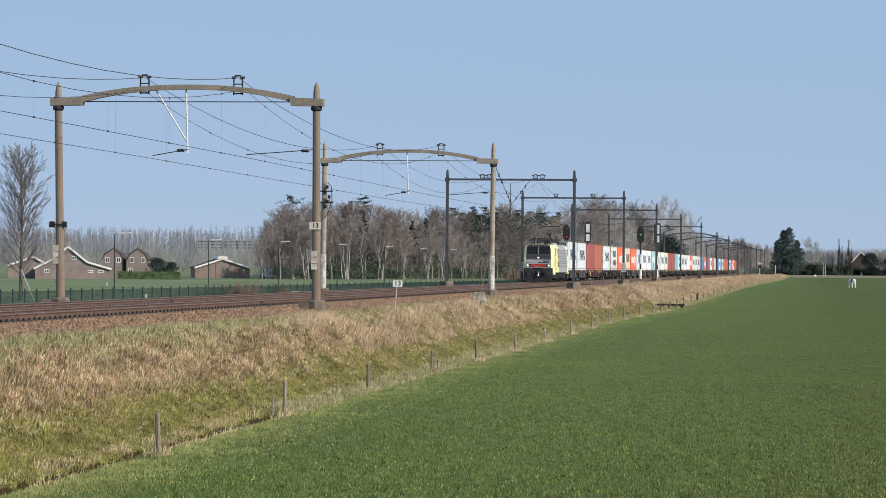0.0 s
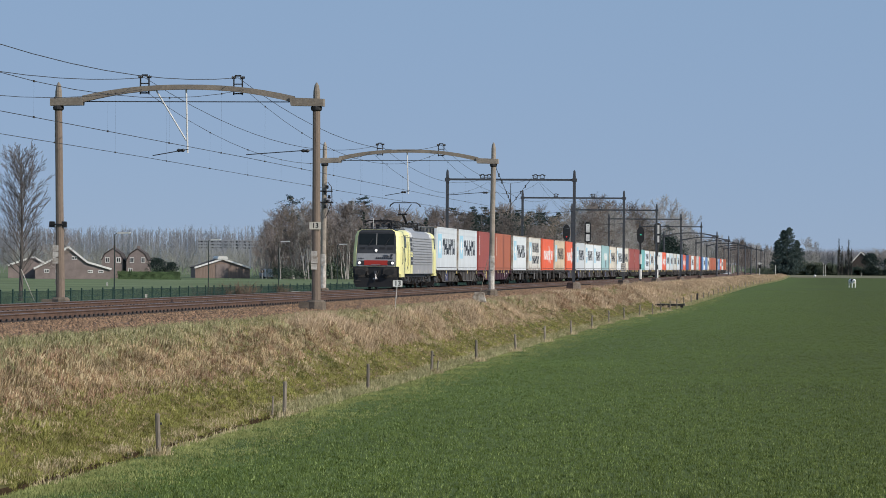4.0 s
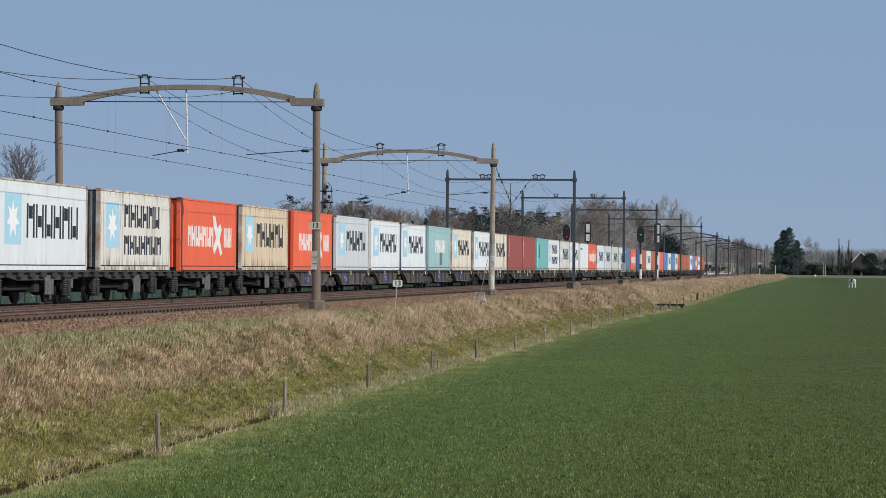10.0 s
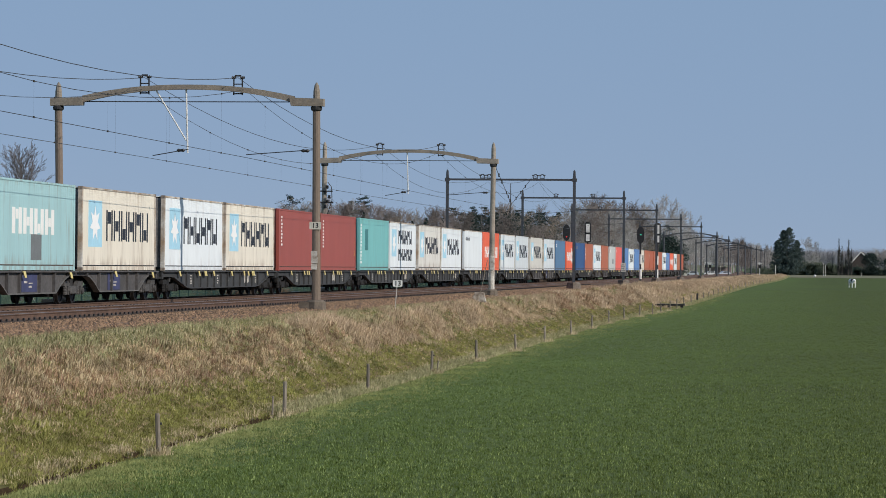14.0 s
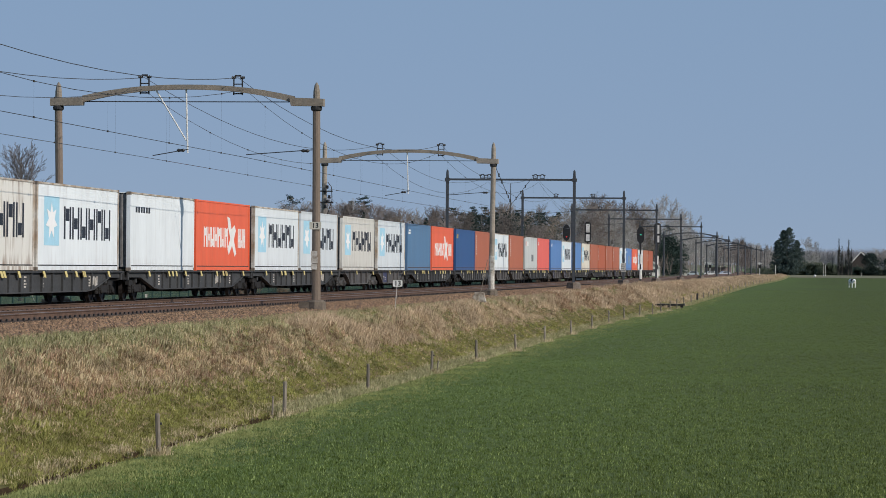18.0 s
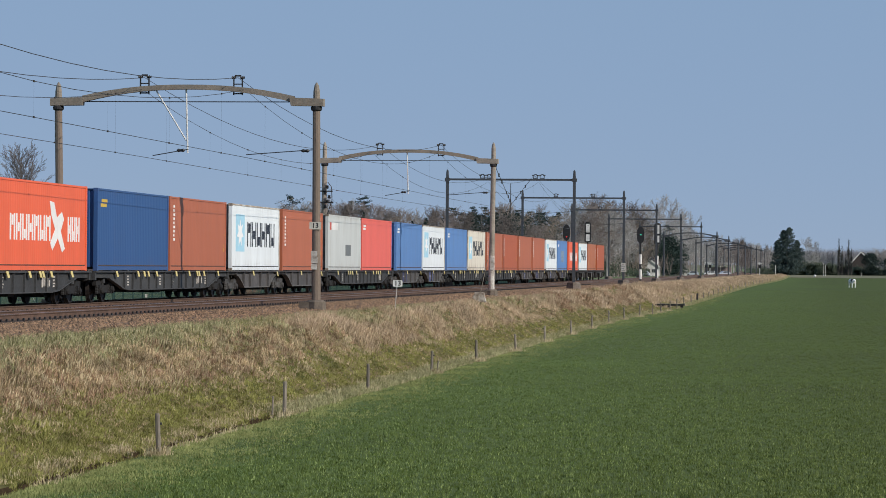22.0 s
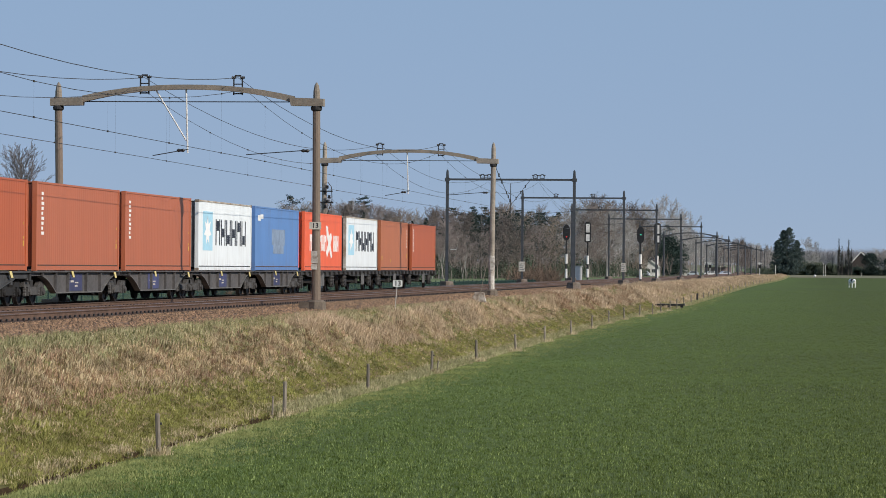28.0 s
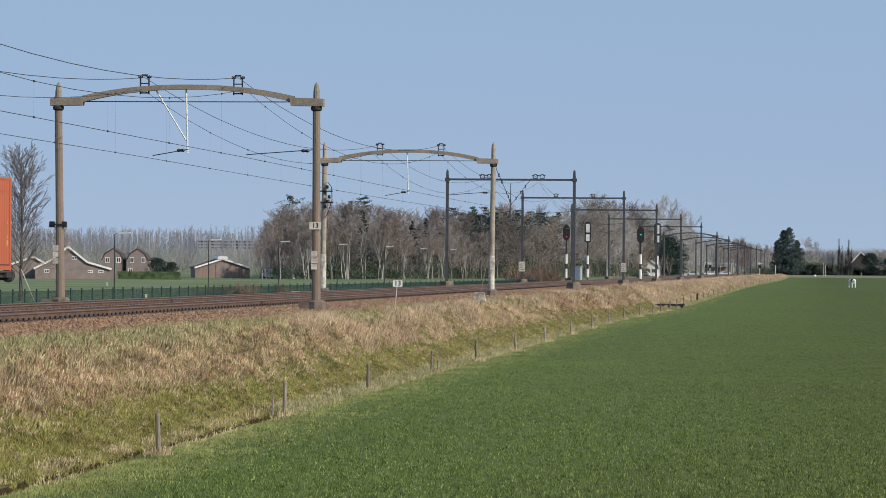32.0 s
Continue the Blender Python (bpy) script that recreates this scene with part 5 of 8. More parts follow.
def build_loco():
    lo = thing("electric_locomotive", "yellow and silver electric locomotive with lit headlights", "locomotive")
    n = LOCO_LEN
    part("cab_shell", shell([(0.0, 0.84, 1), (0.22, 0.96, 0.8), (0.7, 1.0, 0.35), (1.6, 1.0, 0), (5.9, 1.0, 0)]), M_LYEL, lo, "pale yellow cab end")
    part("body_shell", shell([(5.9, 1.0, 0), (16.0, 1.0, 0)]), M_LGREY, lo, "silver grey machine-room side")
    part("cab_shell", shell([(16.0, 1.0, 0), (17.3, 1.0, 0), (17.9, 1.0, -0.35), (18.3, 0.96, -0.8), (n, 0.84, -1)]), M_LYEL, lo, "pale yellow cab end")
    for s in (-1, 1):
        x0, x1 = sorted((s * 1.2, s * 1.494))
        part("skirt", Geo().box(x0, 0.35, 0.74, x1, 2.1, 0.955).box(x0, 17.0, 0.8, x1, 18.1, 0.955), M_LYEL, lo)
        for k in range(11):
            z = 1.55 + 0.165 * k
            x = 1.492 if z < 2.2 else 1.492 - (z - 2.2) * 0.076
            part("side_rib", Geo().prism_y([(s * (x - 0.02), z - 0.035), (s * (x + 0.045), z - 0.02), (s * (x + 0.045), z + 0.02), (s * (x - 0.025), z + 0.035)][::s], 6.2, 15.7), M_LGREY, lo)
        part("grille", Geo().prism_y([(s * 1.47, 1.5), (s * 1.497, 1.5), (s * 1.497, 2.2), (s * 1.425, 3.25), (s * 1.38, 3.25), (s * 1.47, 2.2)][::s], 4.88, 5.86), M_LGREY, lo, "grey grille panel")
        for k in range(6):
            z = 1.62 + 0.29 * k
            x = 1.50 if z < 2.2 else 1.50 - (z - 2.2) * 0.076
            part("louvre", Geo().prism_y([(s * (x - 0.03), z - 0.1), (s * (x + 0.012), z - 0.1), (s * (x - 0.0), z + 0.1), (s * (x - 0.04), z + 0.1)][::s], 4.95, 5.8), M_LDARK, lo, "dark louvre vent")
        d = part("door", on_side(s, 2.12, 3.95, 1.18, 3.32, 0.006), M_LYEL, lo)
        for y in (2.1, 3.95):
            part("door_gap", on_side(s, y, y + 0.03, 1.15, 3.33, 0.009), M_LDARK, d)
        part("door_gap", on_side(s, 2.1, 3.98, 3.31, 3.335, 0.009), M_LDARK, d)
        for y in (3.1, 3.78):
            part("grab_recess", on_side(s, y, y + 0.05, 1.45, 3.0, 0.009), M_LDARK, d)
            part("handrail", Geo().tube([(s * 1.5, y + 0.1, 1.4), (s * 1.54, y + 0.1, 1.5), (s * 1.54, y + 0.1, 2.2), (s * 1.5, y + 0.1, 2.9)], 0.02, 6), M_LYEL, d)
        part("lock", on_side(s, 3.3, 3.6, 1.22, 1.4, 0.012), M_BLACK, d)
        for y0, y1 in ((2.4, 2.9), (17.0, 17.5)):
            rim = part("window_rim", on_side(s, y0 - 0.06, y1 + 0.06, 2.55, 3.28, 0.01), M_LDARK, lo, "dark rubber rim")
            part("side_window", on_side(s, y0, y1, 2.6, 3.23, 0.014), M_GLASS, rim, "narrow dark window")
        part("panel_gap", on_side(s, 4.72, 4.75, 1.0, 3.3, 0.006), M_LDARK, lo)
        part("panel_gap", on_side(s, 16.4, 16.43, 1.0, 3.3, 0.006), M_LDARK, lo)
        part("cant_rail", on_side(s, 0.9, 17.6, 3.2, 3.23, 0.008), M_LDARK, lo)
        part("corner_handrail", Geo().tube([(s * 1.47, 0.95, 1.5), (s * 1.53, 1.0, 1.65), (s * 1.51, 1.2, 2.5), (s * 1.45, 1.25, 2.6)], 0.022, 6), M_LDARK, lo)
        part("inscription", on_side(s, 2.35, 2.5, 1.7, 1.95, 0.01), M_LDARK, d)
        for y0 in (5.2, 15.1):
            # plain white patch laid on the roof bevel
            part("roof_corner_panel", Geo().prism_y([(s * 1.415, 3.26), (s * 1.312, 3.525), (s * 1.06, 3.668), (s * 1.03, 3.66), (s * 1.29, 3.51), (s * 1.39, 3.25)][::-s], y0, y0 + 1.0), M_WHITE, lo, "white patch on the roof's edge")
        for k in range(9):
            y = 6.5 + 1.05 * k
            part("scuff", on_side(s, y, y + 0.12 + 0.1 * (k % 3), 1.0, 1.06 + 0.07 * (k * 5 % 4), 0.004), M_WORN, lo, "pale scuffed mark")
        for k in range(5):
            part("brand_mark", on_side(s, 4.98 + 0.16 * k, 5.09 + 0.16 * k, 2.0, 2.3, 0.02), M_LYEL, lo, "yellow painted mark")
        part("step", Geo().box(min(s * 1.3, s * 1.5), 2.35, 0.35, max(s * 1.3, s * 1.5), 2.95, 0.4).box(min(s * 1.3, s * 1.5), 2.35, 0.6, max(s * 1.3, s * 1.5), 2.95, 0.65), M_DARK, lo)
    part("underframe", Geo().box(-1.25, 0.3, 0.72, 1.25, n - 0.3, 0.95), M_BLACK, lo)
    part("underframe_gear", Geo().box(-0.7, 1.6, 0.22, 0.7, 6.4, 0.72).box(-0.7, 12.1, 0.22, 0.7, 16.9, 0.72).box(-0.9, 6.4, 0.35, 0.8, 7.0, 0.72).box(-0.9, 11.4, 0.35, 0.8, 12.1, 0.72), M_BLACK, lo)
    part("transformer_tank", Geo().box(-1.0, 7.0, 0.3, 1.0, 11.4, 0.75, 0.1), M_BOGIE, lo)
    rg = random.Random(14)
    for k in range(22):
        y = 1.4 + 0.74 * k
        z = rg.uniform(0.3, 0.55)
        part("under_box", Geo().box(1.05, y, z, 1.2, y + rg.uniform(0.2, 0.5), z + rg.uniform(0.2, 0.4), 0.03), M_LUND if k % 3 else M_STEEL, lo)
        part("under_pipe", Geo().tube([(1.24, y - 0.3, 0.78), (1.26, y, rg.uniform(0.35, 0.7)), (1.22, y + 0.35, rg.uniform(0.3, 0.75))], 0.03, 6), M_STEEL, lo)
    for c in (4.0, 14.5):
        bg = part("bogie", Geo().box(-1.05, c - 1.9, 0.55, 1.05, c + 1.9, 0.72), M_BOGIE, lo, "grimy bogie")
        for s in (-1, 1):
            x0, x1 = sorted((s * 1.0, s * 1.16))
            part("side_frame", Geo().prism_x([(c - 2.1, 0.85), (c - 2.1, 0.6), (c - 1.0, 0.62), (c - 0.5, 0.42), (c + 0.5, 0.42), (c + 1.0, 0.62), (c + 2.1, 0.6), (c + 2.1, 0.85)], x0, x1), M_LUND, bg)
            for y in (c - 1.45, c + 1.45):
                part("axle_box", Geo().box(min(s * 1.0, s * 1.28), y - 0.25, 0.4, max(s * 1.0, s * 1.28), y + 0.25, 0.82, 0.06), M_LUND, bg)
                part("wheel", shared(("wheel", 0.6), lambda: wheel_geo(0.6), M_WHEEL), M_WHEEL, bg, at=pose(s * 0.76, y, 0.6, 0, 0, 0 if s > 0 else 180))
                part("damper", Geo().tube([(s * 1.22, y - 0.55, 0.45), (s * 1.22, y + 0.3, 0.95)], 0.05, 6), M_STEEL, bg)
            part("sand_pipe", Geo().tube([(s * 1.1, c - 2.2, 0.7), (s * 0.9, c - 2.3, 0.15)], 0.03, 6), M_STEEL, bg)
            part("spring", Geo().lathe_z([(0.45, 0.12), (0.52, 0.14), (0.58, 0.11), (0.65, 0.14), (0.71, 0.11), (0.78, 0.14), (0.86, 0.12)], s * 1.2, c, 0, 9), M_DARK, bg)
    cab_details(lo, Matrix.Identity(4), True)
    cab_details(lo, pose(0, n, 0, 0, 0, 180), False)
    part("cab_roof", Geo().prism_y([(-1.22, 3.58), (1.22, 3.58), (1.0, 3.69), (-1.0, 3.69)], 0.5, 1.5), M_LDARK, lo, "dark grey cab roof")
    part("roof_deck", Geo().box(-0.95, 1.3, 3.66, 0.95, n - 1.3, 3.72), M_LDARK, lo)
    part("roof_hatch", Geo().prism_y([(-1.0, 3.66), (1.0, 3.66), (0.85, 3.86), (-0.85, 3.86)], 6.2, 10.4), M_LGREY, lo)
    part("horn", Geo().lathe_y([(0, 0.06), (0.35, 0.03)], -0.3, 1.2, 3.78, 8), M_CHROME, lo)
    part("antenna", Geo().tube([(-0.35, 1.3, 3.66), (-0.35, 1.3, 4.35)], 0.02, 6), M_WHITE, lo, "white whip antenna")
    # folded pantographs and roof gear
    for y0, y1 in ((1.6, 4.4), (4.6, 7.2), (15.0, 17.4)):
        pg = part("folded_pantograph", Geo().tube([(-0.55, y0, 4.05), (-0.55, y1, 4.1)], 0.026, 6).tube([(0.55, y0, 4.05), (0.55, y1, 4.1)], 0.026, 6).tube([(-0.3, y0, 4.2), (-0.1, y1, 4.05)], 0.022, 6).tube([(0.3, y0, 4.2), (0.1, y1, 4.05)], 0.022, 6).tube([(0.0, y0 + 0.2, 4.3), (0.0, y1, 4.12)], 0.04, 6), M_DARK, lo)
        for y in (y0, y0 + 0.35):
            part("contact_strip", Geo().tube([(-0.98, y, 4.08), (-0.7, y, 4.22), (0.7, y, 4.22), (0.98, y, 4.08)], 0.03, 6), M_BLACK, pg)
        for x in (-0.55, 0.55):
            for y in (y0 + 0.3, y1 - 0.2):
                part("post_insulator", Geo().lathe_z([(3.66, 0.05), (3.75, 0.09), (3.8, 0.05), (3.86, 0.09), (3.92, 0.05), (3.98, 0.09), (4.05, 0.05)], x, y, 0, 8), M_LDARK, pg)
    for k in range(5):
        y = 6.8 + k * 1.7
        part("bus_bar", Geo().tube([(-0.5 + 0.2 * (k % 3), y, 4.15), (0.1 * k - 0.2, y + 1.9, 4.15 - 0.05 * k)], 0.03, 6), M_BLACK, lo)
        part("post_insulator", Geo().lathe_z([(3.66, 0.05), (3.78, 0.1), (3.84, 0.05), (3.92, 0.1), (3.98, 0.05), (4.06, 0.1), (4.16, 0.05)], -0.5 + 0.2 * (k % 3), y, 0, 8), M_LDARK, lo)
    rg = random.Random(4)
    for k in range(44):
        y, x, z = rg.uniform(1.6, 15.5), rg.uniform(-0.8, 0.6), rg.uniform(3.88, 4.12)
        part("roof_cable", Geo().tube([(x, y, z), (x + rg.uniform(-0.4, 0.4), y + 0.7, z + rg.uniform(-0.1, 0.15)), (x + rg.uniform(-0.5, 0.5), y + 1.6, z + rg.uniform(-0.2, 0.1))], 0.017, 5), M_BLACK if k % 3 else M_LUND, lo)
    for k in range(18):
        y, x, z = 1.75 + 0.78 * k, rg.uniform(0.25, 0.75), rg.uniform(3.95, 4.25)
        part("post_insulator", Geo().lathe_z([(3.66, 0.05), (3.74, 0.085), (3.79, 0.045), (3.86, 0.085), (3.92, 0.045), (z, 0.05)], x, y, 0, 7), M_LUND if k % 2 else M_BLACK, lo)
    part("horn_rod", Geo().tube([(-0.98, 1.65, 4.1), (-1.0, 1.35, 4.22), (-0.95, 1.2, 4.1), (-0.95, 1.15, 3.95)], 0.025, 6), M_BLACK, lo)
    part("horn_rod", Geo().tube([(0.9, 1.65, 4.15), (0.85, 1.4, 4.25), (0.8, 1.25, 4.1)], 0.025, 6), M_BLACK, lo)
    part("circuit_breaker", Geo().box(-0.3, 8.8, 3.86, 0.3, 9.8, 4.1, 0.06), M_LDARK, lo)
    pn = part("raised_pantograph", Geo().box(-0.6, 12.9, 3.95, 0.6, 13.05, 4.05).box(-0.6, 14.6, 3.95, 0.6, 14.75, 4.05).box(-0.6, 12.9, 3.97, -0.5, 14.7, 4.03).box(0.5, 12.9, 3.97, 0.6, 14.7, 4.03), M_DARK, lo)
    part("lower_arm", Geo().tube([(0, 14.4, 4.05), (0, 11.95, 4.78)], 0.06, 6), M_DARK, pn)
    part("control_rod", Geo().tube([(0.14, 13.9, 4.0), (0.14, 11.85, 4.66)], 0.028, 5), M_DARK, pn)
    part("knuckle", Geo().lathe_x([(-0.3, 0.06), (0.3, 0.06)], 0, 11.95, 4.78, 8), M_DARK, pn)
    part("upper_arm", Geo().tube([(-0.14, 11.95, 4.78), (-0.4, 13.25, 5.46)], 0.03, 6).tube([(0.14, 11.95, 4.78), (0.4, 13.25, 5.46)], 0.03, 6).tube([(-0.28, 12.65, 5.14), (0.28, 12.65, 5.14)], 0.02, 5), M_DARK, pn)
    for y in (13.1, 13.45):
        part("contact_strip", Geo().tube([(-1.0, y, 5.3), (-0.95, y, 5.42), (-0.75, y, 5.56), (0.75, y, 5.56), (0.95, y, 5.42), (1.0, y, 5.3)], 0.028, 6), M_DARK, pn)
    for x in (-0.55, 0.55):
        for y in (12.95, 14.65):
            part("post_insulator", Geo().lathe_z([(3.66, 0.06), (3.74, 0.1), (3.8, 0.06), (3.86, 0.1), (3.95, 0.06)], x, y, 0, 8), M_LDARK, pn)
    rolling(lo, 49.42)


build_loco()


# ---- beside the line ----
def written(text, size):
    """A word as a flat mesh, upright in the xz plane, centred."""
    cu = bpy.data.curves.new("text", "FONT")
    cu.body, cu.size, cu.align_x, cu.align_y, cu.extrude = text, size, "CENTER", "CENTER", 0.002
    cu.offset = size * 0.022
    ob = bpy.data.objects.new("text", cu)
    me = bpy.data.meshes.new_from_object(ob)
    bpy.data.objects.remove(ob)
    me.transform(Matrix.Rotation(radians(90), 4, "X"))
    me.materials.append(M_BLACK)
    return me


def rounded_board(w, h, r=0.03, t=0.02):
    pts = []
    for cx, cz, a0 in ((w / 2 - r, h / 2 - r, 0), (-w / 2 + r, h / 2 - r, 90), (-w / 2 + r, -h / 2 + r, 180), (w / 2 - r, -h / 2 + r, 270)):
        pts += [(cx + r * math.cos(radians(a0 + d)), cz + r * math.sin(radians(a0 + d))) for d in (0, 45, 90)]
    return Geo().prism_y(pts[::-1], 0, t)


M_CHIP = mat("chipped_whitewash", (0.66, 0.61, 0.54), 0.9, vary=0.4, scale=4, fine=20, col2=(0.24, 0.18, 0.13), bump=0.6)
M_SIGN = mat("white_sign_face", (0.72, 0.74, 0.72), 0.5, vary=0.1)
M_SIGNY = mat("cream_sign_face", (0.56, 0.54, 0.47), 0.5, vary=0.15)


def near_signs():
    s = thing("kilometre_sign", "white number board on a thin leaning white post", "sign", pose(6.55, 134.0, ground_z(6.55, 134.0), 0, 0, 9))
    part("post", Geo().tube([(-0.1, 0.03, -0.1), (0.02, 0.03, 1.4)], 0.02, 8), M_WORN, s)
    b = part("board", rounded_board(0.42, 0.28), M_SIGN, s, at=(0.03, 0, 1.3))
    part("numerals", written("13", 0.3), M_BLACK, b, "black number", at=(0, -0.004, 0))
    y, z = PORTALS[0], rail_z(PORTALS[0])
    m = thing("mast_number_sign", "cream number plate strapped to a concrete mast", "sign", pose(5.16, y - 0.2, z + 2.97, 0, 0, 8))
    b = part("board", rounded_board(0.46, 0.29, 0.02), M_SIGNY, m)
    part("numerals", written("13", 0.27), M_BLACK, b, "black number", at=(0, -0.004, 0))
    part("strap", Geo().box(-0.2, 0.02, -0.03, 0.2, 0.05, 0.03), M_DARK, m)
    # dark clamp on the far mast
    c = thing("mast_clamp_box", "dark connector boxes clamped to a concrete mast", "box", pose(-5.2, y - 0.02, z + 2.95))
    for x in (-0.24, 0.24):
        part("box", Geo().box(x - 0.1, -0.1, -0.12, x + 0.1, 0.1, 0.12, 0.02), M_BLACK, c)
    part("strap", Geo().box(-0.22, -0.2, -0.03, 0.22, 0.2, 0.03), M_DARK, c)
    # spliced cables on the far mast of the second portal
    y2, z2 = PORTALS[1], rail_z(PORTALS[1])
    k = thing("mast_switch", "dark insulator gear and cables on a concrete mast", "switch", pose(-5.05, y2 - 0.25, z2 + 5.3))
    for i in range(5):
        part("insulator", Geo().lathe_z([(0, 0.05), (0.05, 0.11), (0.1, 0.05), (0.15, 0.11), (0.2, 0.05)], 0.1 + 0.12 * (i % 3) - 0.1, 0, 0.3 * i - 0.4, 8), M_BLACK, k)
    part("cable", Geo().tube([(0.15, 0, 1.2), (0.38, 0, 0.9), (0.42, 0, 0.1), (0.2, 0, -0.6), (0.0, 0, -1.0)], 0.025, 6), M_BLACK, k)
    part("bracket", Geo().box(-0.3, -0.03, -0.1, 0.5, 0.03, 0.0).box(-0.3, -0.03, 0.6, 0.45, 0.03, 0.68), M_DARK, k)
    # white marker blocks
    blk = thing("marker_block", "chipped white concrete marker block with a leaning stick", "marker", pose(6.6, 166.5, rail_z(166.5) - 0.4))
    part("block", Geo().prism_y([(-0.4, -0.1), (0.4, -0.1), (0.27, 0.42), (0.16, 0.45), (-0.2, 0.44), (-0.26, 0.36)], -0.22, 0.22), M_CHIP, blk)
    part("stick", Geo().tube([(0.05, 0.3, 0.4), (0.42, 0.3, 2.2)], 0.02, 6), M_WOOD, blk)
    b2 = thing("marker_block", "chipped white concrete block beside the far track", "marker", pose(-6.2, 183.0, rail_z(183.0) - 0.6))
    part("block", Geo().prism_y([(-0.36, 0), (0.36, 0), (0.25, 0.45), (-0.25, 0.45)], -0.2, 0.2), M_WORN, b2)


POSTS = [(10.76, 65.3), (10.36, 83.4), (10.34, 99.3), (10.48, 114.8), (10.6, 129.0), (10.8, 144.0), (10.62, 161.5), (10.7, 178.0), (10.7, 194.0), (10.7, 210.0), (10.8, 225.2), (11.25, 237.0), (11.6, 249.0), (11.85, 257.5), (12.1, 268.0), (12.1, 281.0), (12.05, 297.5), (12.05, 314.0)]
POSTS += [(10.7 + spread(347.0 + 15.8 * k), 347.0 + 15.8 * k) for k in range(21)]


def fence_posts():
    rng = random.Random(2)
    base = Geo().tube([(0, 0, -0.35), (0.005, 0, 0.3), (0.0, 0.005, 0.86), (0, 0.01, 0.9)], [0.056, 0.054, 0.052, 0.04], 9)
    me = base.mesh("post", M_WOOD)
    for i, (x, y) in enumerate(POSTS):
        h = rng.uniform(0.94, 1.06)
        p = thing("fence_post", "weathered grey wooden fence post beside the ditch", "post", pose(x, y, FIELD - 0.05, rng.uniform(-3, 3), rng.uniform(-3, 3), rng.uniform(0, 360)), "posts along the ditch")
        po = part("post", me, M_WOOD, p)
        po.scale = (1, 1, h)
        part("insulator", Geo().lathe_z([(0, 0.03), (0.05, 0.03)], 0.07, 0, 0.7, 6), M_BLACK, p)
        if i in (1, 3):
            q = part("brace_post", me, M_WOOD, p, at=pose(0.15, 0.3, -0.1, 4, 3, 40))
            q.scale = (0.5, 0.5, 0.7)
    br = thing("plank_bridge", "dark timber plank bridge over the ditch", "bridge", pose(11.1, 283, FIELD))
    for k in range(6):
        part("plank", Geo().box(-1.6, -1.5 + k * 0.5, 0.34, 1.6, -1.08 + k * 0.5, 0.4), M_DARK, br)
    for x in (-0.9, 0.2, 1.35):
        for y in (-1.3, 1.3):
            part("leg", Geo().box(x - 0.08, y - 0.08, -0.5, x + 0.08, y + 0.08, 0.24), M_DARK, br)
    for y in (-1.45, 1.3):
        part("stringer", Geo().box(-1.6, y, 0.24, 1.6, y + 0.15, 0.34), M_DARK, br)
    # board added to darken the opening under the planks like shade
    part("abutment", Geo().box(-1.3, -1.2, -0.4, -0.1, -1.1, 0.24), M_DARK, br, "dark board standing for the shaded gap under the planks")
    thick = thing("fence_post", "thick dark fence post at the ditch", "post", pose(12.0, 331.0, FIELD, 0, 2, 0), "posts along the ditch")
    part("post", Geo().tube([(0, 0, -0.3), (0, 0, 0.85), (0, 0, 0.92)], [0.11, 0.105, 0.07], 9), M_DARK, thick)


M_DRY = ramp_island("dry_grass_blades", [(0.31, 0.218, 0.124), (0.484, 0.366, 0.218), (0.374, 0.272, 0.158), (0.561, 0.453, 0.296), (0.425, 0.312, 0.185)], patch=1.5, low=0.6, high=1.5, reach=(1, 0.35, 1))
M_RUSTY = ramp_island("russet_grass_blades", [(0.245, 0.153, 0.095), (0.363, 0.234, 0.148), (0.298, 0.19, 0.118), (0.429, 0.301, 0.201)], patch=1.5, low=0.6, high=1.5, reach=(1, 0.35, 1))
M_PALE = ramp_island("pale_straw_blades", [(0.451, 0.367, 0.214), (0.564, 0.47, 0.303), (0.414, 0.334, 0.187)], patch=1.5, low=0.68, high=1.4, reach=(1, 0.35, 1))
M_OLIVE = ramp_island("olive_grass_blades", [(0.182, 0.185, 0.047), (0.262, 0.253, 0.078), (0.21, 0.21, 0.057), (0.335, 0.302, 0.12)], patch=1.2, low=0.62, high=1.5, reach=(1, 0.35, 1))
M_BLADE = ramp_island("green_field_blades", [(0.048, 0.0735, 0.0145), (0.122, 0.174, 0.04), (0.075, 0.113, 0.024), (0.33, 0.41, 0.155)], patch=1.5, low=0.82, high=1.2, thin=FIELD_DARKENING)
M_FRESH = ramp_island("fresh_grass_blades", [(0.2, 0.222, 0.075), (0.33, 0.345, 0.14), (0.245, 0.27, 0.094)])


M_BERM = ramp_island("grey_green_blades", [(0.225, 0.222, 0.105), (0.385, 0.36, 0.19), (0.275, 0.275, 0.128), (0.52, 0.455, 0.285)], patch=0.9, low=0.76, high=1.26)
M_FARDRY = ramp_island("tawny_grass_blades", [(0.36, 0.25, 0.155), (0.53, 0.40, 0.27), (0.43, 0.315, 0.20), (0.64, 0.51, 0.37)], patch=0.5, low=0.62, high=1.42, reach=(1, 0.3, 1))


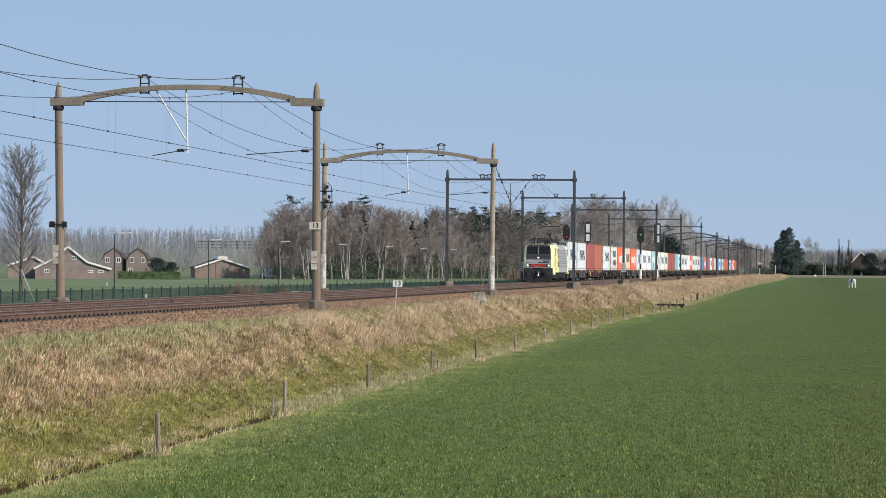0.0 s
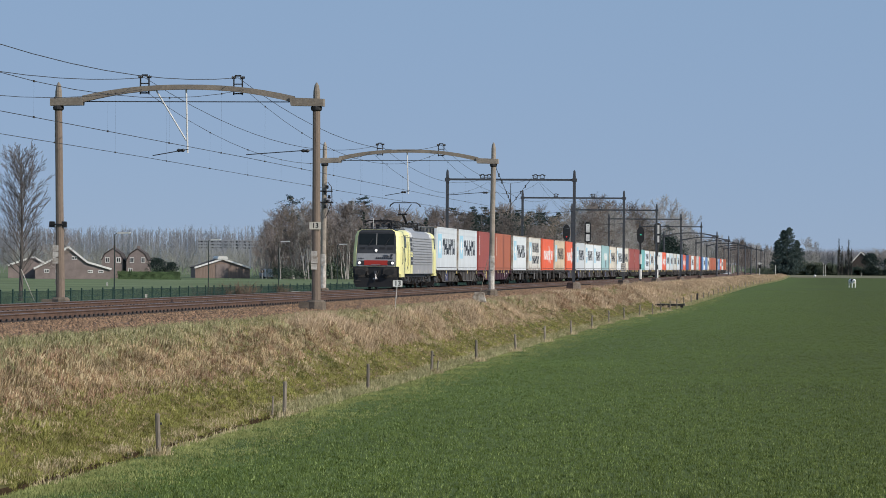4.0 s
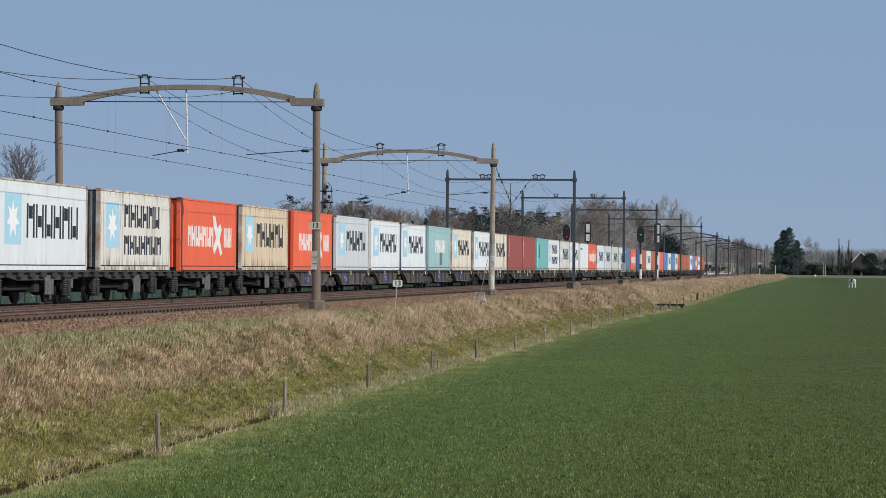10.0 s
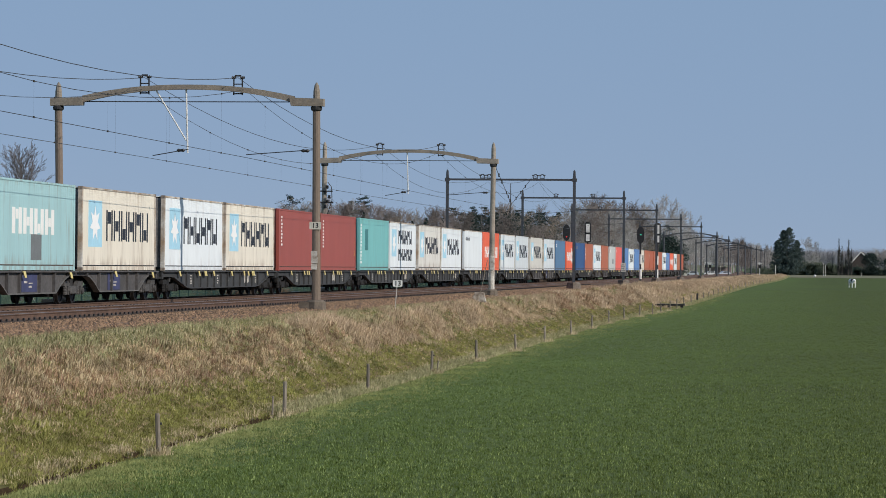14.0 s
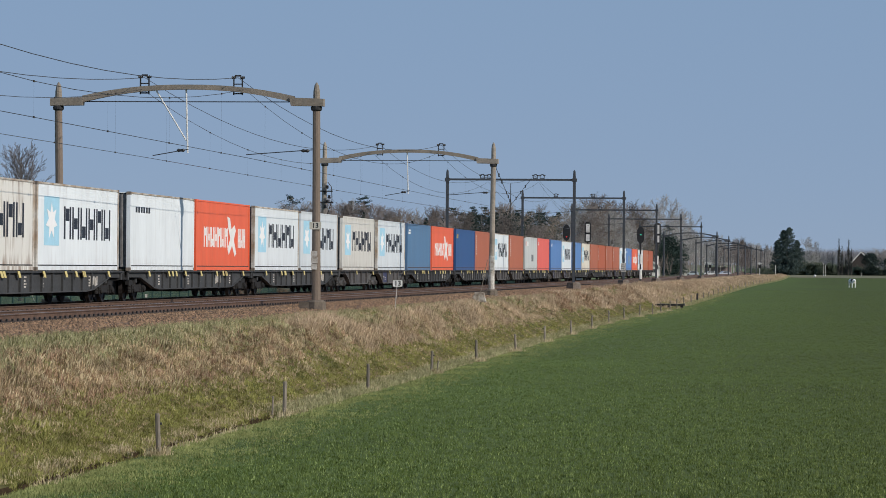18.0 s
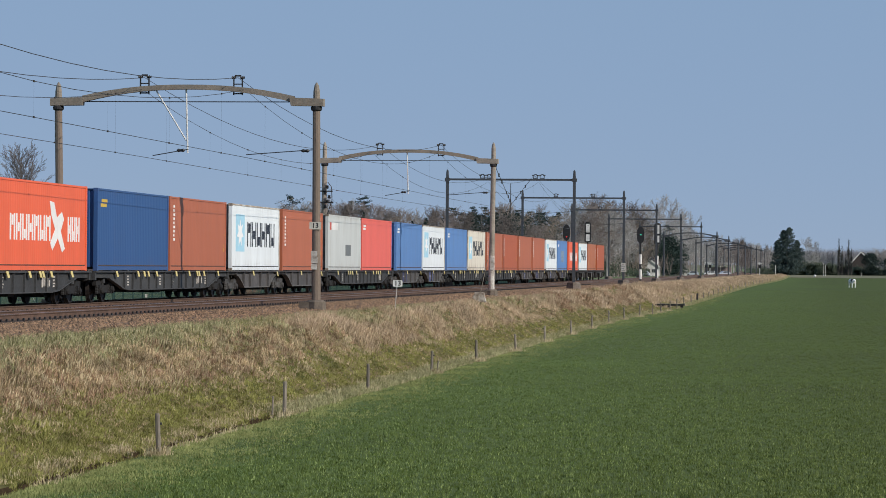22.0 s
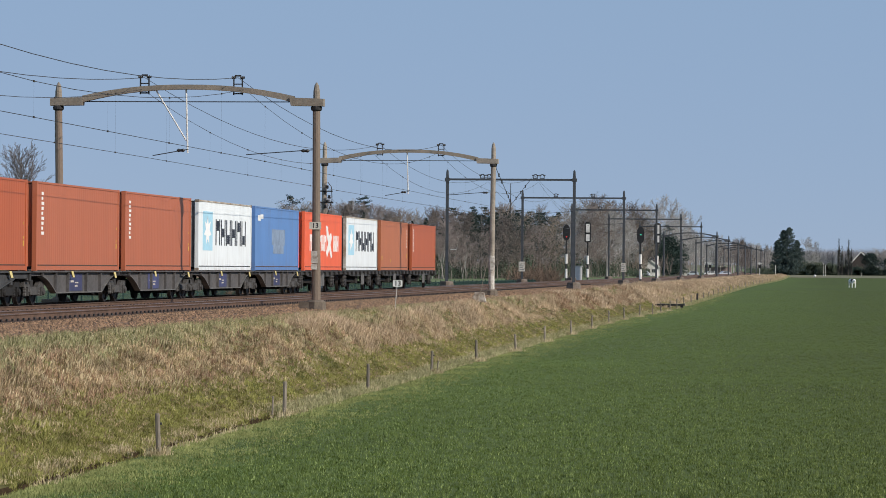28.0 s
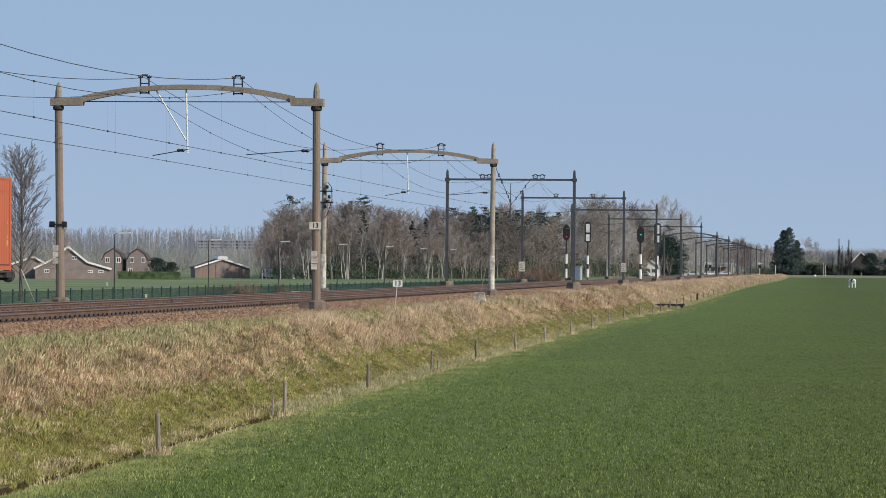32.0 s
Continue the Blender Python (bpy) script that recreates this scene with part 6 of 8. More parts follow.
def tufts(name, label, material, n, x_range, y_of, height, width, blades, seed, keep=None, lean=0.5):
    """Many grass tufts as one sheet of thin blades."""
    rng = np.random.default_rng(seed)
    x = rng.uniform(*x_range, n)
    y = y_of(rng.random(n))
    if keep is not None:
        sel = np.array([keep(a, b, c) for a, b, c in zip(x, y, rng.random(n))])
        x, y = x[sel], y[sel]
        n = len(x)
    x = np.array([outward(a, b) for a, b in zip(x, y)])
    z = np.array([ground_z(a, b) for a, b in zip(x, y)])
    m = n * blades
    bx = np.repeat(x, blades) + rng.normal(0, 0.05, m)
    by = np.repeat(y, blades) + rng.normal(0, 0.05, m)
    bz = np.repeat(z, blades) - 0.03
    tall = np.repeat(rng.uniform(0.6, 1.25, n), blades)
    h = rng.uniform(*height, m) * tall
    w = rng.uniform(0.6, 1.2, m) * width
    ta, tl = np.repeat(rng.uniform(0, 6.283, n), blades), np.repeat(rng.uniform(0, lean, n), blades)
    dx = (np.cos(ta) * tl * h + rng.normal(0, 0.45, m) * h) * 0.6
    dy = np.sin(ta) * tl * h + rng.normal(0, 0.45, m) * h
    f = rng.uniform(-0.6, 0.6, m)
    a = np.stack([bx - w * np.cos(f), by - w * np.sin(f), bz], 1)
    b = np.stack([bx + w * np.cos(f), by + w * np.sin(f), bz], 1)
    c = np.stack([bx + dx, by + dy, bz + h], 1)
    V = np.stack([a, b, c], 1).reshape(-1, 3)
    tagged(new(name, mesh_np(name, V, np.arange(3 * m).reshape(-1, 3), material)), label, "grass", kind="stuff")


def tussocks(name, label, material, n, x_range, y_of, height, width, blades, seed, keep=None, spread=0.16, fan=0.9):
    """Tall grass clumps: blades that rise from one root and arch over, each clump combed its own way."""
    rng = np.random.default_rng(seed)
    x, y = rng.uniform(*x_range, n), y_of(rng.random(n))
    if keep is not None:
        sel = np.array([keep(a, b, c) for a, b, c in zip(x, y, rng.random(n))])
        x, y = x[sel], y[sel]
        n = len(x)
    x = np.array([outward(a, b) for a, b in zip(x, y)])
    z = np.array([ground_z(a, b) for a, b in zip(x, y)])
    m = n * blades
    rep = lambda v: np.repeat(v, blades)
    big = rep(rng.uniform(0.55, 1.3, n))
    ang, rad = rng.uniform(0, 6.283, m), np.sqrt(rng.random(m)) * spread * big
    ox, oy = rad * np.cos(ang), rad * np.sin(ang)
    h = rng.uniform(*height, m) * big
    comb, pull = rep(rng.uniform(0, 6.283, n)), rep(rng.uniform(0.0, 0.7, n))
    out = rng.uniform(0.1, 1.0, m) * fan
    dx = (np.cos(ang) * out + np.cos(comb) * pull + rng.normal(0, 0.12, m)) * h * 0.6
    dy = (np.sin(ang) * out + np.sin(comb) * pull + rng.normal(0, 0.12, m)) * h
    bx, by, bz = rep(x) + ox, rep(y) + oy, rep(z) - 0.04
    w = rng.uniform(0.6, 1.25, m) * width
    f = rng.uniform(-0.6, 0.6, m)
    cx, cy = w * np.cos(f), w * np.sin(f)
    droop = rng.uniform(0.55, 0.95, m)
    V = np.stack([np.stack([bx - cx, by - cy, bz], 1), np.stack([bx + cx, by + cy, bz], 1),
                  np.stack([bx + dx * 0.4 + cx * 0.8, by + dy * 0.4 + cy * 0.8, bz + h * 0.62], 1), np.stack([bx + dx * 0.4 - cx * 0.8, by + dy * 0.4 - cy * 0.8, bz + h * 0.62], 1),
                  np.stack([bx + dx, by + dy, bz + h * droop], 1)], 1).reshape(-1, 3)
    T = (np.array([(0, 1, 2), (0, 2, 3), (3, 2, 4)])[None] + 5 * np.arange(m)[:, None, None]).reshape(-1, 3)
    tagged(new(name, mesh_np(name, V, T, material)), label, "grass", kind="stuff")


def overhang(name, label, seed):
    """Grass that closes over the shallow far end of the ditch."""
    tufts(name, label, M_BERM, 12000, (9.75, 10.6), near_more(84, 420), (0.1, 0.22), 0.012, 7, seed, None, 0.8)


def near_more(a, b):
    return lambda u: a / (1 - u * (1 - a / b))


def build_grass():
    def zone(seed, stops, rough=0.9, sx=0.8, sy=0.35):
        """Keeps tufts by a broad patchiness and a share that changes down the bank."""
        px, pv = [p for p, _ in stops], [v for _, v in stops]

        def keep(x, y, u):
            v = 0.5 + rough * noise.noise((x * sx, y * sy, seed)) + 0.5 * rough * noise.noise((x * sx * 3, y * sy * 3.5, seed + 3))
            far = min(max((y - 120) / 200, 0), 1)
            return u < v * 2 * np.interp(x - 0.9 * far, px, pv)
        return keep
    tufts("dry_bank_grass", "dry brown grass tufts covering the railway bank", M_DRY, 62000, (6.1, 9.9), near_more(58, 520), (0.045, 0.12), 0.0085, 9, 1, zone(1, [(6.1, 0.12), (6.6, 0.4), (7.0, 0.6), (7.7, 0.6), (8.1, 0.35), (8.4, 0.14), (8.8, 0.08), (9.4, 0.09), (9.7, 0.16), (9.9, 0.24)], 0.8), 1.7)
    tufts("straw_bank_grass", "pale straw tufts on the railway bank", M_PALE, 22000, (5.9, 10.05), near_more(58, 420), (0.05, 0.17), 0.006, 8, 2, zone(9, [(5.9, 0.3), (6.3, 0.45), (6.6, 0.36), (7.7, 0.25), (8.1, 0.1), (8.4, 0.04), (9.4, 0.05), (9.7, 0.09), (10.0, 0.12)]), 1.2)
    tufts("olive_bank_grass", "short olive grass on the lower bank", M_OLIVE, 80000, (6.0, 10.0), near_more(56, 420), (0.045, 0.1), 0.0095, 7, 3, zone(17, [(6.0, 0.24), (6.5, 0.2), (6.9, 0.14), (7.7, 0.2), (8.0, 0.45), (8.4, 0.85), (9.9, 0.75)], 0.6), 1.5)
    tufts("berm_grass", "sparse green and straw grass by the ballast", M_BERM, 12000, (5.3, 6.7), near_more(60, 420), (0.07, 0.2), 0.009, 7, 4, zone(23, [(5.3, 0.1), (5.8, 0.45), (6.6, 0.5)]), 0.7)
    tufts("ditch_edge_grass", "fresh green grass fringe beside the ditch", M_FRESH, 40000, (10.45, 13.0), near_more(48, 420), (0.04, 0.09), 0.011, 6, 6, zone(40, [(10.4, 0.95), (11.0, 0.75), (11.8, 0.32), (13.0, 0.03)], 0.6), 0.7)
    overhang("ditch_grass", "olive grass closing over the shallow ditch", 12)
    tufts("far_bank_grass", "tawny dry grass on the distant railway bank", M_FARDRY, 30000, (5.6, 10.2), lambda u: 280 + 720 * u ** 1.3, (0.15, 0.5), 0.016, 9, 8, zone(3, [(5.6, 0.4), (7.0, 0.6), (8.4, 0.55), (9.2, 0.25), (10.4, 0.2)], 1.2), 0.6)
    tufts("far_olive_grass", "olive grass on the lower distant bank", M_OLIVE, 16000, (8.2, 10.5), lambda u: 270 + 600 * u ** 1.4, (0.1, 0.25), 0.018, 7, 14, zone(31, [(8.2, 0.25), (9.0, 0.5), (10.4, 0.8)], 0.9), 0.7)
    tufts("tall_dry_clumps", "tall tawny grass clumps along the upper bank", M_FARDRY, 17000, (6.3, 8.3), near_more(105, 430), (0.14, 0.34), 0.010, 8, 15, zone(37, [(6.3, 0.2), (6.9, 0.5), (7.8, 0.4), (8.3, 0.1)], 2.0, 0.7, 0.16), 0.7)
    tufts("far_ditch_grass", "greenish grass along the distant ditch", M_BERM, 5000, (10.3, 11.2), lambda u: 300 + 680 * u ** 1.3, (0.12, 0.3), 0.03, 6, 9, None, 0.6)

    tussocks("tall_reed_clumps", "tall tawny grass clumps on the far shoulder of the bank", M_FARDRY, 9000, (5.9, 8.6), near_more(215, 900), (0.16, 0.42), 0.012, 14, 57, zone(37, [(5.9, 0.25), (6.6, 0.6), (7.6, 0.5), (8.6, 0.1)], 2.6, 0.5, 0.09), 0.28)
    tussocks("tall_rust_clumps", "tall rust-brown grass clumps on the far shoulder of the bank", M_RUSTY, 5000, (6.1, 8.4), near_more(200, 700), (0.14, 0.36), 0.012, 14, 58, zone(83, [(6.1, 0.2), (6.8, 0.5), (7.6, 0.4), (8.4, 0.05)], 2.6, 0.5, 0.1), 0.28)
    # standing clumps: brown over the upper slope, green under the ballast, straw along the ditch
    tussocks("dry_tussocks", "tall dry brown grass tussocks on the upper bank", M_DRY, 9000, (6.5, 8.6), near_more(58, 420), (0.08, 0.22), 0.0065, 22, 51, zone(1, [(6.5, 0.12), (6.9, 0.42), (7.8, 0.45), (8.2, 0.2), (8.6, 0.03)], 1.5, 0.9, 0.3))
    tussocks("russet_tussocks", "russet grass tussocks among paler ones", M_RUSTY, 6000, (6.6, 8.3), near_more(58, 420), (0.08, 0.22), 0.006, 20, 52, zone(71, [(6.6, 0.15), (7.0, 0.4), (7.7, 0.4), (8.3, 0.05)], 1.8, 0.8, 0.22))
    tussocks("straw_tussocks", "pale straw tussocks scattered over the bank", M_PALE, 3600, (6.4, 8.7), near_more(58, 420), (0.09, 0.24), 0.0055, 18, 53, zone(91, [(6.4, 0.2), (7.4, 0.35), (8.2, 0.25), (8.7, 0.06)], 2.2, 0.9, 0.3))
    tussocks("green_tussocks", "green and straw tussocks below the ballast", M_BERM, 4400, (5.7, 7.3), near_more(58, 420), (0.1, 0.25), 0.007, 18, 54, zone(29, [(5.7, 0.15), (6.1, 0.55), (6.7, 0.5), (7.3, 0.12)], 1.5, 0.9, 0.3))
    tussocks("olive_tussocks", "olive grass tussocks on the lower slope", M_OLIVE, 4200, (7.9, 9.9), near_more(56, 420), (0.05, 0.13), 0.008, 20, 55, zone(17, [(7.9, 0.15), (8.4, 0.5), (9.6, 0.5), (9.9, 0.3)], 1.4, 0.8, 0.3))
    tussocks("ditch_tussocks", "straw-coloured clumps along the ditch edge", M_PALE, 3000, (9.35, 10.75), near_more(56, 420), (0.08, 0.26), 0.0055, 14, 56, zone(47, [(9.35, 0.1), (9.6, 0.4), (9.88, 0.5), (9.95, 0.05), (10.4, 0.02), (10.5, 0.2), (10.75, 0.08)], 2.6, 1.2, 0.35))

    # uncut straw round the feet of the fence posts
    def by_post(x, y, u):
        x = outward(x, y)
        return min((x - a) ** 2 + ((y - b) / 2.2) ** 2 for a, b in POSTS) < (0.012 + 0.03 * u if y < 110 else 0.05 + 0.12 * u)
    tussocks("post_straw", "uncut pale straw round the fence posts", M_PALE, 26000, (9.9, 11.4), near_more(60, 420), (0.12, 0.34), 0.0055, 12, 59, by_post)

    def in_view(x, y, u):
        return x < 25.6 + 0.024 * y and (x > 13.2 or u < (x - 10.3) / 3.0)
    tufts("field_grass", "short dense green field grass", M_BLADE, 190000, (10.6, 36.0), near_more(48, 480), (0.03, 0.09), 0.012, 5, 7, in_view, 0.7)


near_signs()
fence_posts()
build_grass()


# ---- beyond the line ----
def place(bearing, dist):
    """Ground point at so many degrees left of the line's direction and metres along it."""
    return EYE[0] - dist * math.tan(radians(bearing)), dist


M_BARK = mat("grey_brown_bark", (0.27, 0.24, 0.22), 0.95, vary=0.3, scale=2, fine=10, per=0.2)
M_BIRCH = mat("white_birch_bark", (0.53, 0.505, 0.47), 0.9, vary=0.4, scale=2, fine=8, stretch=(1, 1, 3))
M_TWIG = mat("bare_twigs", (0.315, 0.27, 0.25), 0.95, vary=0.3, scale=0.5, fine=5, per=0.35, spec=0.1)
M_TWIGO = mat("budding_twigs", (0.305, 0.255, 0.21), 0.95, vary=0.3, scale=0.5, fine=5, per=0.3, spec=0.1)
# natural pale tone, raised further to stand in for distance haze
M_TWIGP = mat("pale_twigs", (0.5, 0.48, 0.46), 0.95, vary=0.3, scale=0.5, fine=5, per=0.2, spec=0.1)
M_NEEDLE = mat("dark_needles", (0.045, 0.075, 0.066), 0.9, vary=0.4, scale=0.6, fine=6, per=0.2, spec=0.2)
M_HEDGE = mat("hedge_leaves", (0.12, 0.165, 0.115), 0.9, vary=0.4, scale=0.6, fine=6, per=0.2, spec=0.2)
M_BRICK = mat("brown_brick", (0.29, 0.235, 0.22), 0.9, vary=0.25, scale=0.8, fine=9, bump=0.3, per=0.08)
M_TILE = mat("dark_roof_tiles", (0.075, 0.058, 0.052), 0.85, vary=0.25, scale=0.8, fine=6, bump=0.3)
M_PANE = mat("window_glass", (0.03, 0.035, 0.04), 0.1, vary=0.1, spec=0.6)


def limb(g, rng, p, d, length, r, depth, spread, up):
    """A branch that tapers, bends and forks; the last twigs are plain spikes."""
    if not depth:
        e = p + (d + Vector((rng.gauss(0, 0.16), rng.gauss(0, 0.16), rng.gauss(0, 0.08) + up))).normalized() * length
        a = d.cross(Vector((0.3, 0.5, 0.8))).normalized() * r * 1.25
        c = d.cross(a).normalized() * r * 1.25
        g.add([p + a, p - a * 0.5 + c * 0.87, p - a * 0.5 - c * 0.87, e], [(0, 1, 3), (1, 2, 3), (2, 0, 3)])
        return
    pts, rad = [p], [r]
    n = 3
    for i in range(n):
        d = (d + Vector((rng.gauss(0, 0.16), rng.gauss(0, 0.16), rng.gauss(0, 0.08) + up))).normalized()
        p = p + d * (length / n)
        pts.append(p)
        rad.append(max(0.013, r * (1 - 0.75 * (i + 1) / n)))
    g.tube(pts, rad, 4 if depth > 1 else 3, False)
    if depth:
        k = 10 if depth > 1 else 11
        for j in range(k):
            t = 0.25 + 0.75 * (j + rng.random()) / k
            q = pts[min(int(t * n), n - 1)].lerp(pts[min(int(t * n) + 1, n)], t * n - int(t * n))
            ax = Vector((rng.gauss(0, 1), rng.gauss(0, 1), rng.gauss(0.25, 0.6))).normalized()
            limb(g, rng, q, (d * 0.7 + ax * spread).normalized(), length * rng.uniform(0.38, 0.6), max(0.02, r * 0.42), depth - 1, spread, up)


def bare_tree_meshes(seed, h, r, first, limbs, reach, spread=0.9, up=0.07, bark=None, twig=None, stems=1, forks=0):
    rng = random.Random(seed)
    tr, cr = Geo(), Geo()
    for s in range(stems):
        base = Vector((rng.uniform(-0.5, 0.5) * (stems - 1), rng.uniform(-0.5, 0.5) * (stems - 1), -0.2))
        pts, rad = [], []
        lean = Vector((rng.uniform(-0.1, 0.1), rng.uniform(-0.1, 0.1), 0)) * (1.6 if stems > 1 else 1)
        for i in range(7):
            t = i / 6
            pts.append(base + Vector((lean.x * h * t + rng.gauss(0, 0.022) * h * t, lean.y * h * t + rng.gauss(0, 0.022) * h * t, h * 0.93 * t)))
            rad.append(r * (1.25 if i == 0 else 1) * (1 - 0.88 * t))
        tr.tube(pts, rad, 8, False)
        for j in range(forks):
            q, a, k = pts[2 + j % 3], rng.uniform(0, 6.283), h * rng.uniform(0.07, 0.14)
            e = Vector((math.cos(a), math.sin(a), 0))
            tr.tube([q, q + e * k * 0.35 + Vector((0, 0, k)), q + e * k * 0.7 + Vector((0, 0, k * 2.2)), q + e * k * 0.9 + Vector((0, 0, k * 3.4))], [r * 0.5, r * 0.42, r * 0.3, r * 0.12], 6, False)
        for j in range(limbs):
            t = first + (0.98 - first) * (j + rng.random() * 0.8) / limbs
            i = min(int(t * 6), 5)
            q = pts[i].lerp(pts[i + 1], t * 6 - i)
            a = rng.uniform(0, 6.283)
            rise = 0.25 + 1.0 * t * t
            limb(cr, rng, q, Vector((math.cos(a), math.sin(a), rise)).normalized(), h * reach * (1.05 - 1.1 * abs(t - 0.5)) * rng.uniform(0.75, 1.15), r * 0.34 * (1.1 - 0.8 * t), 2, spread, up)
    return tr.mesh("trunk", bark or M_BARK), cr.mesh("crown", twig or M_TWIG)


def upright_tree_meshes(seed, h, bark, twig):
    """A tall bare tree with a straight leader and many slim branches rising from it."""
    rng = random.Random(seed)
    tr, cr = Geo(), Geo()
    pts = [Vector((0.012 * h * math.sin(t * 5) * t, 0.01 * h * math.cos(t * 4) * t, h * t - 0.2)) for t in (0, 0.08, 0.2, 0.35, 0.5, 0.65, 0.8, 0.92)]
    tr.tube(pts, [0.26, 0.2, 0.18, 0.15, 0.115, 0.08, 0.05, 0.02], 9, False)

    def twigs(p, d, length, r, depth):
        way, k = [p], 4
        for _ in range(k):
            d = (d + Vector((rng.gauss(0, 0.07), rng.gauss(0, 0.07), rng.gauss(0.03, 0.05)))).normalized()
            p = p + d * length / k
            way.append(p)
        cr.tube(way, [max(0.011, r * (1 - 0.8 * i / k)) for i in range(k + 1)], 4 if depth > 1 else 3, False)
        if depth:
            m = 10 if depth == 2 else 6
            for j in range(m):
                t = 0.2 + 0.78 * (j + rng.random() * 0.8) / m
                i = min(int(t * k), k - 1)
                q = way[i].lerp(way[i + 1], t * k - i)
                side = d.cross(Vector((rng.gauss(0, 1), rng.gauss(0, 1), rng.gauss(0, 1)))).normalized()
                twigs(q, (d + side * rng.uniform(0.45, 0.75)).normalized(), length * (1 - 0.55 * t) * rng.uniform(0.32, 0.5), max(0.011, r * 0.45), depth - 1)

    n = 84
    for j in range(n):
        t = 0.16 + 0.82 * ((j + rng.random() * 0.7) / n) ** 0.8
        i = max(i for i in range(7) if pts[i].z <= t * h * 0.92)
        q = pts[i].lerp(pts[i + 1], min(1, max(0, (t * h * 0.92 - pts[i].z) / (pts[i + 1].z - pts[i].z))))
        a = j * 2.4 + rng.uniform(-0.5, 0.5)
        ln = h * 0.33 * (0.52 + 1.5 * t * (1 - t)) * rng.uniform(0.75, 1.1)
        rise = 0.85 + 0.9 * t
        twigs(q, Vector((math.cos(a), math.sin(a), rise)).normalized(), ln, 0.055 * (1.15 - 0.75 * t), 2)
    return tr.mesh("trunk", bark), cr.mesh("crown", twig)


def poplar_meshes(seed, material):
    """A clump of slim far-off poplars: bare stems with steep twigs."""
    rng = random.Random(seed)
    tr, cr = Geo(), Geo()
    for s in range(7):
        x, y, h = rng.uniform(-4.5, 4.5), rng.uniform(-3, 3), rng.uniform(11.5, 15)
        tr.tube([(x, y, -0.2), (x + rng.gauss(0, 0.15), y, h * 0.5), (x + rng.gauss(0, 0.25), y, h)], [0.14, 0.09, 0.02], 4, False)
        for k in range(56):
            z = h * rng.uniform(0.08, 0.95)
            a = rng.uniform(0, 6.283)
            limb(cr, rng, Vector((x, y, z)), Vector((math.cos(a) * 0.42, math.sin(a) * 0.42, 1)).normalized(), min(h - z + 0.6, rng.uniform(1.2, 3.2)), 0.03, 0, 0.5, 0.1)
    return tr.mesh("trunk", material), cr.mesh("crown", material)


def leaf_cloud(rng, g, c, rad, n, size, squash=1.0):
    """Small leaf faces scattered through an uneven clump."""
    for _ in range(n):
        while True:
            v = Vector((rng.uniform(-1, 1), rng.uniform(-1, 1), rng.uniform(-1, 1)))
            if 0.1 < v.length < 1:
                break
        v *= v.length ** -0.5
        p = Vector(c) + Vector((v.x * rad, v.y * rad, v.z * rad * squash))
        a = Vector((rng.gauss(0, 1), rng.gauss(0, 1), rng.gauss(0, 1))).normalized() * size
        b = Vector((rng.gauss(0, 1), rng.gauss(0, 1), rng.gauss(0, 1))).normalized() * size
        g.add([p - a * 0.5, p + b * 0.6, p + a * 0.5], [(0, 1, 2)])


def pine_meshes(seed, h, first=0.45, reach=0.26, layers=18, size=0.35, cone=0.75, tip=0.2):
    """A ragged pine: uneven boughs on a leaning stem, each with a few flat clumps of needles and gaps between."""
    rng = random.Random(seed)
    tr, cr = Geo(), Geo()
    lean = rng.uniform(-0.03, 0.03) * h
    at = lambda t: Vector((lean * t * t, 0.4 * lean * t, h * t))
    tr.tube([at(t) for t in (-0.01, 0.3, 0.6, 0.98)], [h * 0.018, h * 0.014, h * 0.009, h * 0.003], 7, False)
    heavy = rng.uniform(0, 6.283)
    for k in range(layers):
        t = first + (1 - first) * (k + rng.uniform(-0.4, 0.4)) / (layers - 1)
        for j in range(rng.choice((2, 3, 3, 4))):
            a = rng.uniform(0, 6.283)
            side = 1.0 + 0.35 * math.cos(a - heavy)
            ln = max(tip * 1.7, h * reach * (1.0 - cone * max(0, t - first) / (1 - first)) * rng.uniform(0.35, 1.15) * side)
            q0 = at(min(t, 0.97))
            end = q0 + Vector((math.cos(a) * ln, math.sin(a) * ln, ln * rng.uniform(-0.2, 0.45)))
            tr.tube([q0, end], [h * 0.004, h * 0.001], 3, False)
            for u in (0.45, 0.75, 1.0):
                if rng.random() < 0.85:
                    leaf_cloud(rng, cr, q0.lerp(end, u), ln * 0.16 + tip, int(1.1 / size ** 2), size, 0.55)
    return tr.mesh("trunk", M_BARK), cr.mesh("crown", M_NEEDLE)


def fastigiate_meshes(seed, h):
    """A slim tree with steep twigs, dense and dark below, bare at the tip."""
    rng = random.Random(seed)
    tr, cr = Geo(), Geo()
    tr.tube([(0, 0, -0.2), (0.1, 0, h * 0.5), (0, 0, h * 0.97)], [0.16, 0.1, 0.02], 6, False)
    for _ in range(150):
        t = rng.uniform(0.06, 0.95)
        a = rng.uniform(0, 6.283)
        limb(cr, rng, Vector((0, 0, h * t)), Vector((math.cos(a) * 0.4, math.sin(a) * 0.4, 1)).normalized(), h * 0.17 * (1.1 - 0.6 * t), 0.045, 0, 0.5, 0.1)
        if t < 0.72:
            r = rng.uniform(0.1, 0.9) * (1.05 - t)
            leaf_cloud(rng, cr, (r * math.cos(a), r * math.sin(a), h * t), 0.5, 16, 0.24, 1.3)
    return tr.mesh("trunk", M_BARK), cr.mesh("crown", mat("dull_dark_foliage", (0.10, 0.105, 0.10), 0.9, vary=0.4, scale=0.6, fine=6, spec=0.1))


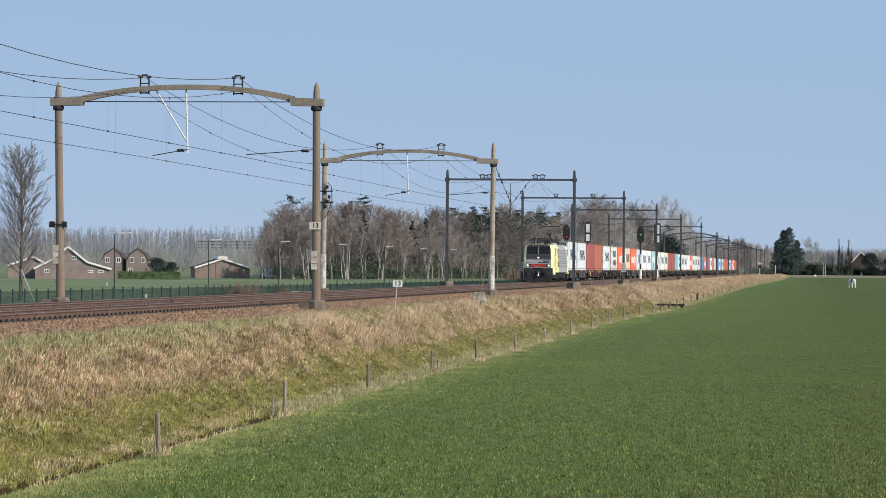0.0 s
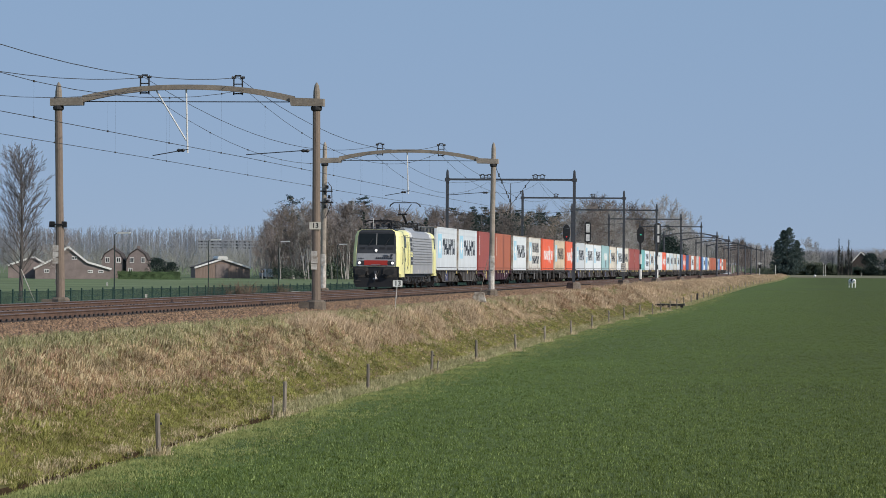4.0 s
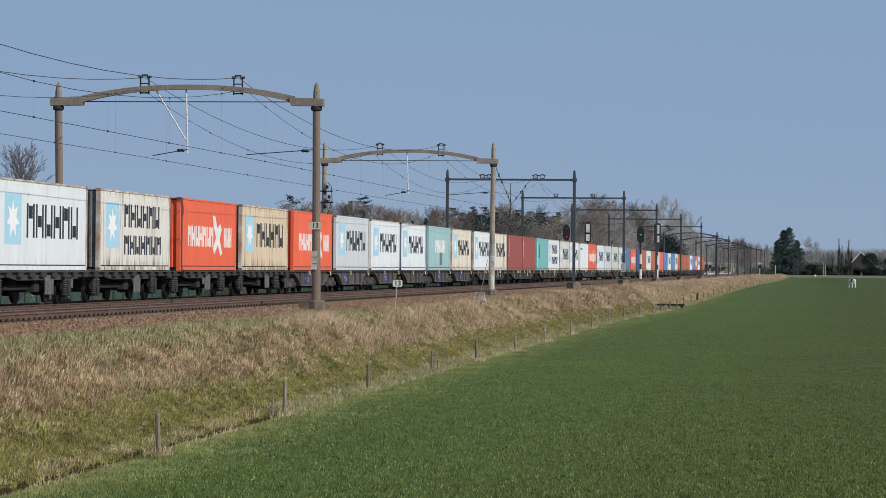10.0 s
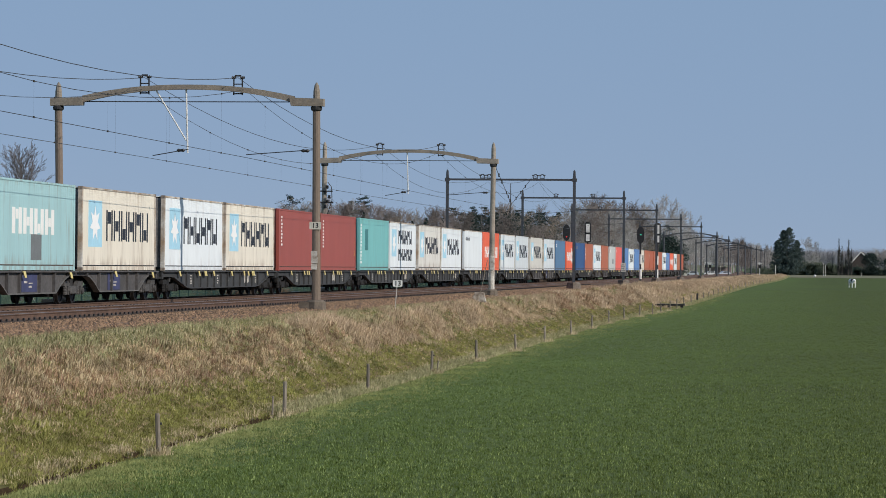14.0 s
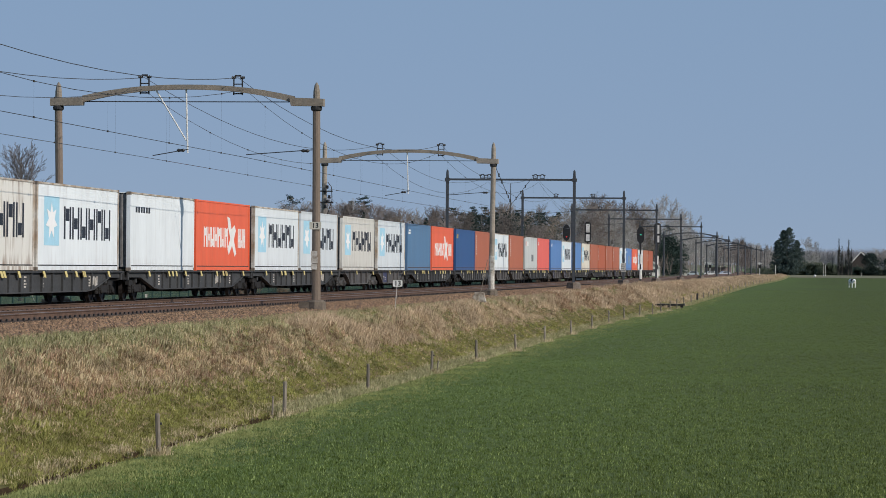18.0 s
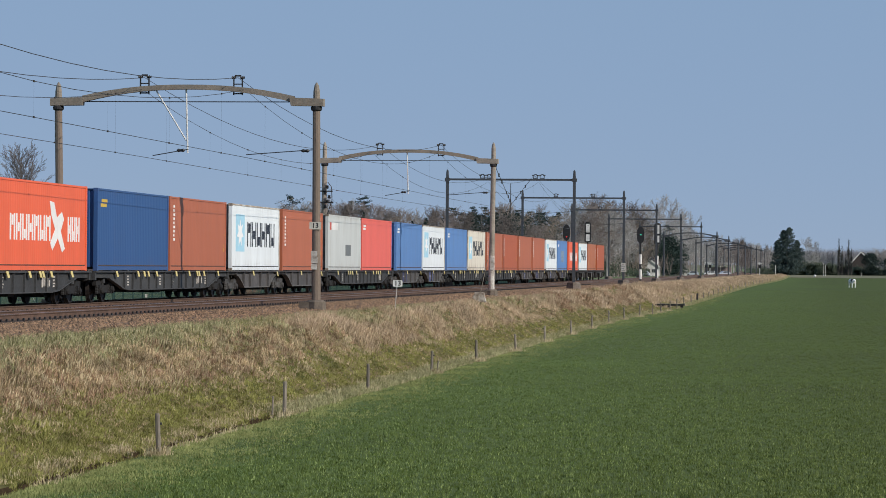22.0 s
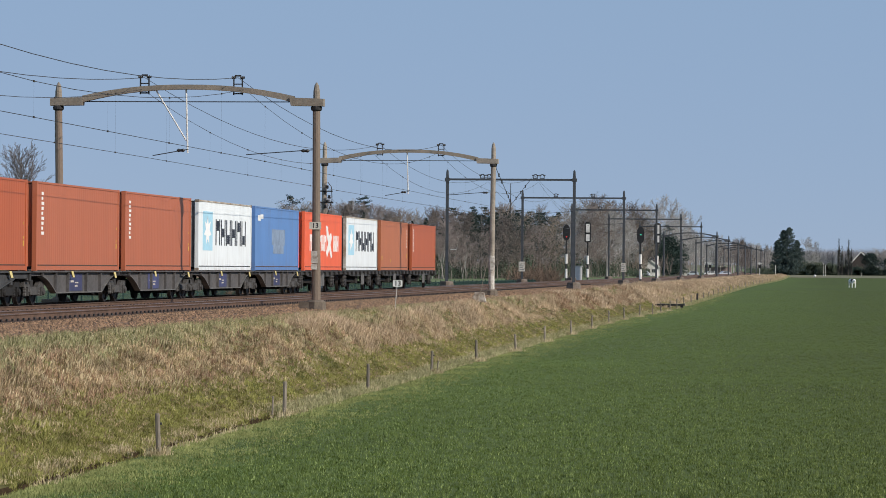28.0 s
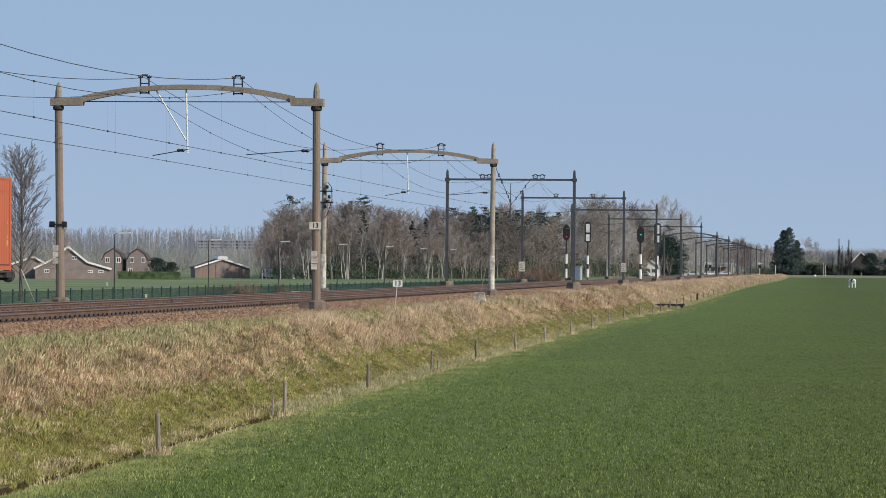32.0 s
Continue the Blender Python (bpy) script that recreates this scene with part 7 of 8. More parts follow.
def stand(name, label, meshes, x, y, z, scale, turn, group):
    t = thing(name, label, "tree", pose(x, y, z, 0, 0, turn), group)
    for nm, me in zip(("trunk", "crown"), meshes):
        part(nm, me, None, t).scale = (scale, scale, scale)
    return t


def build_woods():
    rng = random.Random(21)
    oaks = [bare_tree_meshes(s, 15, 0.16, 0.2, 22, 0.34, up=0.07, twig=tw) for s, tw in ((1, M_TWIG), (2, M_TWIGO), (3, M_TWIG), (4, M_TWIG), (5, M_TWIGO))]
    birch = [bare_tree_meshes(s, 15, 0.125, 0.45, 8, 0.22, bark=M_BIRCH, twig=M_TWIG, stems=k, forks=2) for s, k in ((11, 3), (12, 1), (17, 2))]
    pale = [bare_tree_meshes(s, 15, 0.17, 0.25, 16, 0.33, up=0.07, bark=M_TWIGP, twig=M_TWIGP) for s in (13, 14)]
    pines = [pine_meshes(s, 15, 0.32, 0.3, 24, 0.24, 0.82) for s in (6, 7, 8)]
    spruce = [pine_meshes(s, 15, 0.25, 0.27, 44, 0.2, 1.0, 0.08) for s in (71, 72, 73)]
    broad = [pine_meshes(s, 15, 0.35, 0.3, 20, 0.28, 0.55) for s in (61, 62)]
    skyline_b = [2.2, 2.41, 2.65, 2.98, 3.4, 4.02, 4.54, 5.06, 5.69, 6.36, 7.14, 7.77, 8.39, 8.8, 9.53, 9.95, 10.3]
    skyline_e = [0.46, 0.95, 1.27, 1.05, 1.03, 1.10, 1.12, 0.93, 0.96, 0.97, 0.88, 0.95, 1.02, 1.03, 1.04, 0.88, 0.5]
    front = lambda b: np.interp(b, [2.2, 4.0, 6.0, 8.0, 10.3], [960, 800, 700, 655, 625])
    n = 0
    for row, off in enumerate((0, 14, 30, 52, 82)):
        b = 2.3 + 0.03 * row
        while b < 10.25:
            d = front(b) + off + rng.uniform(-7, 7)
            x, y = place(b, d)
            h = d * math.tan(radians(np.interp(b, skyline_b, skyline_e))) + EYE[2] - FIELD
            h *=  rng.uniform(0.86, 1.02) if row > (2 if b < 3 else 1) else rng.uniform(0.6, 0.88)
            pine_here = 0.7 if 4.8 < b < 6.5 else 0.3 if 6.4 < b < 7.1 else 0.06
            if b < 3.1 and row < 3 and rng.random() < 0.6:
                b += 0.2
                continue
            if b < 3.1:
                pick, nm, lb = rng.choice(pale), "bare_tree", "tall pale bare tree with fine upright twigs"
            elif row > (0 if 4.8 < b < 6.5 else 2) and rng.random() < pine_here:
                pick, nm, lb = rng.choice(pines), "pine_tree", "dark green pine in a bare wood"
                h *= 0.93
            elif row < 2 and b > 6.2 and rng.random() < 0.5:
                pick, nm, lb = rng.choice(birch), "birch_tree", "bare birch with white forked stems"
            elif rng.random() < (0.3 if 3.1 < b < 4.8 else 0.1):
                pick, nm, lb = rng.choice(pale), "bare_tree", "tall pale bare tree with fine upright twigs"
            else:
                pick, nm, lb = rng.choice(oaks), "bare_tree", "bare brown deciduous tree at the edge of a wood"
            stand(nm, lb, pick, x, y, FIELD, h / 15, rng.uniform(0, 360), "trees of the wood")
            n += 1
            b += (0.27 if row < 3 else 0.36) * rng.uniform(0.75, 1.3)
    # white birch stems along the front of the wood
    b = 6.9
    while b < 9.95:
        d = front(b) - 7 + rng.uniform(-2, 2)
        x, y = place(b, d)
        h = d * math.tan(radians(np.interp(b, skyline_b, skyline_e))) + EYE[2] - FIELD
        stand("birch_tree", "bare birch with white stems at the wood's front", birch[n % 3], x, y, FIELD, h * rng.uniform(0.7, 0.86) / 15, rng.uniform(0, 360), "trees of the wood")
        n += 1
        b += rng.choice((0.07, 0.1, 0.2, 0.3, 0.45))
    # named outstanding pines on the skyline
    for b, e in ((9.67, 1.17), (8.59, 1.1), (8.35, 1.17), (6.72, 0.98), (6.35, 1.0), (6.12, 1.0), (5.9, 0.97), (5.7, 0.98), (5.5, 0.95), (5.28, 0.92), (5.1, 0.9)):
        d = front(b) + 60
        x, y = place(b, d)
        h = d * math.tan(radians(e)) + EYE[2] - FIELD
        stand("pine_tree", "tall dark pine standing above the wood", (broad[int(b * 10) % 2] if b > 9 else pines[int(b * 10) % 3]), x, y, FIELD, h / 15, b * 77, "trees of the wood")
    # dark evergreens massed before the bare crowns
    for k in range(16):
        b = 4.75 + 0.12 * k
        d = front(b) + 22 + 9 * (k % 3)
        x, y = place(b, d)
        h = (d * math.tan(radians(0.86 + 0.06 * (k % 3 == 0) - 0.05 * (k % 5 == 2))) + EYE[2] - FIELD) * 0.97
        stand("pine_tree", "dark green spreading pine in front of bare trees", broad[k % 2], x, y, FIELD, h / 15, k * 67, "trees of the wood")
    for b, e in ((7.95, 0.85), (7.78, 0.78), (7.45, 0.74), (7.2, 0.8), (8.35, 0.9), (9.05, 0.72), (6.9, 0.8), (8.7, 0.62)):
        d = front(b) + 12
        x, y = place(b, d)
        stand("pine_tree", "slim dark pine among bare birches", spruce[int(b * 20) % 3], x, y, FIELD, (d * math.tan(radians(e)) + EYE[2] - FIELD) / 15, b * 90, "trees of the wood")
    x, y = place(2.72, 925)
    stand("evergreen_tree", "dense dark evergreen at the corner of the wood", broad[0], x, y, FIELD, 1.0, 30, "")
    x, y = place(2.84, 930)
    stand("evergreen_tree", "dense dark evergreen at the corner of the wood", broad[1], x, y, FIELD, 0.85, 130, "")
    # evergreen undergrowth
    gs = []
    for s in range(3):
        g = Geo()
        r2 = random.Random(40 + s)
        for _ in range(9):
            leaf_cloud(r2, g, (r2.uniform(-3, 3), r2.uniform(-2, 2), r2.uniform(0.6, 2.2)), r2.uniform(0.9, 1.6), 70, 0.38, 0.8)
        gs.append(g.mesh("undergrowth", M_HEDGE))
    b = 3.2
    while b < 10.0:
        d = front(b) + rng.uniform(-8, 16)
        x, y = place(b, d)
        o = solid("evergreen_shrub", gs[rng.randrange(3)], M_HEDGE, "dark evergreen shrub under bare trees", "shrub", pose(x, y, FIELD, 0, 0, rng.uniform(0, 360)), "undergrowth")
        o.scale = (1, 1, rng.choice((0.7, 0.9, 1.2, 1.9)))
        b += rng.uniform(0.07, 0.2)
    # leafless saplings that fill the wood's foot
    saps = []
    for s in range(3):
        g = Geo()
        r5 = random.Random(140 + s)
        for _ in range(26):
            a = r5.uniform(0, 6.283)
            limb(g, r5, Vector((r5.uniform(-5, 5), r5.uniform(-2, 2), -0.1)), Vector((math.cos(a) * 0.12, math.sin(a) * 0.12, 1)), r5.uniform(3.0, 6.5), 0.05, 1, 0.45, 0.1)
        saps.append(g.mesh("saplings", (M_TWIG, M_TWIGO, M_TWIG)[s]))
    # hedgerow olive washed out to imitate haze behind the farm
    M_ROW = mat("hazed_hedgerow_twigs", (0.35, 0.355, 0.325), 0.95, vary=0.3, scale=0.3, fine=3, per=0.15, spec=0.0)
    rows = [me.copy() for me in saps]
    for me in rows:
        me.materials[0] = M_ROW
    for row, off in enumerate((14, 28, 46, 70)):
        b = 2.4 + 0.1 * row
        while b < 10.1:
            x, y = place(b, front(b) + off + rng.uniform(-5, 5))
            o = solid("sapling_thicket", saps[rng.randrange(3)], M_TWIG, "thicket of leafless saplings at the wood's edge", "thicket", pose(x, y, FIELD, 0, 0, rng.uniform(-25, 25)), "saplings")
            o.scale = (1, 1, rng.uniform(0.8, 1.3))
            b += rng.uniform(0.35, 0.55)
    # russet brush by the far track
    g = Geo()
    r3 = random.Random(77)
    for _ in range(60):
        a = r3.uniform(0, 6.283)
        limb(g, r3, Vector((r3.uniform(-2.5, 2.5), r3.uniform(-1, 1), -0.1)), Vector((math.cos(a) * 0.25, math.sin(a) * 0.25, 1)), r3.uniform(1.2, 2.8), 0.025, 1, 0.6, 0.02)
    M_RUSSET = mat("russet_twigs", (0.22, 0.15, 0.11), 0.95, vary=0.3)
    me = g.mesh("brush", M_RUSSET)
    for b, d, s in ((5.35, 430, 1.15), (5.2, 440, 1.4), (5.05, 450, 1.15), (9.9, 300, 0.6), (10.6, 285, 0.7), (11.1, 282, 0.6), (4.9, 470, 0.9)):
        x, y = place(b, d)
        o = solid("brush_thicket", me, M_RUSSET, "russet leafless brushwood thicket beside the line", "bush", pose(x, y, ground_z(x, y), 0, 0, b * 100), "brushwood")
        o.scale = (s, s, s)
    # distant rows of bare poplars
    # haze put into the twig colour: paler and bluer than bark
    M_FARTW = mat("far_hazed_twigs", (0.31, 0.325, 0.36), 0.95, vary=0.2, scale=0.3, fine=3, per=0.1, spec=0.0)
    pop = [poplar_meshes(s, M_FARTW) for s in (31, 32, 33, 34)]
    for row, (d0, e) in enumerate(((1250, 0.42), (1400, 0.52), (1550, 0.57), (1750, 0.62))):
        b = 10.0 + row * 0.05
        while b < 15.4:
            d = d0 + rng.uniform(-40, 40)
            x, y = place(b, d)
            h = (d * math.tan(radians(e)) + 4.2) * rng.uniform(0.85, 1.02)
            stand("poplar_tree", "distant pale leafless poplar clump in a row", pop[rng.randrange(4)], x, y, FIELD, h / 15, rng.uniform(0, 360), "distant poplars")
            b += rng.uniform(0.09, 0.17)
    for k in range(70):
        b = rng.uniform(0.75, 2.45)
        d = rng.uniform(1080, 1350)
        x, y = place(b, d)
        stand("bare_tree", "distant bare tree behind the overhead portals", rng.choice(pale + oaks[:1]), x, y, FIELD, (d * math.tan(radians(np.interp(b, [0.7, 1.4, 2.4], [0.25, 0.38, 0.6]))) + 4.2) * rng.uniform(0.6, 1) / 15, rng.uniform(0, 360), "distant trees")
    for k in range(14):
        b = rng.uniform(-1.3, 0.6)
        d = rng.uniform(1700, 1900)
        x, y = place(b, d)
        stand("bare_tree", "distant bare tree on the horizon", rng.choice(pop), x, y, FIELD, (d * math.tan(radians(0.2)) + 4.2) * rng.uniform(0.75, 1) / 15, rng.uniform(0, 360), "distant trees")
    # greyed twig tone that carries the haze of the horizon
    M_FARWOOD = mat("hazed_wood_twigs", (0.31, 0.31, 0.33), 0.95, vary=0.2, scale=0.2, fine=2, per=0.1, spec=0.0)
    low = Geo()
    r6 = random.Random(88)
    for _ in range(70):
        a = r6.uniform(0, 6.283)
        limb(low, r6, Vector((r6.uniform(-14, 14), r6.uniform(-3, 3), -0.1)), Vector((math.cos(a) * 0.1, math.sin(a) * 0.1, 1)), r6.uniform(8.0, 10.5), 0.12, 1, 0.4, 0.1)
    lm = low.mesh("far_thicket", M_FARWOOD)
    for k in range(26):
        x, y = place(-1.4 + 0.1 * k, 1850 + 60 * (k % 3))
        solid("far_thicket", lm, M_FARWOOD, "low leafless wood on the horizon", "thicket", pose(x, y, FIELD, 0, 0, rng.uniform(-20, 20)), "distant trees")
    for k in range(8):
        b = rng.uniform(-1.3, 2.3)
        d = rng.uniform(1500, 1900)
        x, y = place(b, d)
        stand("poplar_tree", "distant pale leafless tree on the horizon", rng.choice(pale), x, y, FIELD, (d * math.tan(radians(0.28)) + 4.2) * rng.uniform(0.6, 1) / 15, rng.uniform(0, 360), "distant poplars")
    for row, d0 in enumerate((760, 930, 1120)):
        b = 10.3
        while b < 15.2:
            x, y = place(b, d0 + rng.uniform(-25, 25))
            o = solid("sapling_thicket", rows[rng.randrange(3)], M_ROW, "leafless hedgerow thicket behind farm buildings", "thicket", pose(x, y, FIELD, 0, 0, rng.uniform(-25, 25)), "saplings")
            o.scale = (1.2, 1, rng.uniform(0.7, 1.05) + 0.25 * row)
            b += rng.uniform(0.45, 0.75)
    # the bare tree by the fence
    M_DKBARK = mat("dark_wet_bark", (0.15, 0.13, 0.12), 0.95, vary=0.3)
    M_DKTWIG = mat("dark_fine_twigs", (0.20, 0.18, 0.175), 0.95, vary=0.3, spec=0.1)
    big = upright_tree_meshes(52, 14.2, M_DKBARK, M_DKTWIG)
    x, y = place(14.63, 288)
    stand("bare_tree", "large bare tree with upswept branches behind the green fence", big, x, y, FIELD, 1.0, 40, "")
    solid("leaning_pole", Geo().tube([(0.1, -0.3, 3.0), (1.45, -0.5, 0.0)], 0.045, 6), M_WORN, "pale wooden pole leaning on a bare tree", "pole", pose(x, y, FIELD))
    x, y = place(14.0, 470)
    stand("bare_tree", "small bare garden tree among farm buildings", oaks[0], x, y, FIELD, 0.6, 80, "")
    # big conifer at the end of the field
    g, tr = Geo(), Geo()
    r4 = random.Random(9)
    tr.tube([(0, 0, -0.2), (0, 0, 8)], [0.4, 0.15], 8, False)
    for lx, ly, top, wide in ((0.6, 0, 15.6, 6.3), (-1.2, 0.6, 14.9, 5.0), (-2.9, -0.5, 11.6, 4.2), (3.2, -0.4, 11.4, 4.4)):
        tier = 0.4
        while tier < top - 0.2:
            u = tier / top
            reach = wide * min(1.0, 0.82 + 0.9 * u) * max(0.02, 1 - u) ** 0.72
            for j in range(8):
                a = r4.uniform(0, 6.283)
                ln = reach * r4.uniform(0.5, 1.16)
                for q in (0.4, 0.7, 1.0):
                    leaf_cloud(r4, g, (lx * min(1, 0.4 + u) + ln * q * math.cos(a), ly + ln * q * math.sin(a), tier + 0.22 * ln * q), 0.3 + 0.4 * (1 - q), 32, 0.24, 0.75)
            tier += 0.45
    x, y = place(0.57, 1012)
    # needle green lightened and blued as painted-in haze
    stand("conifer_tree", "big dark green conifer standing alone at the field's end", (tr.mesh("trunk", M_BARK), g.mesh("crown", mat("hazed_needles", (0.115, 0.165, 0.155), 0.9, vary=0.4, scale=0.6, fine=6, spec=0.2))), x, y, FIELD, 1.0, 0, "")
    slim = fastigiate_meshes(5, 12.5)
    for b, k in ((-0.375, 1.0), (-0.43, 0.8), (-0.55, 0.98), (-0.60, 0.75), (-0.5, 0.6)):
        x, y = place(b, 1068)
        stand("slim_tree", "slim dark upright tree in a garden row", slim, x, y, FIELD, k, b * 900, "garden trees")
    # low trees, hedges at the right end
    for b, d, s in ((-1.2, 1085, 0.62), (-1.05, 1090, 0.5), (0.22, 1200, 0.9), (0.1, 1220, 0.8)):
        x, y = place(b, d)
        stand("bare_tree", "slim bare tree in a garden beyond the field", birch[0] if s < 0.7 else pale[0], x, y, FIELD, s, b * 200, "garden trees")
    hg = Geo().box(-11.5, -0.6, 0, 11.5, 0.8, 2.3)
    for k in range(80):
        leaf_cloud(r4, hg, (r4.uniform(-12, 12), r4.uniform(-1, 1), r4.uniform(0.3, 2.7)), r4.uniform(0.6, 1.1), 110, 0.26, 0.9)
    # hedge green lifted towards grey in place of haze
    M_FARHEDGE = mat("hazed_hedge_green", (0.20, 0.24, 0.175), 0.9, vary=0.4, scale=0.4, fine=4, per=0.1, spec=0.1)
    hm = hg.mesh("hedge", M_FARHEDGE)
    for b, s in ((0.3, 1.5), (0.05, 1.45), (-0.28, 1.3), (-0.62, 0.7), (-0.95, 0.8), (-1.3, 0.9), (1.0, 0.9)):
        x, y = place(b, 1075)
        o = solid("hedge", hm, M_HEDGE, "dark green garden hedge beyond the field", "hedge", pose(x, y, FIELD), "hedges")
        o.scale = (s * 0.62, 1, s)
    bush = Geo()
    for k in range(60):
        t = r4.random()
        wide = 2.6 * math.sqrt(max(0.05, 1 - (2 * t - 0.8) ** 2 / 1.6))
        a = r4.uniform(0, 6.283)
        leaf_cloud(r4, bush, (wide * r4.random() * math.cos(a), wide * r4.random() * math.sin(a), 0.7 + 5.6 * t), 0.9, 120, 0.26, 0.9)
    bm2 = bush.mesh("bush", M_NEEDLE)
    for b, d, s in ((-0.96, 1070, 1.15), (-1.28, 1070, 0.9), (12.15, 596, 0.62), (11.9, 596, 0.5), (2.92, 915, 1.5), (2.75, 920, 1.75), (2.62, 925, 1.3), (3.35, 895, 1.3), (3.6, 880, 1.1)):
        x, y = place(b, d)
        o = solid("evergreen_bush", bm2, M_NEEDLE, "rounded dark evergreen bush by a house", "bush", pose(x, y, FIELD, 0, 0, d * b), "garden bushes")
        o.scale = (s * (1.45 if b > 5 else 1.2), s * 1.2, s)
    long_h = Geo().box(-6.4, -0.7, 0, 5.4, 0.7, 1.5)
    for k in range(160):
        leaf_cloud(r4, long_h, (r4.uniform(-6.4, 5.4), r4.uniform(-0.75, -0.2), r4.uniform(0.15, 1.5)), 0.34, 30, 0.2)
    M_CLIP = mat("clipped_hedge_leaves", (0.12, 0.185, 0.085), 0.85, vary=0.45, scale=0.8, fine=7, spec=0.2)
    x, y = place(12.25, 585)
    solid("hedge", long_h, M_CLIP, "long clipped green hedge before a brick house", "hedge", pose(x, y, FIELD, 0, 0, 12))


def window_at(parent, x, z, w, h, m, frame_paint=None):
    f = part("window", Geo().box(x - w / 2, -0.06, z, x + w / 2, 0.02, z + h), frame_paint or M_WHITE, parent, "" if frame_paint else "white window frame", at=m)
    part("pane", Geo().box(x - w / 2 + 0.12, -0.075, z + 0.12, x - 0.05, -0.05, z + h - 0.12), M_PANE, f)
    part("pane", Geo().box(x + 0.05, -0.075, z + 0.12, x + w / 2 - 0.12, -0.05, z + h - 0.12), M_PANE, f)


def gable_house(name, label, bearing, dist, outline, depth, verge, windows, turn, wall=None):
    """A building whose gable outline (x, z) faces the line."""
    x, y = place(bearing, dist)
    h = thing(name, label, "house", pose(x, y, FIELD, 0, 0, turn))
    part("wall", Geo().prism_y([(a * 0.97, b - (0.12 if b > 1 else 0)) for a, b in outline], 0, depth), wall or M_BRICK, h)
    for (a, za), (b, zb) in zip(outline[1:-1], outline[2:]):
        if (a, za) == outline[0] or abs(a - b) < 0.01:
            continue
        d = Vector((b - a, 0, zb - za)).normalized()
        up = Vector((-d.z, 0, d.x))
        if up.z < 0:
            up = -up
        o, th = (0.3, 0.18) if verge else (0.08, 0.1)
        p, q = Vector((a, -o, za)), Vector((b, -o, zb))
        e = Vector((0, depth + 2 * o, 0))
        part("roof", Geo().add([p, q, q + e, p + e, p + up * th, q + up * th, q + e + up * th, p + e + up * th], [(0, 1, 2, 3), (7, 6, 5, 4), (0, 4, 5, 1), (1, 5, 6, 2), (2, 6, 7, 3), (3, 7, 4, 0)]), M_TILE, h, "dark tiled roof slope")
        if verge:
            f = Vector((0, -0.08, 0))
            p, q = p + f, q + f
            t = Vector((0, 0.07, 0))
            part("verge_board", Geo().add([p - up * 0.14, q - up * 0.14, q + up * 0.22, p + up * 0.22, p - up * 0.14 + t, q - up * 0.14 + t, q + up * 0.22 + t, p + up * 0.22 + t], [(0, 1, 2, 3), (7, 6, 5, 4), (0, 4, 5, 1), (1, 5, 6, 2), (2, 6, 7, 3), (3, 7, 4, 0)]), M_WHITE, h, "white verge board")
    for wx, wz, ww, wh in windows:
        window_at(h, wx, wz, ww, wh, Matrix.Identity(4))
    return h


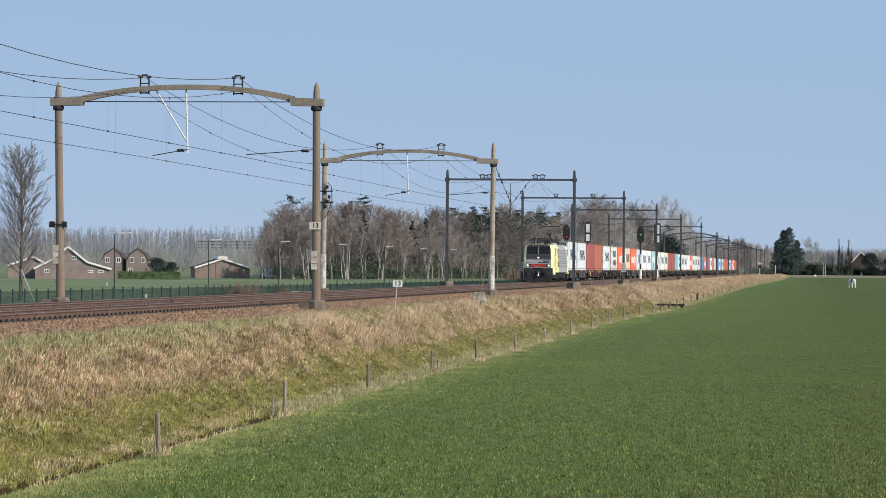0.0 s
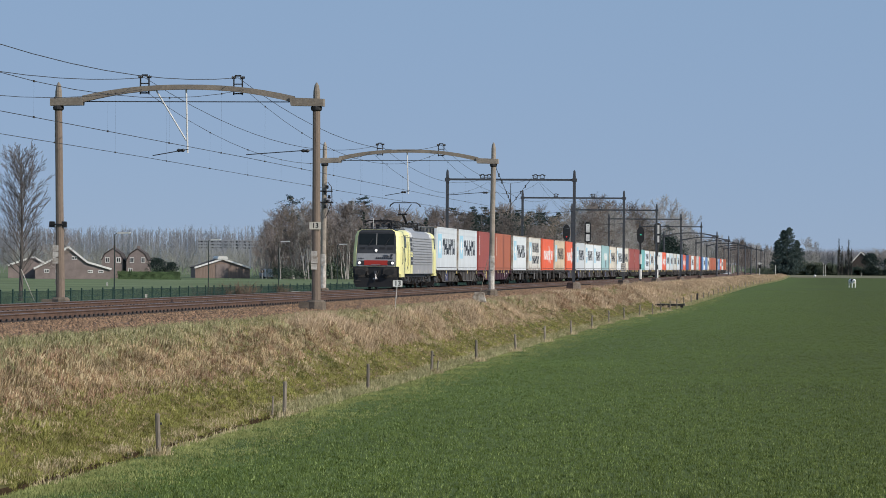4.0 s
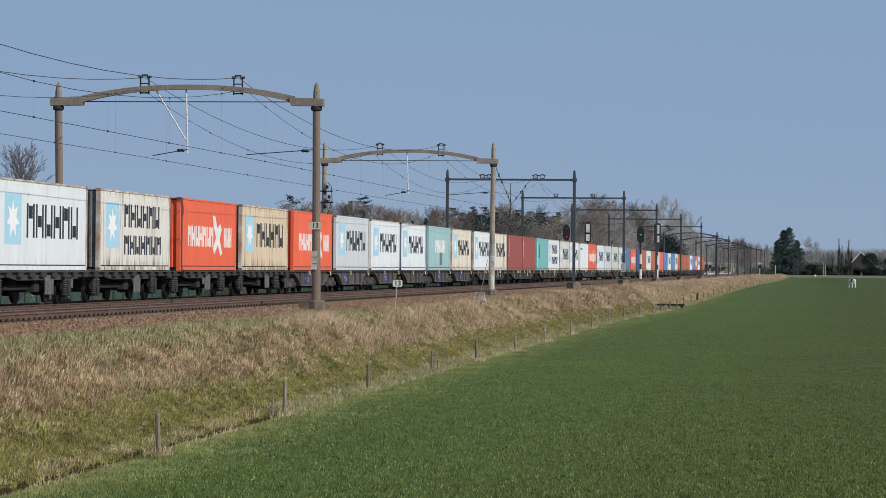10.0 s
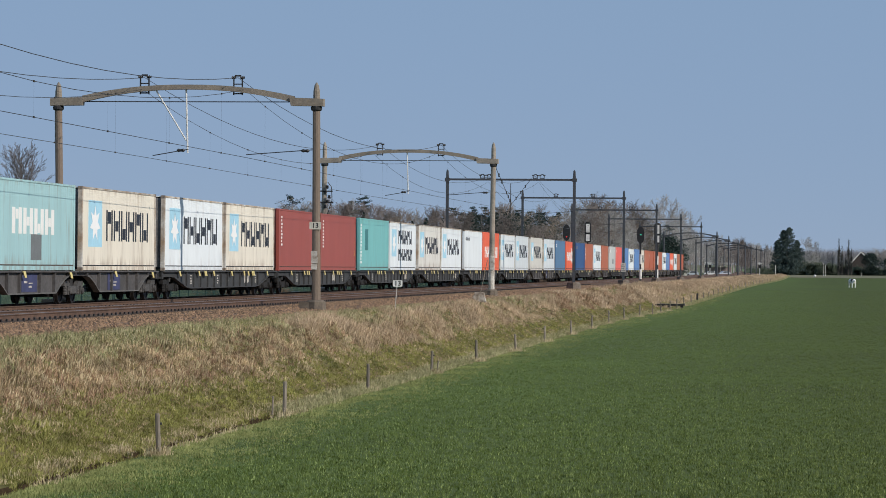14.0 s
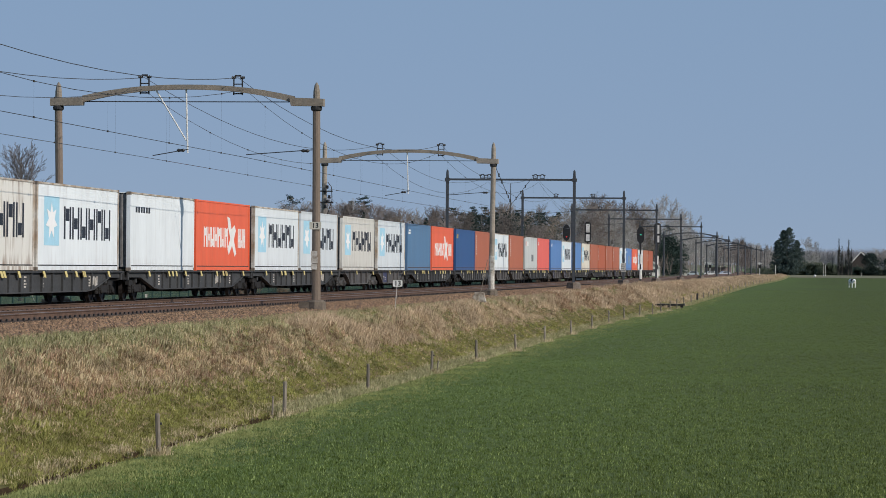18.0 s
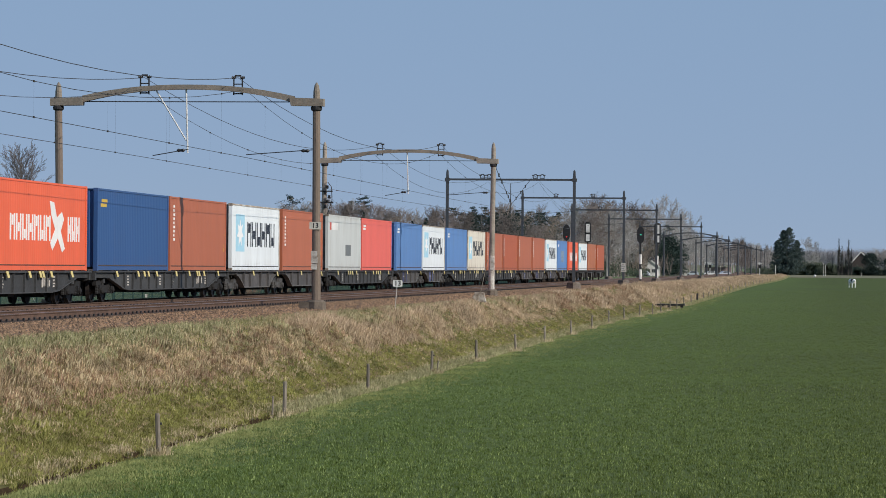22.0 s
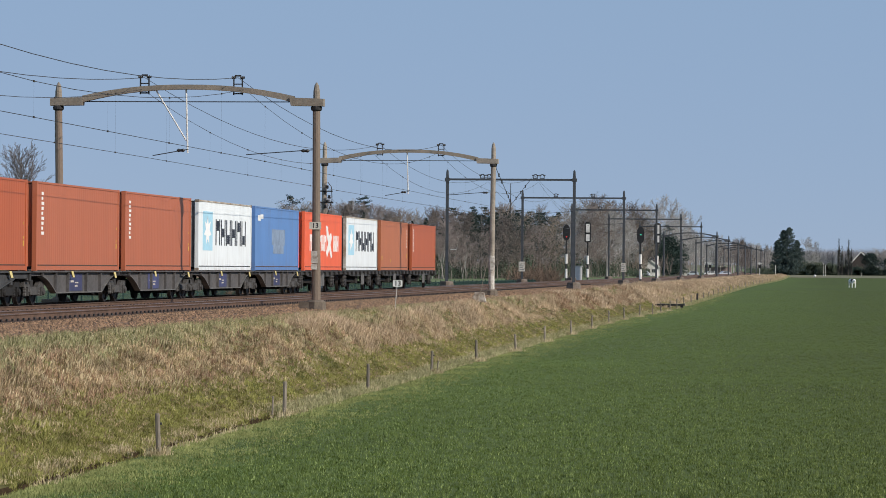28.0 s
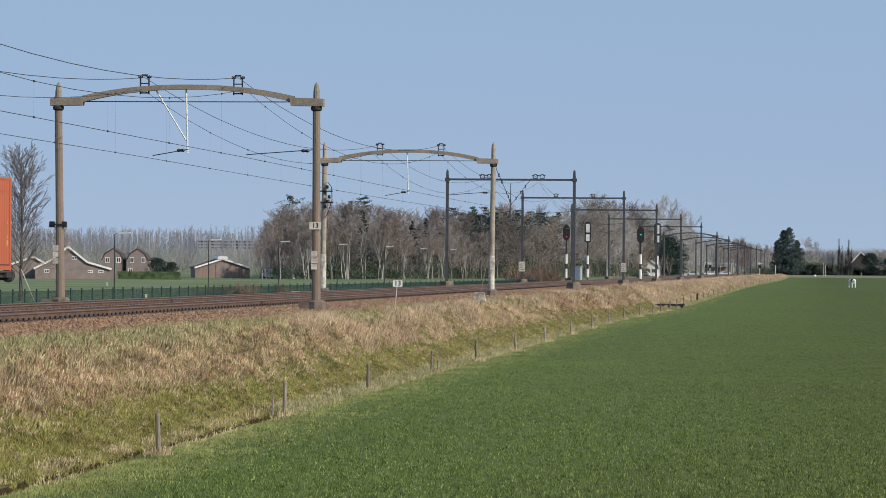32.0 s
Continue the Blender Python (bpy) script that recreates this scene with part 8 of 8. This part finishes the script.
def build_houses():
    gable_house("farmhouse", "brown brick farmhouse with sweeping white-edged gable roof", 13.72, 575, [(-7, 0), (7.6, 0), (7.6, 1.9), (3.0, 3.2), (-0.6, 6.1), (-3.6, 3.6), (-7, 1.9)][::1], 18, True, [(-4.6, 1.2, 1.0, 0.6), (-2.4, 1.2, 1.0, 0.6), (0.6, 3.7, 1.0, 0.6), (3.6, 1.2, 1.0, 0.5), (5.6, 1.2, 1.0, 0.5)], 14)
    gable_house("barn", "small brown barn with white-edged gable", 14.5, 590, [(-4, 0), (3.4, 0), (3.4, 2.8), (1.0, 4.1), (-4, 2.4)], 12, True, [], 14)
    for b, w in ((12.97, 4.4), (12.52, 4.3)):
        hh = gable_house("brick_house", "brown brick house with mansard roof and white windows", b, 605, [(-w / 2, 0), (w / 2, 0), (w / 2, 3.6), (w / 2 - 0.7, 4.9), (0, 5.9), (-w / 2 + 0.7, 4.9), (-w / 2, 3.6)], 9, False, [(-1.0, 3.1, 0.85, 1.1), (1.2, 3.1, 0.85, 1.1), (-1.3, 0.4, 0.8, 1.7)] if w > 4 else [(0.1, 3.0, 0.8, 1.1)], 8)
        part("chimney", Geo().box(-0.3, 4, 5.4, 0.3, 4.6, 6.5), M_BRICK, hh)
    g = gable_house("shed", "low brown wooden barn with white roof edge and ridge vent", 10.95, 640, [(-5.9, 0), (5.9, 0), (5.9, 2.1), (0, 4.0), (-5.9, 2.1)], 16, True, [], 15, mat("barn_boards", (0.29, 0.215, 0.18), 0.9, vary=0.25, scale=1, fine=5, stretch=(6, 1, 0.3)))
    part("ridge_vent", Geo().box(-1.1, -0.45, 3.95, 1.1, 14, 4.6, 0.3), M_WHITE, g, "white ridge vent")
    part("door", Geo().box(-1.5, -0.08, 0, 1.2, 0.0, 2.9), M_BRICK, g)
    # parked van
    M_VAN = mat("grey_van_paint", (0.46, 0.50, 0.56), 0.35, vary=0.1)
    x, y = place(10.15, 640)
    v = thing("parked_van", "dark grey van parked by the barn", "van", pose(x, y, FIELD, 0, 0, 25))
    part("body", Geo().prism_x([(-2.3, 0.4), (2.3, 0.4), (2.35, 1.1), (1.5, 1.25), (0.9, 2.0), (-2.2, 2.05)][::-1], -0.9, 0.9), M_VAN, v)
    part("window", Geo().prism_x([(-1.9, 1.25), (1.3, 1.25), (0.8, 1.85), (-1.9, 1.9)][::-1], -0.915, 0.915), M_PANE, v)
    for yy in (-1.5, 1.5):
        for s in (-1, 1):
            part("wheel", Geo().lathe_x([(-0.1, 0.33), (0.1, 0.33)], s * 0.82, yy, 0.33, 12), M_BLACK, v)
    x, y = place(10.9, 1420)
    # wall colour holds painted haze, as if seen through distant air
    M_FLAT = mat("hazed_plaster", (0.31, 0.33, 0.365), 0.9, vary=0.15, scale=0.3, fine=2)
    fb = thing("apartment_block", "distant pale apartment block with dark window rows", "building", pose(x, y, FIELD, 0, 0, 10))
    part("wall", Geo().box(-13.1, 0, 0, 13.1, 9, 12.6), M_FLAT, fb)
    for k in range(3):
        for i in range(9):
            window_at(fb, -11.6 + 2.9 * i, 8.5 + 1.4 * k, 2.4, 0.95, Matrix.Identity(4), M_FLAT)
    # far houses near the level crossing, a house beyond the field
    gable_house("far_house", "grey gabled house beyond the field hedge", -0.82, 1120, [(-4.2, 0), (5, 0), (5, 2.6), (-0.9, 8.2), (-4.2, 4.4)], 10, True, [], -4, M_TILE)
    bung = gable_house("bungalow", "small white-gabled bungalow with a dark roof behind the railway", 3.1, 905, [(-3.4, 0), (3.4, 0), (3.4, 2.4), (0, 5.0), (-3.4, 2.4)], 9, True, [(-1.6, 0.9, 1.3, 1.2), (1.5, 0.9, 1.3, 1.2)], 3, M_WHITE)
    part("door", Geo().box(-0.35, -0.06, 0, 0.35, 0.0, 2.0), M_TILE, bung)
    x, y = place(2.59, 925)
    wf = thing("white_fence", "white board fence behind the railway", "fence", pose(x, y, FIELD))
    for k in range(7):
        part("panel", Geo().box(-3.15 + 0.9 * k, -0.04, 0.1, -2.33 + 0.9 * k, 0.04, 1.75 + 0.1 * (k % 2)), M_WHITE, wf)
        part("post", Geo().box(-3.3 + 0.9 * k, -0.06, 0, -3.18 + 0.9 * k, 0.06, 2.0), M_WORN, wf)
    x, y = place(1.83, 985)
    cn = thing("canopy", "long pale flat canopy on thin posts behind the railway", "canopy", pose(x, y, FIELD))
    part("roof", Geo().box(-4.6, -1.5, 3.8, 4.6, 2.5, 3.98, 0.06), M_WORN, cn)
    for k in range(6):
        part("post", Geo().tube([(-4.3 + 1.72 * k, -1.2, 0), (-4.3 + 1.72 * k, -1.2, 3.7)], 0.08, 6), M_WORN, cn)
    part("back_wall", Geo().box(-4.4, 2.2, 0, 4.4, 2.4, 2.6), M_BRICK, cn)
    M_LHEAD_CAR = mat("silver_car_paint", (0.6, 0.61, 0.62), 0.35, vary=0.1)
    for k, (bb, dd) in enumerate(((3.29, 890), (3.21, 880), (2.3, 940), (1.98, 960), (1.72, 968))):
        x, y = place(bb, dd)
        car = thing("parked_car", "small pale car parked behind the railway", "car", pose(x, y, FIELD, 0, 0, 70 + 13 * k), "parked cars")
        part("body", Geo().prism_x([(-2.0, 0.3), (2.0, 0.3), (2.05, 0.75), (1.1, 0.9), (0.5, 1.4), (-1.2, 1.45), (-1.9, 0.95)][::-1], -0.82, 0.82), M_LHEAD_CAR if k % 3 == 0 else M_VAN, car)
        part("window", Geo().prism_x([(-1.4, 0.95), (0.9, 0.95), (0.42, 1.33), (-1.15, 1.37)][::-1], -0.83, 0.83), M_PANE, car)
        for yy in (-1.25, 1.25):
            for sd in (-1, 1):
                part("wheel", Geo().lathe_x([(-0.09, 0.3), (0.09, 0.3)], sd * 0.76, yy, 0.3, 10), M_BLACK, car)


M_LPOST = mat("dark_green_lamp_post", (0.02, 0.035, 0.032), 0.5, vary=0.2)
M_LHEAD = mat("grey_lamp_head", (0.68, 0.68, 0.67), 0.45, vary=0.15)


def build_lamps():
    def lamp_geo():
        return Geo().tube([(0, 0, -0.1), (0, 0, 6.3)], [0.075, 0.045], 8).tube([(0, 0, 6.25), (0.25, 0, 6.36), (0.5, 0, 6.38)], 0.03, 6)
    first = None
    for b, d in ((12.93, 271), (11.21, 363), (9.92, 392), (8.84, 453), (7.97, 521), (7.33, 588), (6.78, 640), (6.28, 760), (5.84, 830), (5.4, 780), (4.7, 820), (3.9, 880), (3.6, 900), (2.9, 930)):
        x, y = place(b, d)
        if first is None:
            first = thing("street_lamp", "dark green street lamp post with a flat pale head", "lamp", pose(x, y, FIELD, 0, 0, -8), "street lamps along the road")
            part("post", lamp_geo(), M_LPOST, first)
            part("lamp_head", Geo().prism_y([(0.25, 6.3), (1.4, 6.34), (1.5, 6.41), (1.4, 6.48), (0.3, 6.47)], -0.14, 0.14), M_LHEAD, first, "flat pale lamp head")
        else:
            copy_thing(first, pose(x, y, FIELD, 0, 0, -8))


def build_green_fence():
    a, b = Vector((-37.9, 202.0, FIELD)), Vector((-14.0, 428.0, FIELD))
    n = int((b - a).length / 2.55)
    d = (b - a) / n
    L = d.length
    fence = thing("green_fence", "dark green steel mesh fence along the meadow", "fence", pose(a.x, a.y, a.z, 0, 0, math.degrees(math.atan2(d.y, d.x))))
    post = Geo().box(-0.05, -0.05, -0.1, 0.05, 0.05, 1.75).mesh("post", M_GREENMESH)
    g = Geo()
    k = 0
    while 0.06 + k * 0.07 < L - 0.05:
        u = 0.06 + k * 0.07
        g.box(u, -0.006, 0.05, u + 0.011, 0.006, 1.6)
        k += 1
    for z in (0.1, 0.6, 1.1, 1.55):
        g.box(0.04, -0.014, z, L - 0.04, 0.014, z + 0.03)
    pm = g.mesh("mesh_panel", M_GREENMESH)
    for i in range(n):
        part("post", post, M_GREENMESH, fence, at=(i * L, 0, 0))
        part("mesh_panel", pm, M_GREENMESH, fence, at=(i * L, 0, 0))


M_RED = glow("red_signal_light", (0.8, 0.03, 0.03), 0.55)
M_GREEN = glow("green_signal_light", (0.05, 0.8, 0.5), 0.5)


def signal(x, y, head_z, kind, lamp):
    z = rail_z(y)
    s = thing("railway_signal", "black signal on a black and white banded post" if kind == "round" else "black signal mast with two white indicator boxes", "signal", pose(x, y, z - 0.4), "signals by the line")
    part("post", Geo().lathe_z([(0, 0.1), (head_z - 0.3, 0.09)], 0, 0, 0, 10), M_BLACK, s)
    for k in range(2):
        part("white_band", Geo().lathe_z([(0.6 + 1.7 * k, 0.15), (1.7 + 1.7 * k, 0.15)], 0, 0, 0, 10), M_WHITE, s, "white painted band")
    part("foot", Geo().box(-0.4, -0.3, -0.3, 0.5, 0.3, 0.12), M_CONC_L, s)
    if kind == "round":
        oval = [(0.42 * math.cos(q * math.pi / 10), (0.62 if math.sin(q * math.pi / 10) > 0 else 0.62) * math.sin(q * math.pi / 10) + (0.32 if q < 10 else -0.32)) for q in range(20)]
        hd = part("head", Geo().prism_y([(px, pz + head_z) for px, pz in oval][::-1], -0.1, 0.05), M_BLACK, s)
        for dz, col in ((0.45, M_GREEN if lamp == "green" else M_BLACK), (-0.05, M_BLACK), (-0.5, M_RED if lamp == "red" else M_BLACK)):
            if lamp == "green" and dz > 0.4:
                dz = 0.0
            part("lens", Geo().lathe_y([(-0.13, 0.05), (-0.1, 0.085)], 0.02, 0, head_z + dz, 10), col, hd)
    else:
        for dz, hh in ((0.72, 1.1), (-0.5, 0.85)):
            bx = part("indicator_box", Geo().box(-0.4, -0.2, head_z + dz - hh / 2 - 0.16, 0.4, 0.25, head_z + dz + hh / 2 + 0.24, 0.2), M_BLACK, s)
            part("white_face", Geo().box(-0.23, -0.225, head_z + dz - hh / 2, 0.25, -0.2, head_z + dz + hh / 2), M_WHITE, bx, "white front sheet")


def trackside():
    signal(-4.65, 364, 5.95, "round", "red")
    signal(-4.65, 398, 6.2, "box", "")
    signal(4.75, 352, 5.6, "round", "green")
    signal(4.75, 389, 6.0, "box", "")
    c = thing("equipment_cabinet", "grey trackside equipment cabinet on a slab", "cabinet", pose(-4.9, 384, rail_z(384) - 0.5))
    part("body", Geo().box(-0.6, -0.3, 0.1, 0.6, 0.3, 2.1, 0.05), M_LHEAD, c)
    part("roof", Geo().box(-0.68, -0.38, 2.1, 0.68, 0.38, 2.18), M_LHEAD, c)
    part("door", Geo().box(-0.5, -0.32, 0.2, 0.5, -0.3, 2.0), M_LHEAD, c)
    part("slab", Geo().box(-0.9, -0.5, -0.2, 0.9, 0.5, 0.1), M_CONC_L, c)
    for x, y, z, w, h in ((-5.16, 314.4, 1.5, 0.62, 1.0), (5.16, 314.4, 1.5, 0.5, 0.9)):
        b = thing("mast_board", "white trackside notice board on a steel mast", "sign", pose(x, y - 0.02, rail_z(y) + z))
        part("board", rounded_board(w, h, 0.03), M_WORN, b, at=(0, -0.2, 0))
        for k in range(4):
            part("lettering", Geo().box(-w * 0.36, -0.206, -0.33 + 0.18 * k, w * (0.36, 0.2, 0.3, 0.1)[k], -0.2, -0.26 + 0.18 * k), M_GPATCH, b, "grey bar of writing")
    # level crossing far down the line
    for x, y in ((-7.5, 905), (8.0, 900), (-8.0, 950)):
        m = thing("crossing_post", "white and red level crossing post", "sign", pose(x, y, rail_z(y) - 0.6))
        part("post", Geo().tube([(0, 0, 0), (0, 0, 4.2)], 0.1, 6), M_WHITE, m)
        part("cross", Geo().box(-0.6, -0.12, 3.7, 0.6, -0.08, 3.95), M_WHITE, m)
        part("lamp_plate", Geo().box(-0.4, -0.12, 2.4, 0.4, -0.08, 3.3), M_BLACK, m)
    # white posts at the field's end
    for b, d, h in ((-0.10, 1010, 4.2), (-0.13, 1010, 3.6), (-0.78, 1010, 1.2), (0.78, 940, 3.4)):
        x, y = place(b, d)
        solid("white_post", Geo().tube([(0, 0, -0.2), (0, 0, h)], 0.08, 6), M_WHITE, "white post at the field's end", "post", pose(x, y, FIELD), "white posts")
    x, y = place(0.06, 960)
    solid("white_boulder", Geo().lathe_z([(0, 0.4), (0.3, 0.45), (0.6, 0.2)], 0, 0, 0, 8), M_WHITE, "white rounded stone at the field's edge", "stone", pose(x, y, FIELD))
    verge = Geo().box(11.5, 885, FIELD - 0.3, 200, 1066, FIELD + 0.03)
    solid("field_verge", verge, mat("pale_dry_verge", (0.21, 0.195, 0.105), 0.95, vary=0.35, scale=0.1, fine=2), "pale dry grass verge at the end of the field", "verge", kind="structure")
    x, y = place(13.06, 448)
    solid("white_marker", Geo().box(-0.12, -0.04, 0, 0.12, 0.04, 0.5, 0.05), M_WORN, "small white marker board standing in the meadow", "marker", pose(x, y, FIELD))
    x, y = place(12.32, 257.2)
    solid("fence_tag", Geo().box(-0.1, -0.02, 0.85, 0.1, 0.0, 1.15, 0.03), M_WORN, "white tag hung on the green fence", "tag", pose(x, y - 0.6, FIELD))
    # white and black animal standing in the field
    x, y = place(-0.62, 540)
    M_HIDE = mat("white_hide", (0.9, 0.9, 0.88), 0.9, vary=0.12)
    cow = thing("grazing_cow", "white and black cow standing in the green field", "cow", pose(x, y, FIELD, 0, 0, 25))
    part("body", Geo().lathe_y([(-0.85, 0.2), (-0.75, 0.36), (-0.3, 0.42), (0.4, 0.43), (0.8, 0.36), (0.9, 0.15)], 0, 0, 1.12, 12), M_HIDE, cow)
    part("black_patch", Geo().lathe_y([(-0.7, 0.2), (-0.62, 0.3), (-0.2, 0.3), (-0.1, 0.15)], -0.17, 0.0, 1.24, 12), M_BLACK, cow, "black hide patch")
    part("head", Geo().lathe_y([(-0.5, 0.08), (-0.42, 0.13), (-0.1, 0.19), (0.05, 0.12)], -0.15, -0.95, 1.2, 10), M_HIDE, cow)
    part("neck", Geo().tube([(0, -0.6, 1.2), (-0.1, -1.0, 1.2)], [0.26, 0.16], 8), M_HIDE, cow)
    for lx, ly in ((-0.25, -0.6), (0.25, -0.6), (-0.25, 0.65), (0.25, 0.65)):
        part("leg", Geo().tube([(lx, ly, 0.95), (lx * 1.1, ly, 0.5), (lx * 1.1, ly + 0.04, 0)], [0.14, 0.09, 0.08], 8), M_HIDE, cow)
    part("tail", Geo().tube([(0, 0.88, 1.3), (0.03, 1.0, 0.8), (0.03, 0.98, 0.5)], [0.03, 0.02, 0.04], 6), M_HIDE, cow)


build_woods()
build_houses()
build_lamps()
build_green_fence()
trackside()


def motions():
    tilt = -math.degrees(math.atan(GRADE))
    for ob, u, x, z in TRAIN:
        rows = []
        for t in (0.0, 8.0, 16.0, 24.0, 32.0):
            y = u - SPEED * (t - 9.0)
            rows.append((t, pose(x, y, -GRADE * (y - 120.4) + z, tilt)))
        walk(ob, rows)


motions()
